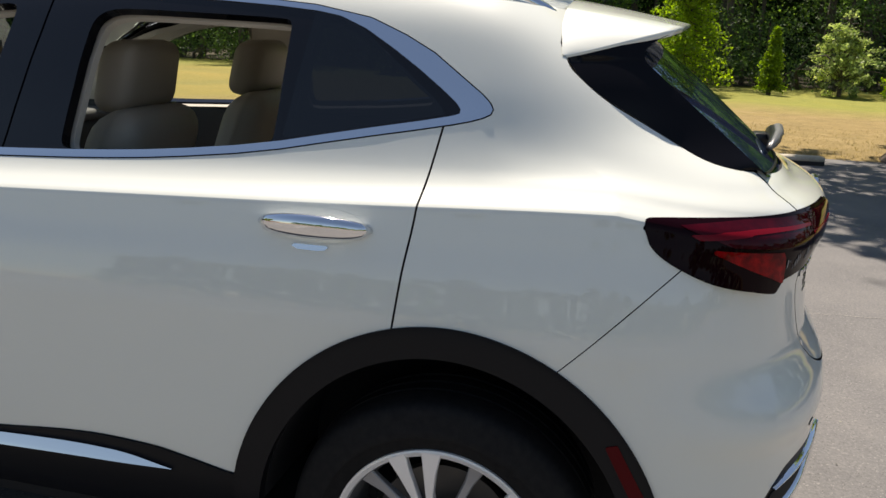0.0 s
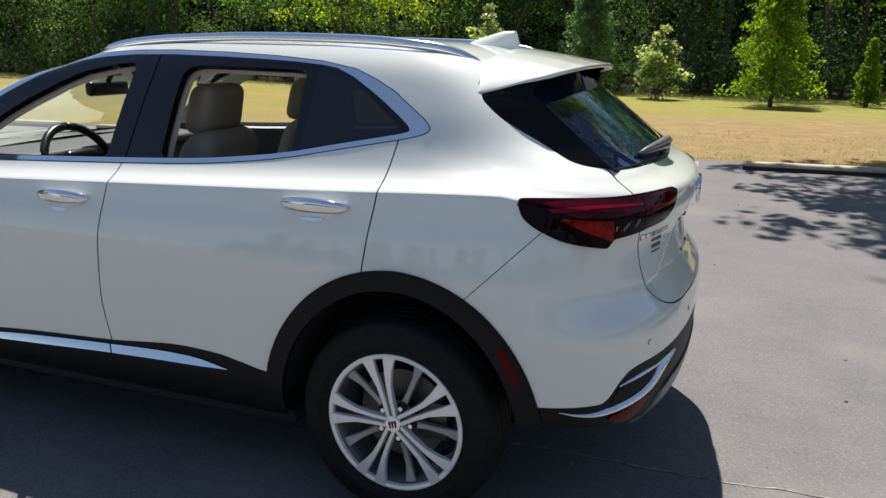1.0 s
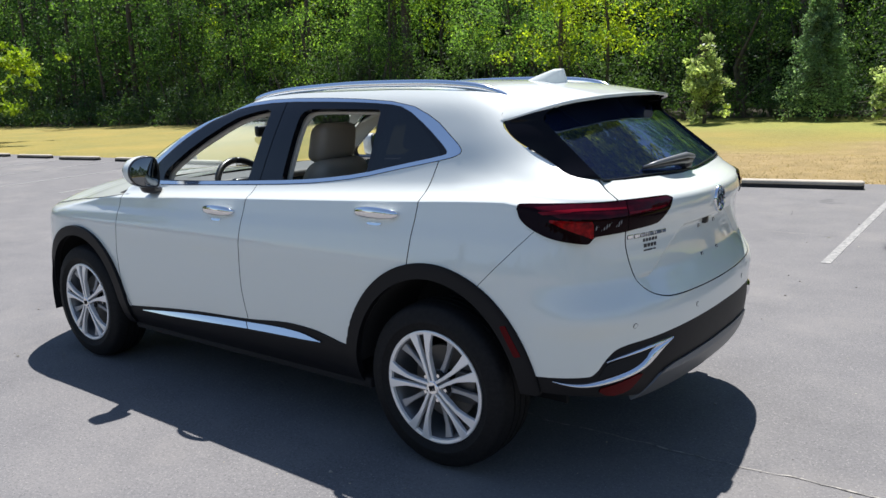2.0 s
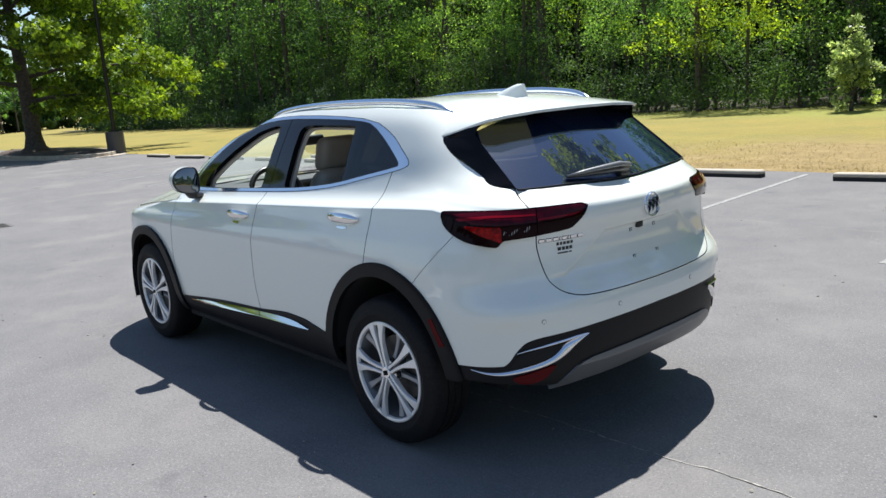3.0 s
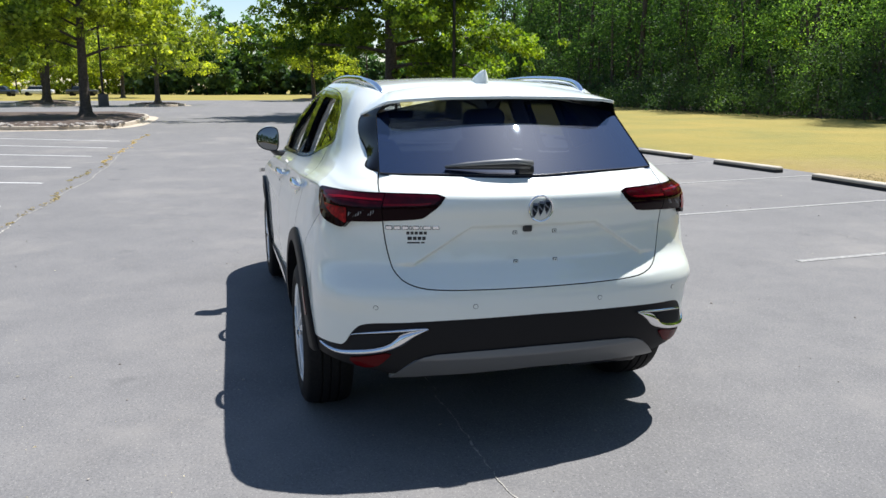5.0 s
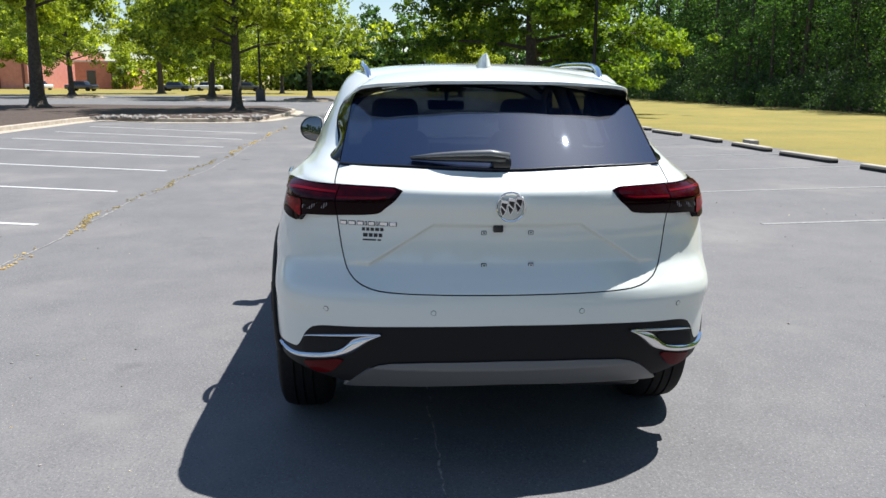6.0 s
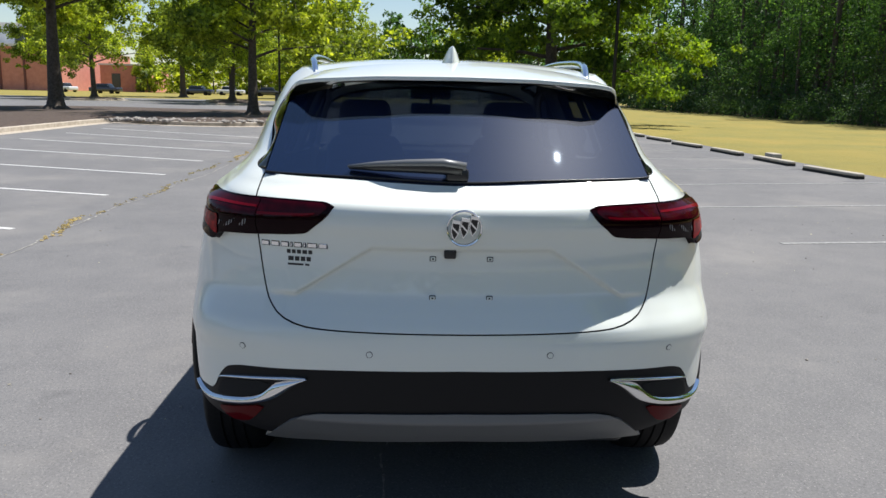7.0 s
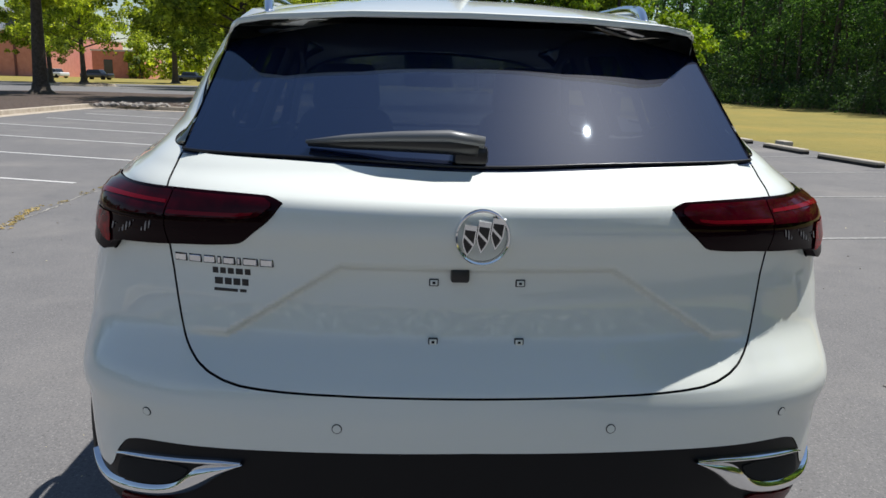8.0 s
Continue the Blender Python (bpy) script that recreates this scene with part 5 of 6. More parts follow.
for sg in (-1, 1):
    front = [(-1.955, 1.0, 0), (-1.975, 1.02, 0), (-2.00, 0.99, 0), (-2.025, 0.91, 0.002), (-2.045, 0.76, 0.004), (-2.058, 0.5, 0.006), (-2.062, 0.2, 0.006)]
    mirror = part("door_mirror", mirror_shell(front, sg, lambda z: z > 1.150), PEARL, car, "white door mirror with black lower shell", sharp=60)
    part("lower_shell", mirror_shell([(x, k * 0.997, up) for x, k, up in front], sg, lambda z: z < 1.152), SATIN_BLACK, mirror, "black lower mirror shell", sharp=60)
    part("mirror_rim", mirror_shell([(-1.955, 1.003, 0), (-1.942, 1.0, 0), (-1.938, 0.97, 0), (-1.944, 0.93, 0), (-1.952, 0.92, 0)], sg, lambda z: True), SATIN_BLACK, mirror, "black mirror rim", sharp=60)
    part("mirror_glass", mirror_shell([(-1.951, 0.925, 0), (-1.947, 0.92, 0), (-1.9465, 0.90, 0)], sg, lambda z: True), MIRROR, mirror, "mirror glass", sharp=60)
    swept([(-2.03, sg * 0.83, 1.090), (-2.01, sg * 0.88, 1.098), (-1.995, sg * 0.915, 1.14)], [(0.060, 0.022), (0.055, 0.022), (0.045, 0.025)], SATIN_BLACK, "mirror_arm", mirror, "black mirror arm", 12)

# ---- cabin


def cushion(x0, x1, y0, y1, z0, z1, r, lean=0.0, taper=0.0):
    bm = box_bm(x0, x1, y0, y1, z0, z1, r, 4)
    for v in bm.verts:
        t = (v.co.z - z0) / (z1 - z0)
        yc = (y0 + y1) / 2
        v.co.y = yc + (v.co.y - yc) * (1 - taper * t)
        v.co.x += lean * t
    return bm


for y in (-0.38, 0.38):
    seat = part("front_seat", cushion(-1.62, -1.10, y - 0.26, y + 0.26, 0.50, 0.68, 0.07), LEATHER, car, "beige leather front seat")
    part("backrest", cushion(-1.30, -1.13, y - 0.255, y + 0.255, 0.62, 1.25, 0.09, 0.20, 0.24), LEATHER, seat, sharp=60)
    part("headrest", cushion(-1.135, -1.015, y - 0.145, y + 0.145, 1.232, 1.432, 0.05, 0.045, 0.10), LEATHER, seat, "beige leather headrest", sharp=60)
    for dy in (-0.05, 0.05):
        swept([(-1.05, y + dy, 1.19), (-1.05, y + dy, 1.26)], [0.008, 0.008], CHROME, "headrest_post", seat, "", 8)
bench = part("rear_bench", cushion(-0.62, -0.15, -0.53, 0.53, 0.52, 0.68, 0.07), LEATHER, car, "beige leather rear bench")
part("bench_back", cushion(-0.22, -0.06, -0.53, 0.53, 0.62, 1.14, 0.06, 0.16, 0.06), LEATHER, bench, sharp=60)
for y in (-0.38, 0.0, 0.38):
    part("bench_headrest", cushion(-0.05, 0.03, y - 0.12, y + 0.12, 1.13, 1.20, 0.03, 0.02, 0.1), LEATHER, bench, sharp=60)
part("parcel_cover", box_bm(0.12, 0.74, -0.60, 0.60, 1.03, 1.05, 0.008), CABIN_DARK, car)
part("cabin_floor", box_bm(-2.3, 0.6, -0.54, 0.54, 0.38, 0.42, 0.01), CABIN_DARK, car)
dash = part("dashboard", cushion(-2.35, -1.90, -0.74, 0.74, 0.70, 1.09, 0.07, -0.05), CABIN_DARK, car, "dark dashboard with grey upper pad")
part("dash_pad", cushion(-2.45, -1.93, -0.72, 0.72, 1.06, 1.105, 0.02), mat("grey_dash", (0.10, 0.098, 0.095), 0.6), dash, "grey dashboard pad")
ring = [(-1.80 - 0.085 * math.cos(a), -0.38 + 0.187 * math.sin(a), 1.050 + 0.168 * math.cos(a)) for a in np.linspace(0, 2 * math.pi, 41)]
wheel_ring = swept(ring, [0.019] * 41, SATIN_BLACK, "steering_wheel", car, "black steering wheel", 10)
part("steering_hub", cushion(-1.84, -1.78, -0.47, -0.29, 0.98, 1.12, 0.025), SATIN_BLACK, wheel_ring)
for dy in (-0.11, 0.11):
    part("steering_spoke", cushion(-1.825, -1.80, -0.38 + dy - 0.07, -0.38 + dy + 0.07, 1.03, 1.06, 0.01), SATIN_BLACK, wheel_ring)
part("inner_mirror", cushion(-2.0, -1.955, -0.13, 0.13, 1.335, 1.405, 0.018), SATIN_BLACK, car, "black inside mirror")
swept([(-1.98, 0.0, 1.39), (-1.95, 0.0, 1.43), (-1.90, 0.0, 1.50)], [0.014, 0.012, 0.02], SATIN_BLACK, "mirror_stalk", car, "", 8)
for side, sg in enumerate((-1, 1)):
    part("door_card", box_bm(-2.2, -0.50, sg * 0.765 - 0.03, sg * 0.765 + 0.03, 0.45, 1.13, 0.02), CABIN_DARK, car, "dark inner door trim")

# ---------------------------------------------------------------- trees


def leaf_material(name, dark, light, glow, through_light=0.5):
    m = mat(name, rough=0.68)
    geo = m.node_tree.nodes.new("ShaderNodeNewGeometry")
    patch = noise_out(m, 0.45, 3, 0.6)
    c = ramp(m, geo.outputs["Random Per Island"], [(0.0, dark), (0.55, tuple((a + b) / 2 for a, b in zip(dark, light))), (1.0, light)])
    # patchy multiply: lit clumps and shaded gaps put into the leaf colour
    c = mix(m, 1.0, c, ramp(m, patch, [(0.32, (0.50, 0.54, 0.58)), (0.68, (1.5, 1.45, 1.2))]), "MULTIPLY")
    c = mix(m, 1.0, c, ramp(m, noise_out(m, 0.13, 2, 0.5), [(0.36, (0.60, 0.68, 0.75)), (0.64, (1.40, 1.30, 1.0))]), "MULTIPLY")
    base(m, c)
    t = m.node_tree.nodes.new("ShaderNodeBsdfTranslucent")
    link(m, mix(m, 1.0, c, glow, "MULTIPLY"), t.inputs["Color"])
    add = m.node_tree.nodes.new("ShaderNodeMixShader")
    add.inputs[0].default_value = through_light
    link(m, bsdf(m).outputs[0], add.inputs[1])
    link(m, t.outputs[0], add.inputs[2])
    out = m.node_tree.nodes["Material Output"]
    link(m, add.outputs[0], out.inputs["Surface"])
    return m


LEAF_OAK = leaf_material("oak_leaves", (0.080, 0.135, 0.013), (0.50, 0.57, 0.070), (1.9, 1.85, 0.8), 0.45)
# far wood's deep shade is put into this darker tone
LEAF_WOOD = leaf_material("forest_leaves", (0.030, 0.074, 0.026), (0.110, 0.200, 0.055), (1.9, 2.0, 1.1))
# darker copy of the oak leaves, with the crown's backlit shade in it
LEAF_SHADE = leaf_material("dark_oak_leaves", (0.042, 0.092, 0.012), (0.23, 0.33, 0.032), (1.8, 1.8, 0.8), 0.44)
# lighter copy of the forest leaves, daylight on the near wood in it
LEAF_WOOD_LIT = leaf_material("sweet_gum_leaves", (0.050, 0.115, 0.036), (0.195, 0.325, 0.085), (2.0, 2.1, 1.15))
BARK = mat("bark", rough=0.9)
_b = noise_out(BARK, 9, 6, 0.7)
base(BARK, ramp(BARK, _b, [(0.3, (0.035, 0.027, 0.02)), (0.7, (0.13, 0.105, 0.085))]))
bump(BARK, _b, 0.8, 0.03)


def leaf_cloud(rng, centres, radii, count, size):
    """Leaf quads scattered in clumps. Returns verts (n,4,3)."""
    n = len(centres) * count
    c = np.repeat(centres, count, 0)
    r = np.repeat(radii, count, 0)
    d = rng.normal(size=(n, 3))
    d /= np.linalg.norm(d, axis=1)[:, None]
    p = c + d * (r * rng.random(n)**0.45)[:, None] * np.array([1, 1, 0.7])
    a = rng.normal(size=(n, 3)) + np.array([0, 0, 0.0])
    a /= np.linalg.norm(a, axis=1)[:, None]
    b = np.cross(a, rng.normal(size=(n, 3)))
    b /= np.linalg.norm(b, axis=1)[:, None]
    s = (size * (0.6 + 0.8 * rng.random(n)))[:, None]
    return np.stack([p - a * s * 0.5, p + b * s * 0.3, p + a * s * 0.5, p - b * s * 0.3], 1)


def quads_mesh(name, quads, material):
    me = bpy.data.meshes.new(name)
    n = len(quads)
    me.vertices.add(n * 4)
    me.vertices.foreach_set("co", quads.reshape(-1).astype(np.float32))
    me.loops.add(n * 4)
    me.loops.foreach_set("vertex_index", np.arange(n * 4, dtype=np.int32))
    me.polygons.add(n)
    me.polygons.foreach_set("loop_start", np.arange(n, dtype=np.int32) * 4)
    me.update(calc_edges=True)
    me.materials.append(material)
    return me


def tube(verts, faces, pts, radii, sides=8):
    """Adds a tapered tube along the points."""
    start = len(verts)
    for k, (p, r) in enumerate(zip(pts, radii)):
        q = pts[min(k + 1, len(pts) - 1)] - pts[max(k - 1, 0)]
        q = q / np.linalg.norm(q)
        u = np.cross(q, [0.3, 1, 0.2]) if abs(q[1]) < 0.9 else np.cross(q, [1, 0.2, 0.1])
        u /= np.linalg.norm(u)
        v = np.cross(q, u)
        for j in range(sides):
            a = 2 * math.pi * j / sides
            verts.append(p + r * (math.cos(a) * u + math.sin(a) * v))
    for k in range(len(pts) - 1):
        for j in range(sides):
            a, b = start + k * sides + j, start + k * sides + (j + 1) % sides
            faces.append((a, b, b + sides, a + sides))


def oak(seed, height, spread, trunk, first=2.6, leaf=0.24, clumps=260, count=26, leaves=None, droop=0.0):
    """Meshes of a broad street tree: trunk with limbs, crown of leaf clumps."""
    rng = np.random.default_rng(seed)
    verts, faces, tips = [], [], []
    top = height * 0.8
    lean = rng.normal(size=2) * 0.25
    ts = [0, 0.025, 0.07] + list(np.linspace(0.15, 1, 8))
    spine = [np.array([lean[0] * t**2, lean[1] * t**2, t * top]) for t in ts]
    rad = [trunk * 2.3, trunk * 1.4, trunk * 1.08] + [trunk * (1.0 - 0.85 * k / 8) for k in range(8)]
    tube(verts, faces, spine, rad, 10)
    limbs = int(15 * spread / 5) + 6
    for i in range(limbs):
        t = first / top + (1 - first / top) * (i / limbs)**0.9
        p0 = np.array([lean[0] * t**2, lean[1] * t**2, t * top])
        az = i * 2.4 + rng.normal() * 0.3
        length = spread * (1.0 - 0.62 * ((t - 0.3) / 0.7 if t > 0.3 else 0)) * (0.8 + 0.35 * rng.random())
        rise = 0.25 + 0.55 * t - droop * (1 - t)
        pts = [p0 + np.array([math.cos(az) * length * q, math.sin(az) * length * q, length * (rise * q - 0.25 * q * q)]) + rng.normal(size=3) * 0.12 * q for q in np.linspace(0, 1, 6)]
        r0 = trunk * 0.38 * (1 - 0.6 * t)
        tube(verts, faces, pts, [r0 * (1 - 0.85 * q) for q in np.linspace(0, 1, 6)], 6)
        for q in (2, 3, 4, 5):
            for _ in range(max(1, int(clumps / limbs / 4))):
                tips.append(pts[q] + rng.normal(size=3) * np.array([0.6, 0.6, 0.4]) * (0.5 + 0.1 * spread))
        for q in (3, 4):
            b = pts[q] + rng.normal(size=3) * np.array([0.8, 0.8, 0.4])
            tube(verts, faces, [pts[q], (pts[q] + b) / 2 + rng.normal(size=3) * 0.05, b], [r0 * 0.35, r0 * 0.22, r0 * 0.08], 5)
    tips = np.array(tips)
    radii = 0.28 + 0.36 * rng.random(len(tips))
    wood = mesh_of("trunk", verts, faces, BARK, True)
    return wood, quads_mesh("crown", leaf_cloud(rng, tips, radii, count, leaf), leaves or LEAF_OAK)


def plant(name, meshes, x, y, turn, label, category, group="", scale=1.0, z=0.0):
    e = new(name)
    e.matrix_world = pose(x, y, z, 0, 0, turn) @ Matrix.Scale(scale, 4)
    for n, me in zip(("trunk", "crown"), meshes):
        hang(new(n, me), e)
    return tagged(e, label, category, group)


OAKS = [oak(3, 11.0, 5.6, 0.22, 2.7, 0.22, 820, 52, None, 0.10), oak(5, 12.5, 6.0, 0.34, 4.5, 0.22, 900, 54, None, 0.04), oak(8, 9.5, 4.6, 0.19, 2.2, 0.21, 480, 46), oak(13, 13.0, 7.0, 0.34, 2.3, 0.22, 1800, 52, LEAF_SHADE, 0.24)]
OAK_LABEL = "broad oak tree in bright green spring leaf on a mulched island"
for x, y, k, turn, sc in [(-38.2, 7.55, 3, 20, 1.0), (-34.4, -7.0, 0, 80, 0.95), (-36.8, -16.9, 1, 200, 0.92), (-73, -28.5, 2, 10, 1.2), (-77, -16.7, 0, 300, 1.1),
                          (-64.3, -6.1, 2, 140, 0.98), (-84, 8.5, 2, 60, 1.1), (-84, -36, 0, 33, 1.1), (-98, -27, 1, 120, 1.0), (-104, -13, 2, 250, 1.2), (-66, -14.4, 0, 170, 0.9)]:
    plant("oak_tree", OAKS[k], x, y, turn, OAK_LABEL, "tree", "parking lot oaks", sc, 0.0 if x < -80 else 0.20)
plant("oak_tree", oak(17, 15.0, 5.6, 0.30, 6.2, 0.22, 1000, 56), 4.35, 9.5, 33, "oak tree at the grass edge shading the stalls", "tree", "parking lot oaks", 1.0)


def conifer(seed, height, spread, leaf, layers, count, drop=-0.25):
    """A pointed young tree: straight stem, whorls of drooping twigs, small leaves."""
    rng = np.random.default_rng(seed)
    verts, faces, tips, rads = [], [], [], []
    tube(verts, faces, [np.array([0, 0, 0.0]), np.array([0.02, 0, height * 0.5]), np.array([0, 0.03, height])], [0.07, 0.045, 0.008], 7)
    for i in range(layers):
        t = (i + 0.5) / layers
        r = spread * (1 - t)**0.8 * (0.75 + 0.5 * rng.random())
        for j in range(5):
            az = j * 1.2566 + i * 0.9 + rng.normal() * 0.25
            z0 = 0.12 * height + t * height * 0.88
            tip = np.array([math.cos(az) * r, math.sin(az) * r, z0 + drop * r])
            tube(verts, faces, [np.array([0, 0, z0]), tip * [0.5, 0.5, 1] + [0, 0, 0.06 * r], tip], [0.02, 0.012, 0.004], 4)
            for q in (0.35, 0.65, 0.95):
                tips.append([tip[0] * q, tip[1] * q, z0 + drop * r * q])
                rads.append(0.10 + 0.22 * spread * (1 - t) * 0.8)
    quads = leaf_cloud(rng, np.array(tips), np.array(rads), count, leaf)
    return mesh_of("trunk", verts, faces, BARK, True), quads


LEAF_BRIGHT = leaf_material("bright_young_leaves", (0.12, 0.20, 0.015), (0.24, 0.36, 0.03), (2.2, 2.2, 0.9))
LEAF_BLUE = leaf_material("blue_green_needles", (0.11, 0.19, 0.10), (0.34, 0.46, 0.27), (1.7, 1.9, 1.3))
# pale tone holds the sky's sheen on these glossy leaves
LEAF_SILVER = leaf_material("silver_green_leaves", (0.15, 0.21, 0.08), (0.58, 0.64, 0.36), (1.8, 1.9, 1.2))
bsdf(LEAF_SILVER).inputs["Roughness"].default_value = 0.38
YOUNG = [("spruce", -4.55, 25.8, 4.6, 1.4, 0.085, 34, 40, LEAF_BLUE, "young blue-green spruce on the grass"),
         ("magnolia", -1.9, 23.9, 2.35, 0.98, 0.12, 12, 26, LEAF_SILVER, "rounded young magnolia with pale glossy leaves"),
         ("magnolia", -7.98, 24.62, 3.05, 1.07, 0.12, 12, 26, LEAF_SILVER, "rounded young magnolia with pale glossy leaves"),
         ("bald_cypress", 1.52, 21.8, 4.6, 1.30, 0.095, 26, 34, LEAF_BRIGHT, "bright lime-green young bald cypress"),
         ("bald_cypress", 4.1, 22.9, 1.95, 0.42, 0.085, 18, 18, LEAF_BRIGHT, "small thin lime-green young bald cypress"),
         ("magnolia", 6.3, 24.2, 2.45, 1.25, 0.11, 14, 26, LEAF_SILVER, "broad young magnolia with silvery leaves down to the grass"),
         ("bald_cypress", 8.7, 24.0, 3.6, 1.1, 0.10, 22, 30, LEAF_BRIGHT, "bright lime-green young bald cypress")]
for k, (nm, x, y, h, sp, lf, lay, cnt, m, lab) in enumerate(YOUNG):
    wood, quads = conifer(50 + k, h, sp, lf, lay, cnt, -0.25 if nm != "magnolia" else 0.25)
    if nm == "magnolia":
        rng = np.random.default_rng(90 + k)
        n = 105
        d = rng.normal(size=(n, 3))
        d /= np.linalg.norm(d, axis=1)[:, None]
        c = d * (0.45 + 0.75 * rng.random(n)**1.6)[:, None] * np.array([sp * 0.80, sp * 0.80, h * 0.44]) + np.array([0, 0, h * 0.48])
        c[:, :2] *= (1.25 - 0.75 * np.clip(c[:, 2] / h, 0, 1))[:, None]
        quads = leaf_cloud(rng, c, 0.12 + 0.16 * rng.random(n), 44, lf)
    plant(nm, (wood, quads_mesh("crown", quads, m)), x, y, 40 * k, lab, "tree", "young trees on the grass", z=0.03)


def woods(seed, name, places, heights, count, leaf, label, material, thick=1.0, open_to=0.0, near=None, wide=1.0):
    """Wood edge: trunks with a few limbs and many leaf clumps, in one object. Farther clumps get larger leaves, given the near distance."""
    rng = np.random.default_rng(seed)
    verts, faces, centres, radii = [], [], [], []
    for (x, y), h in zip(places, heights):
        b = np.array([x, y, 0.0])
        r = (0.08 + 0.012 * h * rng.random()) * wide
        top = b + [rng.normal() * 0.4, rng.normal() * 0.4, h]
        mid = b + [rng.normal() * 0.15, rng.normal() * 0.15, h * 0.5]
        tube(verts, faces, [b, mid, top], [r, r * 0.75, 0.03], 6)
        if h > 5:
            for _ in range(4):
                q = 0.3 + 0.5 * rng.random()
                p0 = b + (mid - b) * min(q * 2, 1) + (top - mid) * max(q * 2 - 1, 0)
                az, ln = rng.random() * 6.283, 0.8 + 1.2 * rng.random()
                tube(verts, faces, [p0, p0 + [math.cos(az) * ln, math.sin(az) * ln, 0.5 * ln]], [r * 0.3, r * 0.1], 4)
        m = int(h * 4.2 * thick)
        t = open_to + (1 - open_to) * rng.random(m)**0.85
        rr = (0.8 + 1.7 * np.sin(np.pi * np.clip(t * 0.85 + 0.15, 0, 1))) * (0.35 + 0.8 * rng.random(m))
        az = rng.random(m) * 6.283
        centres.append(np.stack([x + np.cos(az) * rr, y + np.sin(az) * rr, 0.25 + t * h], -1))
        radii.append(0.45 + 0.65 * rng.random(m))
    centres, radii = np.concatenate(centres), np.concatenate(radii)
    if near is None:
        quads = leaf_cloud(rng, centres, radii, count, leaf)
    else:                     # fewer, larger leaves towards the far end
        far = np.clip(np.hypot(centres[:, 0], centres[:, 1]) / near, 1, 3)
        quads = []
        for lo, hi in ((1, 1.25), (1.25, 1.7), (1.7, 2.3), (2.3, 9)):
            k = (far >= lo) & (far < hi)
            if k.any():
                quads.append(leaf_cloud(rng, centres[k], radii[k], max(6, int(count / lo**1.7)), leaf * lo))
        quads = np.concatenate(quads)
    me = quads_mesh(name, quads, material)
    ob = tagged(new(name, me), label, "forest", kind="stuff")
    hang(new("trunks", mesh_of("trunks", verts, faces, BARK, True)), ob)
    return ob


def scatter(rng, x0, x1, step, y0, rows, gap, h0, h1):
    spots, tall = [], []
    for row in range(rows):
        for x in np.arange(x0, x1, step):
            spots.append((x + rng.normal() * step * 0.35, y0 + row * gap + rng.normal() * gap * 0.3))
            tall.append(h0 + (h1 - h0) * rng.random())
    return spots, tall


rng = np.random.default_rng(11)
LEAF_DEEP = leaf_material("deep_forest_leaves", (0.026, 0.060, 0.024), (0.075, 0.135, 0.044), (1.9, 2.0, 1.15), 0.36)
spots, tall = scatter(rng, -92, 24, 1.9, 28.6, 1, 1.0, 1.6, 4.2)
low = np.random.default_rng(77)
spots += [(x + 0.4 * low.normal(), 27.8 + 0.35 * low.normal()) for x in np.arange(-92, 24, 0.95)]
tall += [0.5 + 1.2 * low.random() for _ in np.arange(-92, 24, 0.95)]
woods(20, "shrub_edge", spots, tall, 56, 0.105, "tangled dark green shrubs along the foot of the wood", LEAF_DEEP, 3.0, 0.0, 32)
spots, tall = scatter(rng, -100, -36, 3.3, 30.0, 2, 2.4, 5, 9)
woods(21, "forest", spots, tall, 88, 0.115, "dense green mixed woodland edge behind the field", LEAF_WOOD, 1.25, 0.30, 34)
spots, tall = scatter(rng, -36, 26, 3.3, 30.0, 2, 2.4, 5, 9)
woods(31, "gum_wood", spots, tall, 88, 0.115, "near woodland edge with leaves coloured brighter as if lit", LEAF_WOOD_LIT, 1.15, 0.34, 34)
# tall bare-stemmed pines and other trees standing in the edge
spots, tall = scatter(rng, -100, -36, 3.4, 30.8, 2, 2.4, 15, 21)
woods(29, "tall_trees", spots, tall, 40, 0.17, "tall straight trees with bare dark trunks in the wood edge", LEAF_WOOD, 0.95, 0.30, 36, 0.9)
spots, tall = scatter(rng, -36, 26, 3.8, 30.8, 2, 2.4, 15, 21)
clearing = [k for k, p in enumerate(spots) if not -23 < p[0] < -13]
spots, tall = [spots[k] for k in clearing], [tall[k] for k in clearing]
woods(32, "tall_gums", spots, tall, 44, 0.16, "tall straight trees with bare dark trunks, leaves coloured brighter as if lit", LEAF_WOOD_LIT, 0.95, 0.30, 36, 0.9)
spots, tall = scatter(rng, -100, 30, 3.2, 37.0, 3, 2.8, 13, 20)
clearing = [k for k, p in enumerate(spots) if not (-24 < p[0] < -15 and p[1] < 41)]
spots, tall = [spots[k] for k in clearing], [tall[k] for k in clearing]
woods(22, "deep_forest", spots, tall, 17, 0.30, "tall deep green wood standing behind the edge", LEAF_DEEP, 1.2, 0.12)
# lighter sprays of maple at the wood's edge
spots = [(3.5, 28.4), (-19, 31), (-5, 31.5), (9, 31), (-27, 32.5), (-36, 32), (-11, 33.5), (-47, 32.5)]
woods(23, "light_maples", spots, [8, 10, 10, 11, 9, 10, 11, 10], 60, 0.125, "bright green young maples at the wood edge", LEAF_BRIGHT, 0.8, 0.35)
LEAF_LIME = leaf_material("lime_maple_leaves", (0.14, 0.22, 0.016), (0.32, 0.42, 0.04), (1.8, 1.8, 0.8))
woods(28, "lime_maple", [(-14.9, 26.9), (-13.2, 27.6)], [6.6, 8.0], 80, 0.13, "sunlit lime-green maple leaning out of the wood", LEAF_LIME, 1.7, 0.30)
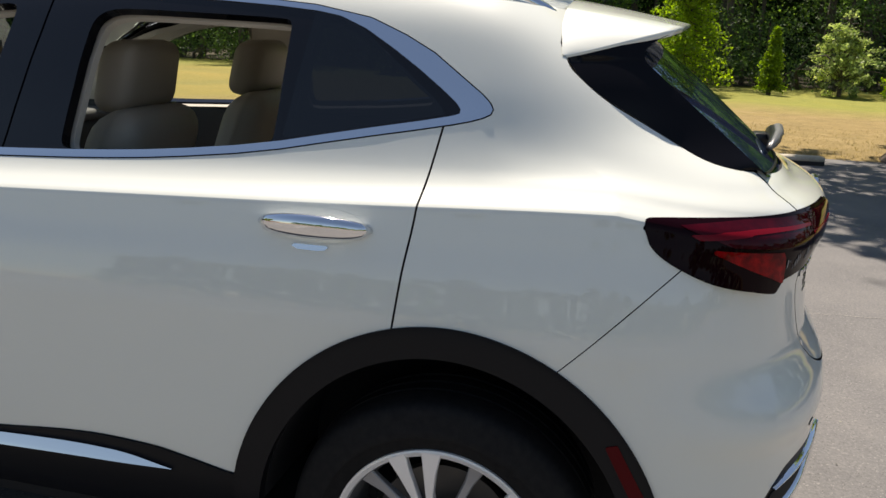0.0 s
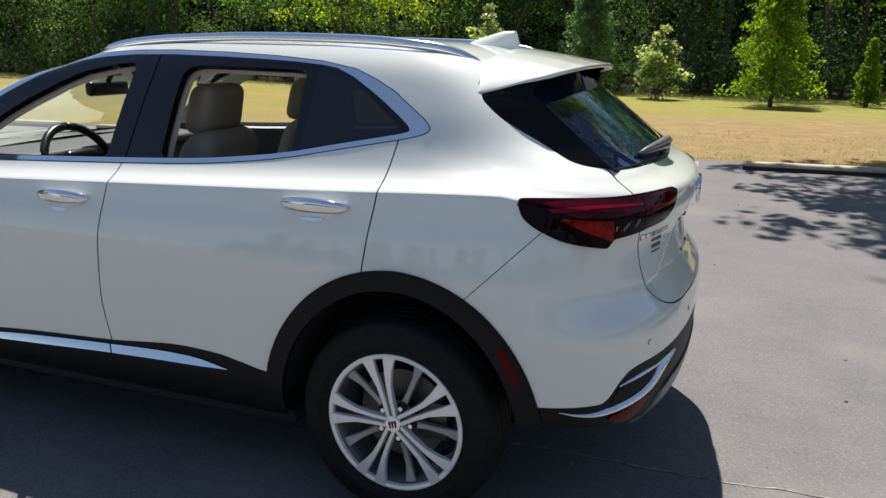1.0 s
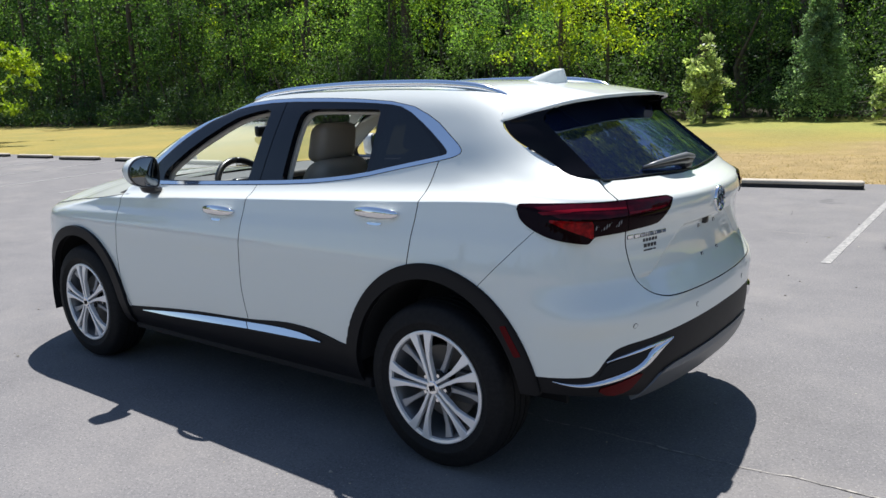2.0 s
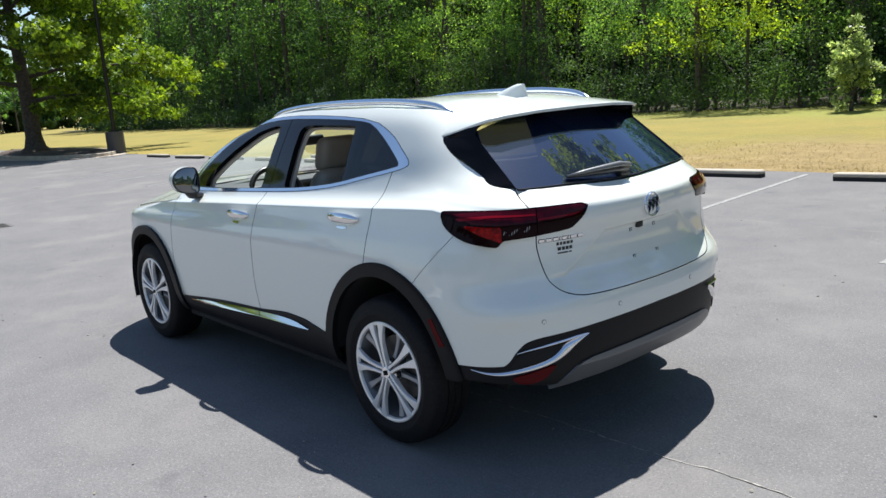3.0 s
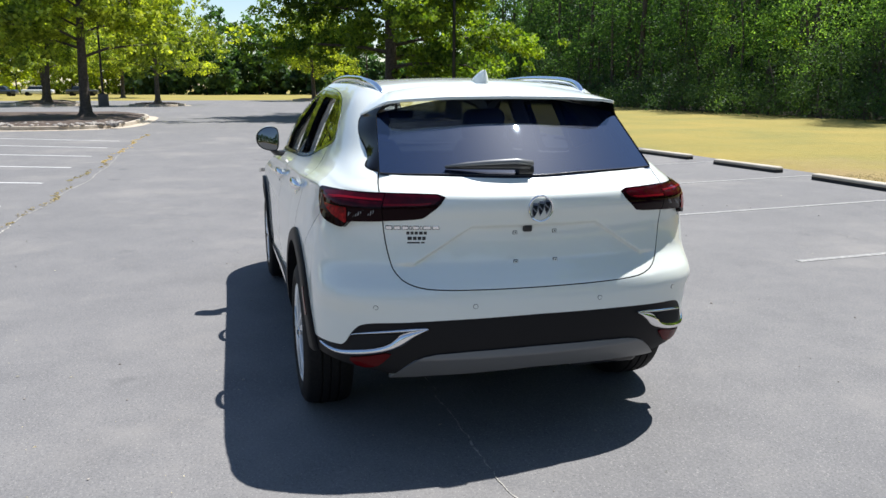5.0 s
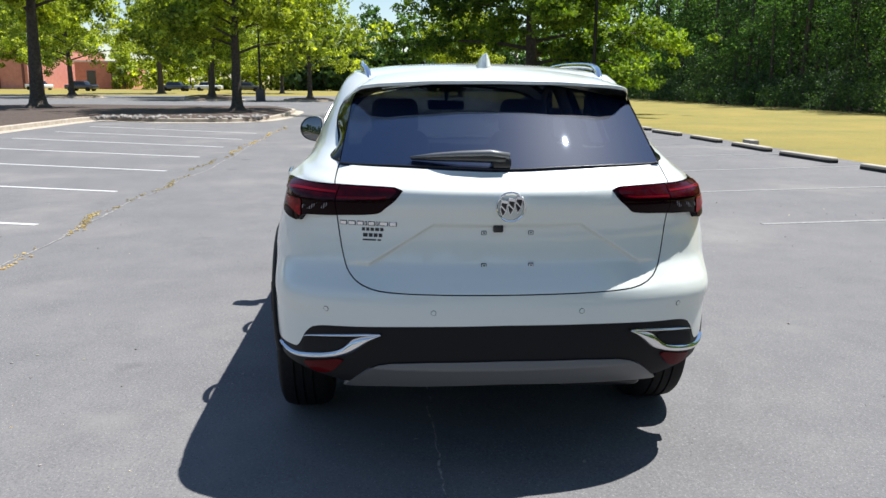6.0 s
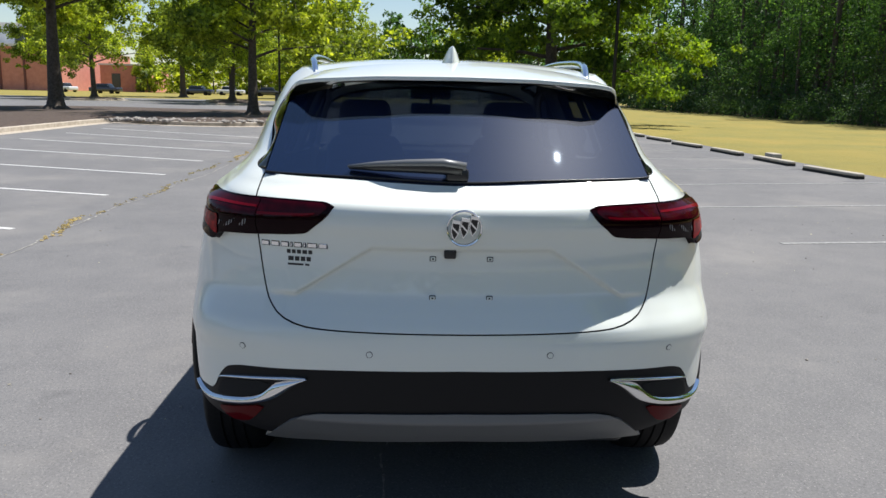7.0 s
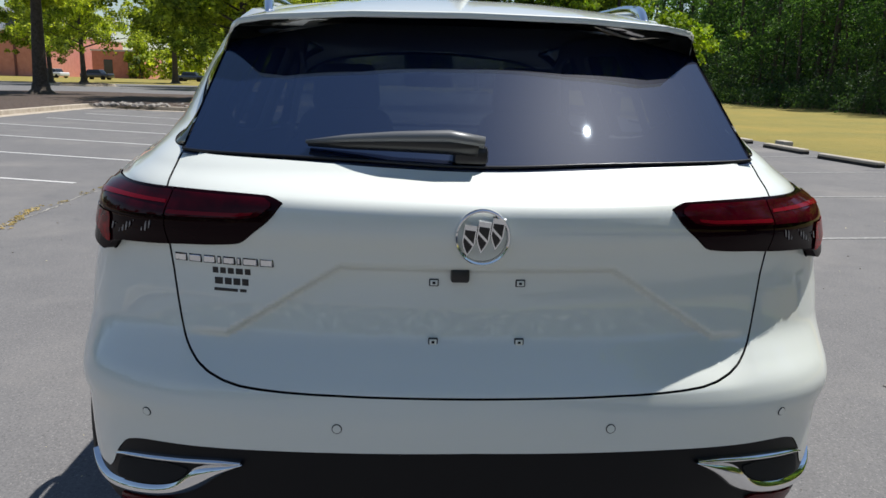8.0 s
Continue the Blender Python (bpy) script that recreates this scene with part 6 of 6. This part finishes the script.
# far tree line ahead, open pines with sky between
spots, tall = [], []
for k in range(60):
    spots.append((-150 + rng.normal() * 7, 64 - k * 1.5 + rng.normal()))
    tall.append(8 + 6.5 * rng.random())
woods(24, "far_pines", spots, tall, 9, 0.62, "distant line of tall thin pines", LEAF_WOOD, 1.0, 0.25)
spots = [(-142 + rng.normal() * 3, 66 - k * 1.7 + rng.normal()) for k in range(48)]
woods(25, "far_hedge", spots, [4.5 + 3.0 * rng.random() for _ in spots], 22, 0.85, "distant dark undergrowth below the pines", LEAF_DEEP, 2.0)
spots = [(-148 + rng.normal() * 3, -14 - k * 1.9 + rng.normal()) for k in range(18)]
woods(27, "far_bushes", spots, [5 + 6 * rng.random() for _ in spots], 22, 0.6, "distant bright green trees beside the brick buildings", LEAF_OAK, 1.8)
# unseen woods added to close the lot on the other sides and darken reflections
spots, tall = [], []
for k in range(60):
    a = math.radians(-125 + k * 3.1)
    spots.append((72 * math.cos(a) - 5, -8 + 72 * math.sin(a)))
    tall.append(9 + 7 * rng.random())
woods(26, "surrounding_wood", spots, tall, 10, 1.1, "unseen green wood added behind the camera for reflections", LEAF_WOOD, 1.6)
# litter on the floor of the wood, its dark tone also standing in for shade
FLOOR = mat("wood_floor_litter", rough=0.95)
base(FLOOR, ramp(FLOOR, noise_out(FLOOR, 6, 6, 0.7), [(0.3, (0.020, 0.018, 0.010)), (0.55, (0.050, 0.042, 0.022)), (0.8, (0.10, 0.078, 0.040))]))
gx = np.linspace(-105, 40, 291)
front = 27.75 + 0.22 * np.sin(gx * 1.1) + 0.15 * np.sin(gx * 2.9 + 1)
rows = [front + (45.0 - front) * t for t in np.linspace(0, 1, 12)]
litter_v = np.concatenate([np.stack([gx, y, ground_height(gx, y) + 0.03], -1) for y in rows])
i = (np.arange(11)[:, None] * 291 + np.arange(290)[None]).ravel()
tagged(new("wood_floor", mesh_of("wood_floor", litter_v, np.stack([i, i + 1, i + 292, i + 291], -1), FLOOR, True)), "dark leaf litter sheet that also gives the wood floor its shade", "ground", kind="structure")
# upright dark sheet behind the edge, painted as the wood's shade
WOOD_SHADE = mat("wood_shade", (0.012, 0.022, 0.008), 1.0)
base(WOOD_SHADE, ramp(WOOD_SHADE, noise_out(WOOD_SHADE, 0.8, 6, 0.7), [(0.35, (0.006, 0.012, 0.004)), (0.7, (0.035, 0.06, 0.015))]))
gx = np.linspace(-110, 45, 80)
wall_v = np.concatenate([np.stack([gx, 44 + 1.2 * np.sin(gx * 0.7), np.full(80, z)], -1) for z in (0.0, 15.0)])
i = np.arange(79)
tagged(new("wood_backdrop", mesh_of("wood_backdrop", wall_v, np.stack([i, i + 1, i + 81, i + 80], -1), WOOD_SHADE, True)), "dark sheet painted as the shaded depth behind the trees", "forest", kind="structure")

# ---------------------------------------------------------------- islands, poles, buildings, small things on the ground
MULCH = mat("dark_mulch", rough=0.95)
_m = noise_out(MULCH, 9, 6, 0.75)
base(MULCH, ramp(MULCH, _m, [(0.3, (0.028, 0.020, 0.016)), (0.55, (0.085, 0.060, 0.046)), (0.8, (0.20, 0.15, 0.115))]))
bump(MULCH, _m, 1.0, 0.05)
KERB = mat("kerb_concrete", rough=0.85)
_k = noise_out(KERB, 4, 6, 0.7)
base(KERB, ramp(KERB, _k, [(0.3, (0.30, 0.25, 0.19)), (0.7, (0.50, 0.44, 0.36))]))
IRON = mat("cast_iron", (0.05, 0.045, 0.04), 0.7, 0.5)
STONE = mat("grey_stone", rough=0.9)
base(STONE, ramp(STONE, noise_out(STONE, 8, 5), [(0.3, (0.10, 0.09, 0.08)), (0.7, (0.34, 0.31, 0.28))]))


def island(name, outline, rise, label, kerb=0.15):
    """A raised bed with a kerb round it."""
    loop = smooth_loop(outline, 2)
    n = len(loop)
    c = loop.mean(0)
    rings, zs = [loop], [0.0]
    verts, faces = [], []
    prof = [(-0.45, 0.004), (-0.01, 0.010), (0.0, kerb - 0.02), (0.02, kerb), (0.16, kerb), (0.17, kerb - 0.03)]
    d = np.roll(loop, -1, 0) - np.roll(loop, 1, 0)
    nrm = np.stack([-d[:, 1], d[:, 0]], -1)
    nrm /= np.linalg.norm(nrm, axis=1)[:, None]
    after = np.roll(loop, -1, 0)
    if (loop[:, 0] * after[:, 1] - after[:, 0] * loop[:, 1]).sum() < 0:
        nrm = -nrm
    for off, z in prof:
        p = loop + nrm * off
        verts += [(a, b, z) for a, b in p]
    for k in range(len(prof) - 1):
        for j in range(n):
            faces.append((k * n + j, k * n + (j + 1) % n, (k + 1) * n + (j + 1) % n, (k + 1) * n + j))
    bed = tagged(new(name, mesh_of(name, verts, faces, KERB)), label, "planting island", "planting islands", kind="structure")
    rng = np.random.default_rng(n)
    bm = bmesh.new()
    rings = []
    for off, up in ((0.165, 0.0), (0.5, 0.6), (0.9, 1.0)):
        zz = kerb - 0.03 + rise * up + (rng.random(n) - 0.5) * 0.05 * (off > 0.2)
        rings.append([bm.verts.new((a, b, z)) for (a, b), z in zip(loop + nrm * off, zz)])
    for p, q in zip(rings, rings[1:]):
        for j in range(n):
            bm.faces.new((p[j], p[(j + 1) % n], q[(j + 1) % n], q[j]))
    bmesh.ops.triangulate(bm, faces=[bm.faces.new(rings[-1])])
    part("mulch", bm, MULCH, bed, "dark brown bark mulch")
    return bed


island("median_island", [(14, -11.9), (-6, -11.9), (-18, -11.85), (-25, -11.8), (-28.3, -11.75), (-28.9, -11.3), (-28.2, -10.2), (-27.2, -8.2), (-27.4, -6.4), (-28.3, -5.2), (-30.5, -4.7), (-34, -4.6), (-41, -4.8), (-43, -8), (-43.5, -21), (-38, -22.5), (-20, -16), (14, -15.5)], 0.12, "long kerbed island with dark bark mulch under oaks")
for cx, cy, rx, ry in ((-38.6, 8.2, 7.5, 2.0), (-64, -6.1, 3.0, 2.2), (-84, 8.0, 3.5, 1.8), (-77, -16.7, 4.0, 2.5), (-73, -28.5, 4.0, 2.5), (-66, -14.4, 4.0, 2.3)):
    island("tree_island", [(cx + rx * math.cos(a), cy + ry * math.sin(a)) for a in np.linspace(0, 2 * math.pi, 12, endpoint=False)], 0.12, "small kerbed island with dark bark mulch")

# stones along the island's end
rng = np.random.default_rng(5)
verts, faces = [], []
for k in range(120):
    t = rng.random()
    x, y = -27.4 - 1.6 * rng.random() - 3.5 * max(t - 0.8, 0), -11.0 + 6.0 * t
    r = 0.05 + 0.13 * rng.random()
    bm = bmesh.new()
    bmesh.ops.create_icosphere(bm, subdivisions=1, radius=r)
    s0 = len(verts)
    for v in bm.verts:
        w = 0.75 + 0.5 * rng.random()
        verts.append((x + v.co.x * w * 1.3, y + v.co.y * w, 0.16 + v.co.z * w * 0.6))
    faces += [tuple(s0 + v.index for v in f.verts) for f in bm.faces]
    bm.free()
tagged(new("edging_stones", mesh_of("edging_stones", verts, faces, STONE)), "loose grey stones edging the mulch island", "stones", kind="stuff")

# lamp posts on concrete drums
POLE = mat("dark_bronze_pole", (0.03, 0.026, 0.022), 0.45, 0.6)
for x, y in ((-62.0, -9.85), (-32.85, 9.42)):
    e = new("lamp_post")
    e.matrix_world = pose(x, y, 0)
    bm = bmesh.new()
    bmesh.ops.create_cone(bm, segments=28, radius1=0.38, radius2=0.38, depth=1.0, cap_ends=True)
    bmesh.ops.translate(bm, vec=(0, 0, 0.45), verts=bm.verts)
    bmesh.ops.bevel(bm, geom=[q for q in bm.edges if len(q.link_faces) == 2 and abs(q.verts[0].co.z - q.verts[1].co.z) < 0.01], offset=0.025, segments=2, affect="EDGES")
    part("concrete_base", bm, mat("dark_concrete", (0.09, 0.085, 0.08), 0.85), e, "dark grey concrete drum")
    verts, faces = [], []
    tube(verts, faces, [np.array([0, 0, z]) for z in (0.9, 4.0, 9.0)], [0.09, 0.08, 0.06], 10)
    part("pole", mesh_of("pole", verts, faces, POLE, True), None, e)
    part("base_plate", box_bm(-0.17, 0.17, -0.17, 0.17, 0.94, 1.0, 0.01, 1), POLE, e)
    part("lamp_head", box_bm(-0.5, 0.5, -0.18, 0.18, 8.95, 9.1, 0.03), POLE, e)
    tagged(e, "dark metal lamp post on a concrete drum", "lamp post")

# storm drain
e = new("storm_drain")
e.matrix_world = pose(-11.6, -0.25, 0, 0, 0, -3)
part("drain_frame", box_bm(-0.30, 0.30, -0.36, 0.36, -0.01, 0.006, 0.002, 1), mat("rusty_frame", (0.10, 0.095, 0.09), 0.8), e)
for k in range(3):
    y = -0.33 + 0.225 * k
    g = part("grate", box_bm(-0.26, 0.26, y, y + 0.19, 0.0, 0.011, 0.002, 1), IRON, e, "dark iron grate")
    for q in range(4):
        part("slot", box_bm(-0.23, 0.23, y + 0.018 + 0.043 * q, y + 0.038 + 0.043 * q, 0.008, 0.0125), DARK, g)
tagged(e, "dark iron storm drain with three grates in the asphalt", "storm drain")

# loose block behind the stops
tagged(part("concrete_block", box_bm(-16.45, -15.98, 9.02, 9.26, 0.0, 0.15, 0.03), CONCRETE, None), "broken grey concrete block lying on the grass edge", "concrete block")

# weeds in the joint along the aisle
WEED = leaf_material("dry_weeds", (0.36, 0.27, 0.12), (0.66, 0.52, 0.27), (1.0, 0.95, 0.8))
rng = np.random.default_rng(31)
spots = []
for k in range(900):
    x = 3.0 - 27.0 * rng.random()
    y = -3.66 + 0.06 * math.sin(x * 1.3) + 0.05 * math.sin(x * 3.7) + rng.normal() * 0.025
    if math.sin(x * 2.1) + 0.8 * math.sin(x * 5.3 + 1) + rng.normal() * 0.9 > -0.2:
        spots.append((x, y, 0.008))
quads = leaf_cloud(rng, np.array(spots), np.full(len(spots), 0.03), 5, 0.035)
quads[:, :, 2] = np.abs(quads[:, :, 2]) * 0.5 + 0.004
tagged(new("joint_weeds", quads_mesh("joint_weeds", quads, WEED)), "dry yellow weeds growing in a long asphalt joint", "weeds", kind="stuff")
CRACK = mat("crack_filler", rough=0.9)
base(CRACK, ramp(CRACK, noise_out(CRACK, 30, 5), [(0.35, (0.12, 0.115, 0.11)), (0.6, (0.36, 0.34, 0.30))]))


def crack(x0, x1, y, wob, w, seed):
    rng = np.random.default_rng(seed)
    xs_ = np.arange(x0, x1, 0.04)
    walk_y = y + np.cumsum(rng.normal(size=len(xs_))) * wob
    walk_y -= np.linspace(0, walk_y[-1] - y, len(xs_))
    ww = w * (0.3 + rng.random(len(xs_)))
    v = np.concatenate([np.stack([xs_, walk_y - ww, np.full(len(xs_), 0.004)], -1), np.stack([xs_, walk_y + ww, np.full(len(xs_), 0.004)], -1)])
    n = len(xs_)
    i = np.arange(n - 1)
    me = mesh_of("asphalt_crack", v, np.stack([i, i + 1, i + 1 + n, i + n], -1), CRACK)
    tagged(new("asphalt_crack", me), "thin pale crack running through the asphalt", "crack", "asphalt cracks", kind="structure")


crack(-1.0, 6.0, -0.25, 0.006, 0.0045, 2)
crack(-25.0, 3.2, -3.66, 0.006, 0.010, 4)
crack(-3.2, 1.4, 5.2, 0.010, 0.0022, 9)
crack(-9.0, -3.5, 2.4, 0.010, 0.0022, 12)
crack(1.2, 5.0, 2.3, 0.012, 0.0020, 15)

# specks, petals and grit on the asphalt; fallen leaves along the grass edge
GRIT = leaf_material("pale_grit", (0.25, 0.23, 0.20), (0.62, 0.58, 0.50), (0.6, 0.6, 0.6))
rng = np.random.default_rng(77)
n = 2600
c = np.stack([-9 + 15 * rng.random(n), -5.5 + 13.5 * rng.random(n), np.full(n, 0.006)], -1)
quads = leaf_cloud(rng, c, np.full(n, 0.001), 1, 0.010)
big = rng.random(n) > 0.965
quads[big] = (quads[big] - c[big][:, None]) * 2.6 + c[big][:, None]
quads[:, :, 2] = 0.004 + np.abs(quads[:, :, 2] - 0.006) * 0.5
tagged(new("grit", quads_mesh("grit", quads, GRIT)), "pale grit and petals scattered on the asphalt", "grit", kind="stuff")
# loose pebbles
pebbles = np.random.default_rng(404)
verts, faces = [], []
ball = bmesh.new()
bmesh.ops.create_icosphere(ball, subdivisions=1, radius=1.0)
ball_v = np.array([tuple(v.co) for v in ball.verts])
ball_f = [tuple(v.index for v in f.verts) for f in ball.faces]
ball.free()
for k in range(420):
    x, y, r = -8 + 13 * pebbles.random(), -5.0 + 12.5 * pebbles.random(), 0.003 + 0.006 * pebbles.random()**2
    v = ball_v * (0.75 + 0.5 * pebbles.random((len(ball_v), 1))) * [r * 1.3, r, r * 0.7] + [x, y, r * 0.4]
    faces += [tuple(len(verts) + a for a in f) for f in ball_f]
    verts += [tuple(a) for a in v]
tagged(new("pebbles", mesh_of("pebbles", verts, faces, STONE)), "small grey pebbles lying loose on the asphalt", "pebbles", kind="stuff")
LITTER = leaf_material("fallen_leaves", (0.20, 0.12, 0.06), (0.42, 0.29, 0.16), (0.8, 0.7, 0.6))
n = 900
c = np.stack([-26 + 34 * rng.random(n), 9.15 + np.abs(rng.normal(size=n)) * 0.7 - 0.7 * (rng.random(n) > 0.75), np.full(n, 0.03)], -1)
quads = leaf_cloud(rng, c, np.full(n, 0.01), 1, 0.045)
quads[:, :, 2] = np.where(c[:, None, 1] > GRASS_EDGE, 0.055, 0.008) + np.abs(quads[:, :, 2] - 0.03) * 0.15
tagged(new("leaf_litter", quads_mesh("leaf_litter", quads, LITTER)), "brown fallen leaves along the grass edge", "leaves", kind="stuff")
BLADE = leaf_material("grass_blades", (0.20, 0.15, 0.05), (0.40, 0.31, 0.13), (1.0, 1.0, 0.7))
n = 9000
c = np.stack([-8 + 20 * rng.random(n), GRASS_EDGE + 0.02 + 4.5 * rng.random(n)**1.6, np.full(n, 0.05)], -1)
a = rng.random(n) * 6.283
h = 0.015 + 0.025 * rng.random(n)
dx = np.stack([np.cos(a), np.sin(a), 0 * a], -1) * 0.005
lean = np.stack([np.cos(a * 3) * 0.03, np.sin(a * 3) * 0.03, h], -1)
c[:, 2] = ground_height(c[:, 0], c[:, 1]) - 0.005
quads = np.stack([c - dx, c + dx, c + dx * 0.3 + lean, c - dx * 0.3 + lean], 1)
tagged(new("grass_blades", quads_mesh("grass_blades", quads, BLADE)), "short dry grass blades along the edge of the lot", "grass", kind="stuff")

# ---- far buildings
BRICK = mat("red_brick", rough=0.85)
base(BRICK, ramp(BRICK, noise_out(BRICK, 1.2, 6, 0.7), [(0.3, (0.50, 0.195, 0.14)), (0.7, (0.63, 0.28, 0.21))]))
PANEL = mat("pale_metal_cladding", rough=0.5)
base(PANEL, ramp(PANEL, noise_out(PANEL, 0.6, 4), [(0.3, (0.45, 0.47, 0.50)), (0.7, (0.62, 0.63, 0.65))]))
DARK_PANE = mat("dark_window", (0.02, 0.025, 0.03), 0.08)
WHITE_TRIM = mat("white_coping", (0.6, 0.58, 0.55), 0.6)
hall = new("brick_hall")
hall.matrix_world = pose(-140, -60, 0)
part("wall", box_bm(-40, 0, -60, 0, 0, 7.4), BRICK, hall, "red brick wall", smooth=False)
part("coping", box_bm(-40.2, 0.2, -60.2, 0.2, 7.4, 7.9, 0.03, 1), WHITE_TRIM, hall, "white coping", smooth=False)
for k in range(10):
    part("pilaster", box_bm(0.0, 0.18, -0.9 - 4.1 * k, -0.55 - 4.1 * k, 0, 7.3), mat("dark_joint", (0.16, 0.06, 0.05), 0.8) if k == 0 else bpy.data.materials["dark_joint"], hall, smooth=False)
part("roof", box_bm(-39.8, -0.2, -59.8, -0.2, 7.3, 7.5), PANEL, hall, smooth=False)
part("door", box_bm(-0.05, 0.06, -57.5, -56.3, 0, 2.2), DARK_PANE, hall, smooth=False)
tagged(hall, "long red brick hall with white coping far across the lot", "building")
tower = new("pale_building")
tower.matrix_world = pose(-150, -61, 0)
part("wall", box_bm(-30, 0, -50, 0, 0, 11.6), PANEL, tower, "pale metal wall", smooth=False)
part("roof", box_bm(-30.3, 0.3, -50.3, 0.3, 11.6, 12.0), WHITE_TRIM, tower, smooth=False)
for k in range(5):
    w = part("window", box_bm(-0.02, 0.08, -9.6 - 9 * k, -6.2 - 9 * k, 8.1, 11.2, 0.02, 1), DARK_PANE, tower, "dark window", smooth=False)
    part("frame", box_bm(0.07, 0.12, -8.0 - 9 * k, -7.85 - 9 * k, 8.1, 11.2), WHITE_TRIM, w, smooth=False)
tagged(tower, "pale grey clad building rising behind the brick hall", "building")
annex = new("brick_annex")
annex.matrix_world = pose(-152, -47, 0)
part("wall", box_bm(-12, 0, -9.5, 0, 0, 4.9), BRICK, annex, "red brick wall", smooth=False)
part("roof", box_bm(-12.2, 0.2, -9.7, 0.2, 4.9, 5.2), WHITE_TRIM, annex, smooth=False)
for y in (-6.6, -2.2):
    part("door", box_bm(-0.05, 0.06, y - 0.8, y + 0.8, 0, 3.4, 0.01, 1), DARK_PANE, annex, "dark entrance", smooth=False)
tagged(annex, "small red brick annex with dark entrances", "building")


def far_car(x, y, turn, colour, label):
    """A small parked car far across the lot."""
    e = new("parked_car")
    e.matrix_world = pose(x, y, 0, 0, 0, turn)
    paint = mat("far_car_paint", colour, 0.3, Coat_Weight=0.8)
    body = box_bm(-2.2, 2.2, -0.9, 0.9, 0.35, 0.95, 0.14, 3)
    part("body", body, paint, e)
    bm = box_bm(-1.5, 1.1, -0.8, 0.8, 0.9, 1.48, 0.16, 3)
    for v in bm.verts:
        t = (v.co.z - 0.9) / 0.58
        v.co.x = -0.2 + (v.co.x + 0.2) * (1 - 0.28 * t)
        v.co.y *= 1 - 0.16 * t
    cab = part("cabin", bm, DARK_PANE, e, "dark glass cabin")
    part("roof", box_bm(-1.0, 0.6, -0.62, 0.62, 1.44, 1.50, 0.03), paint, cab)
    for wx in (-1.35, 1.35):
        for wy in (-0.82, 0.82):
            bm = bmesh.new()
            bmesh.ops.create_cone(bm, segments=18, radius1=0.33, radius2=0.33, depth=0.2, cap_ends=True)
            w = part("wheel", bm, RUBBER, e)
            w.matrix_basis = pose(wx, wy, 0.33, 90, 0, 0)
    tagged(e, label, "car", "cars parked far off")


for x, y, turn, col, lab in ((-118, -43.5, 80, (0.02, 0.02, 0.03), "black car parked by the brick hall"), (-128, -53.5, 60, (0.7, 0.7, 0.7), "white car parked by the brick hall"),
                             (-124, -31.5, 85, (0.03, 0.04, 0.07), "dark blue car parked across the lot"), (-130, -27.8, 90, (0.75, 0.75, 0.75), "white van parked across the lot"), (-126, -21.0, 90, (0.06, 0.06, 0.06), "dark grey car parked across the lot")):
    far_car(x, y, turn, col, lab)
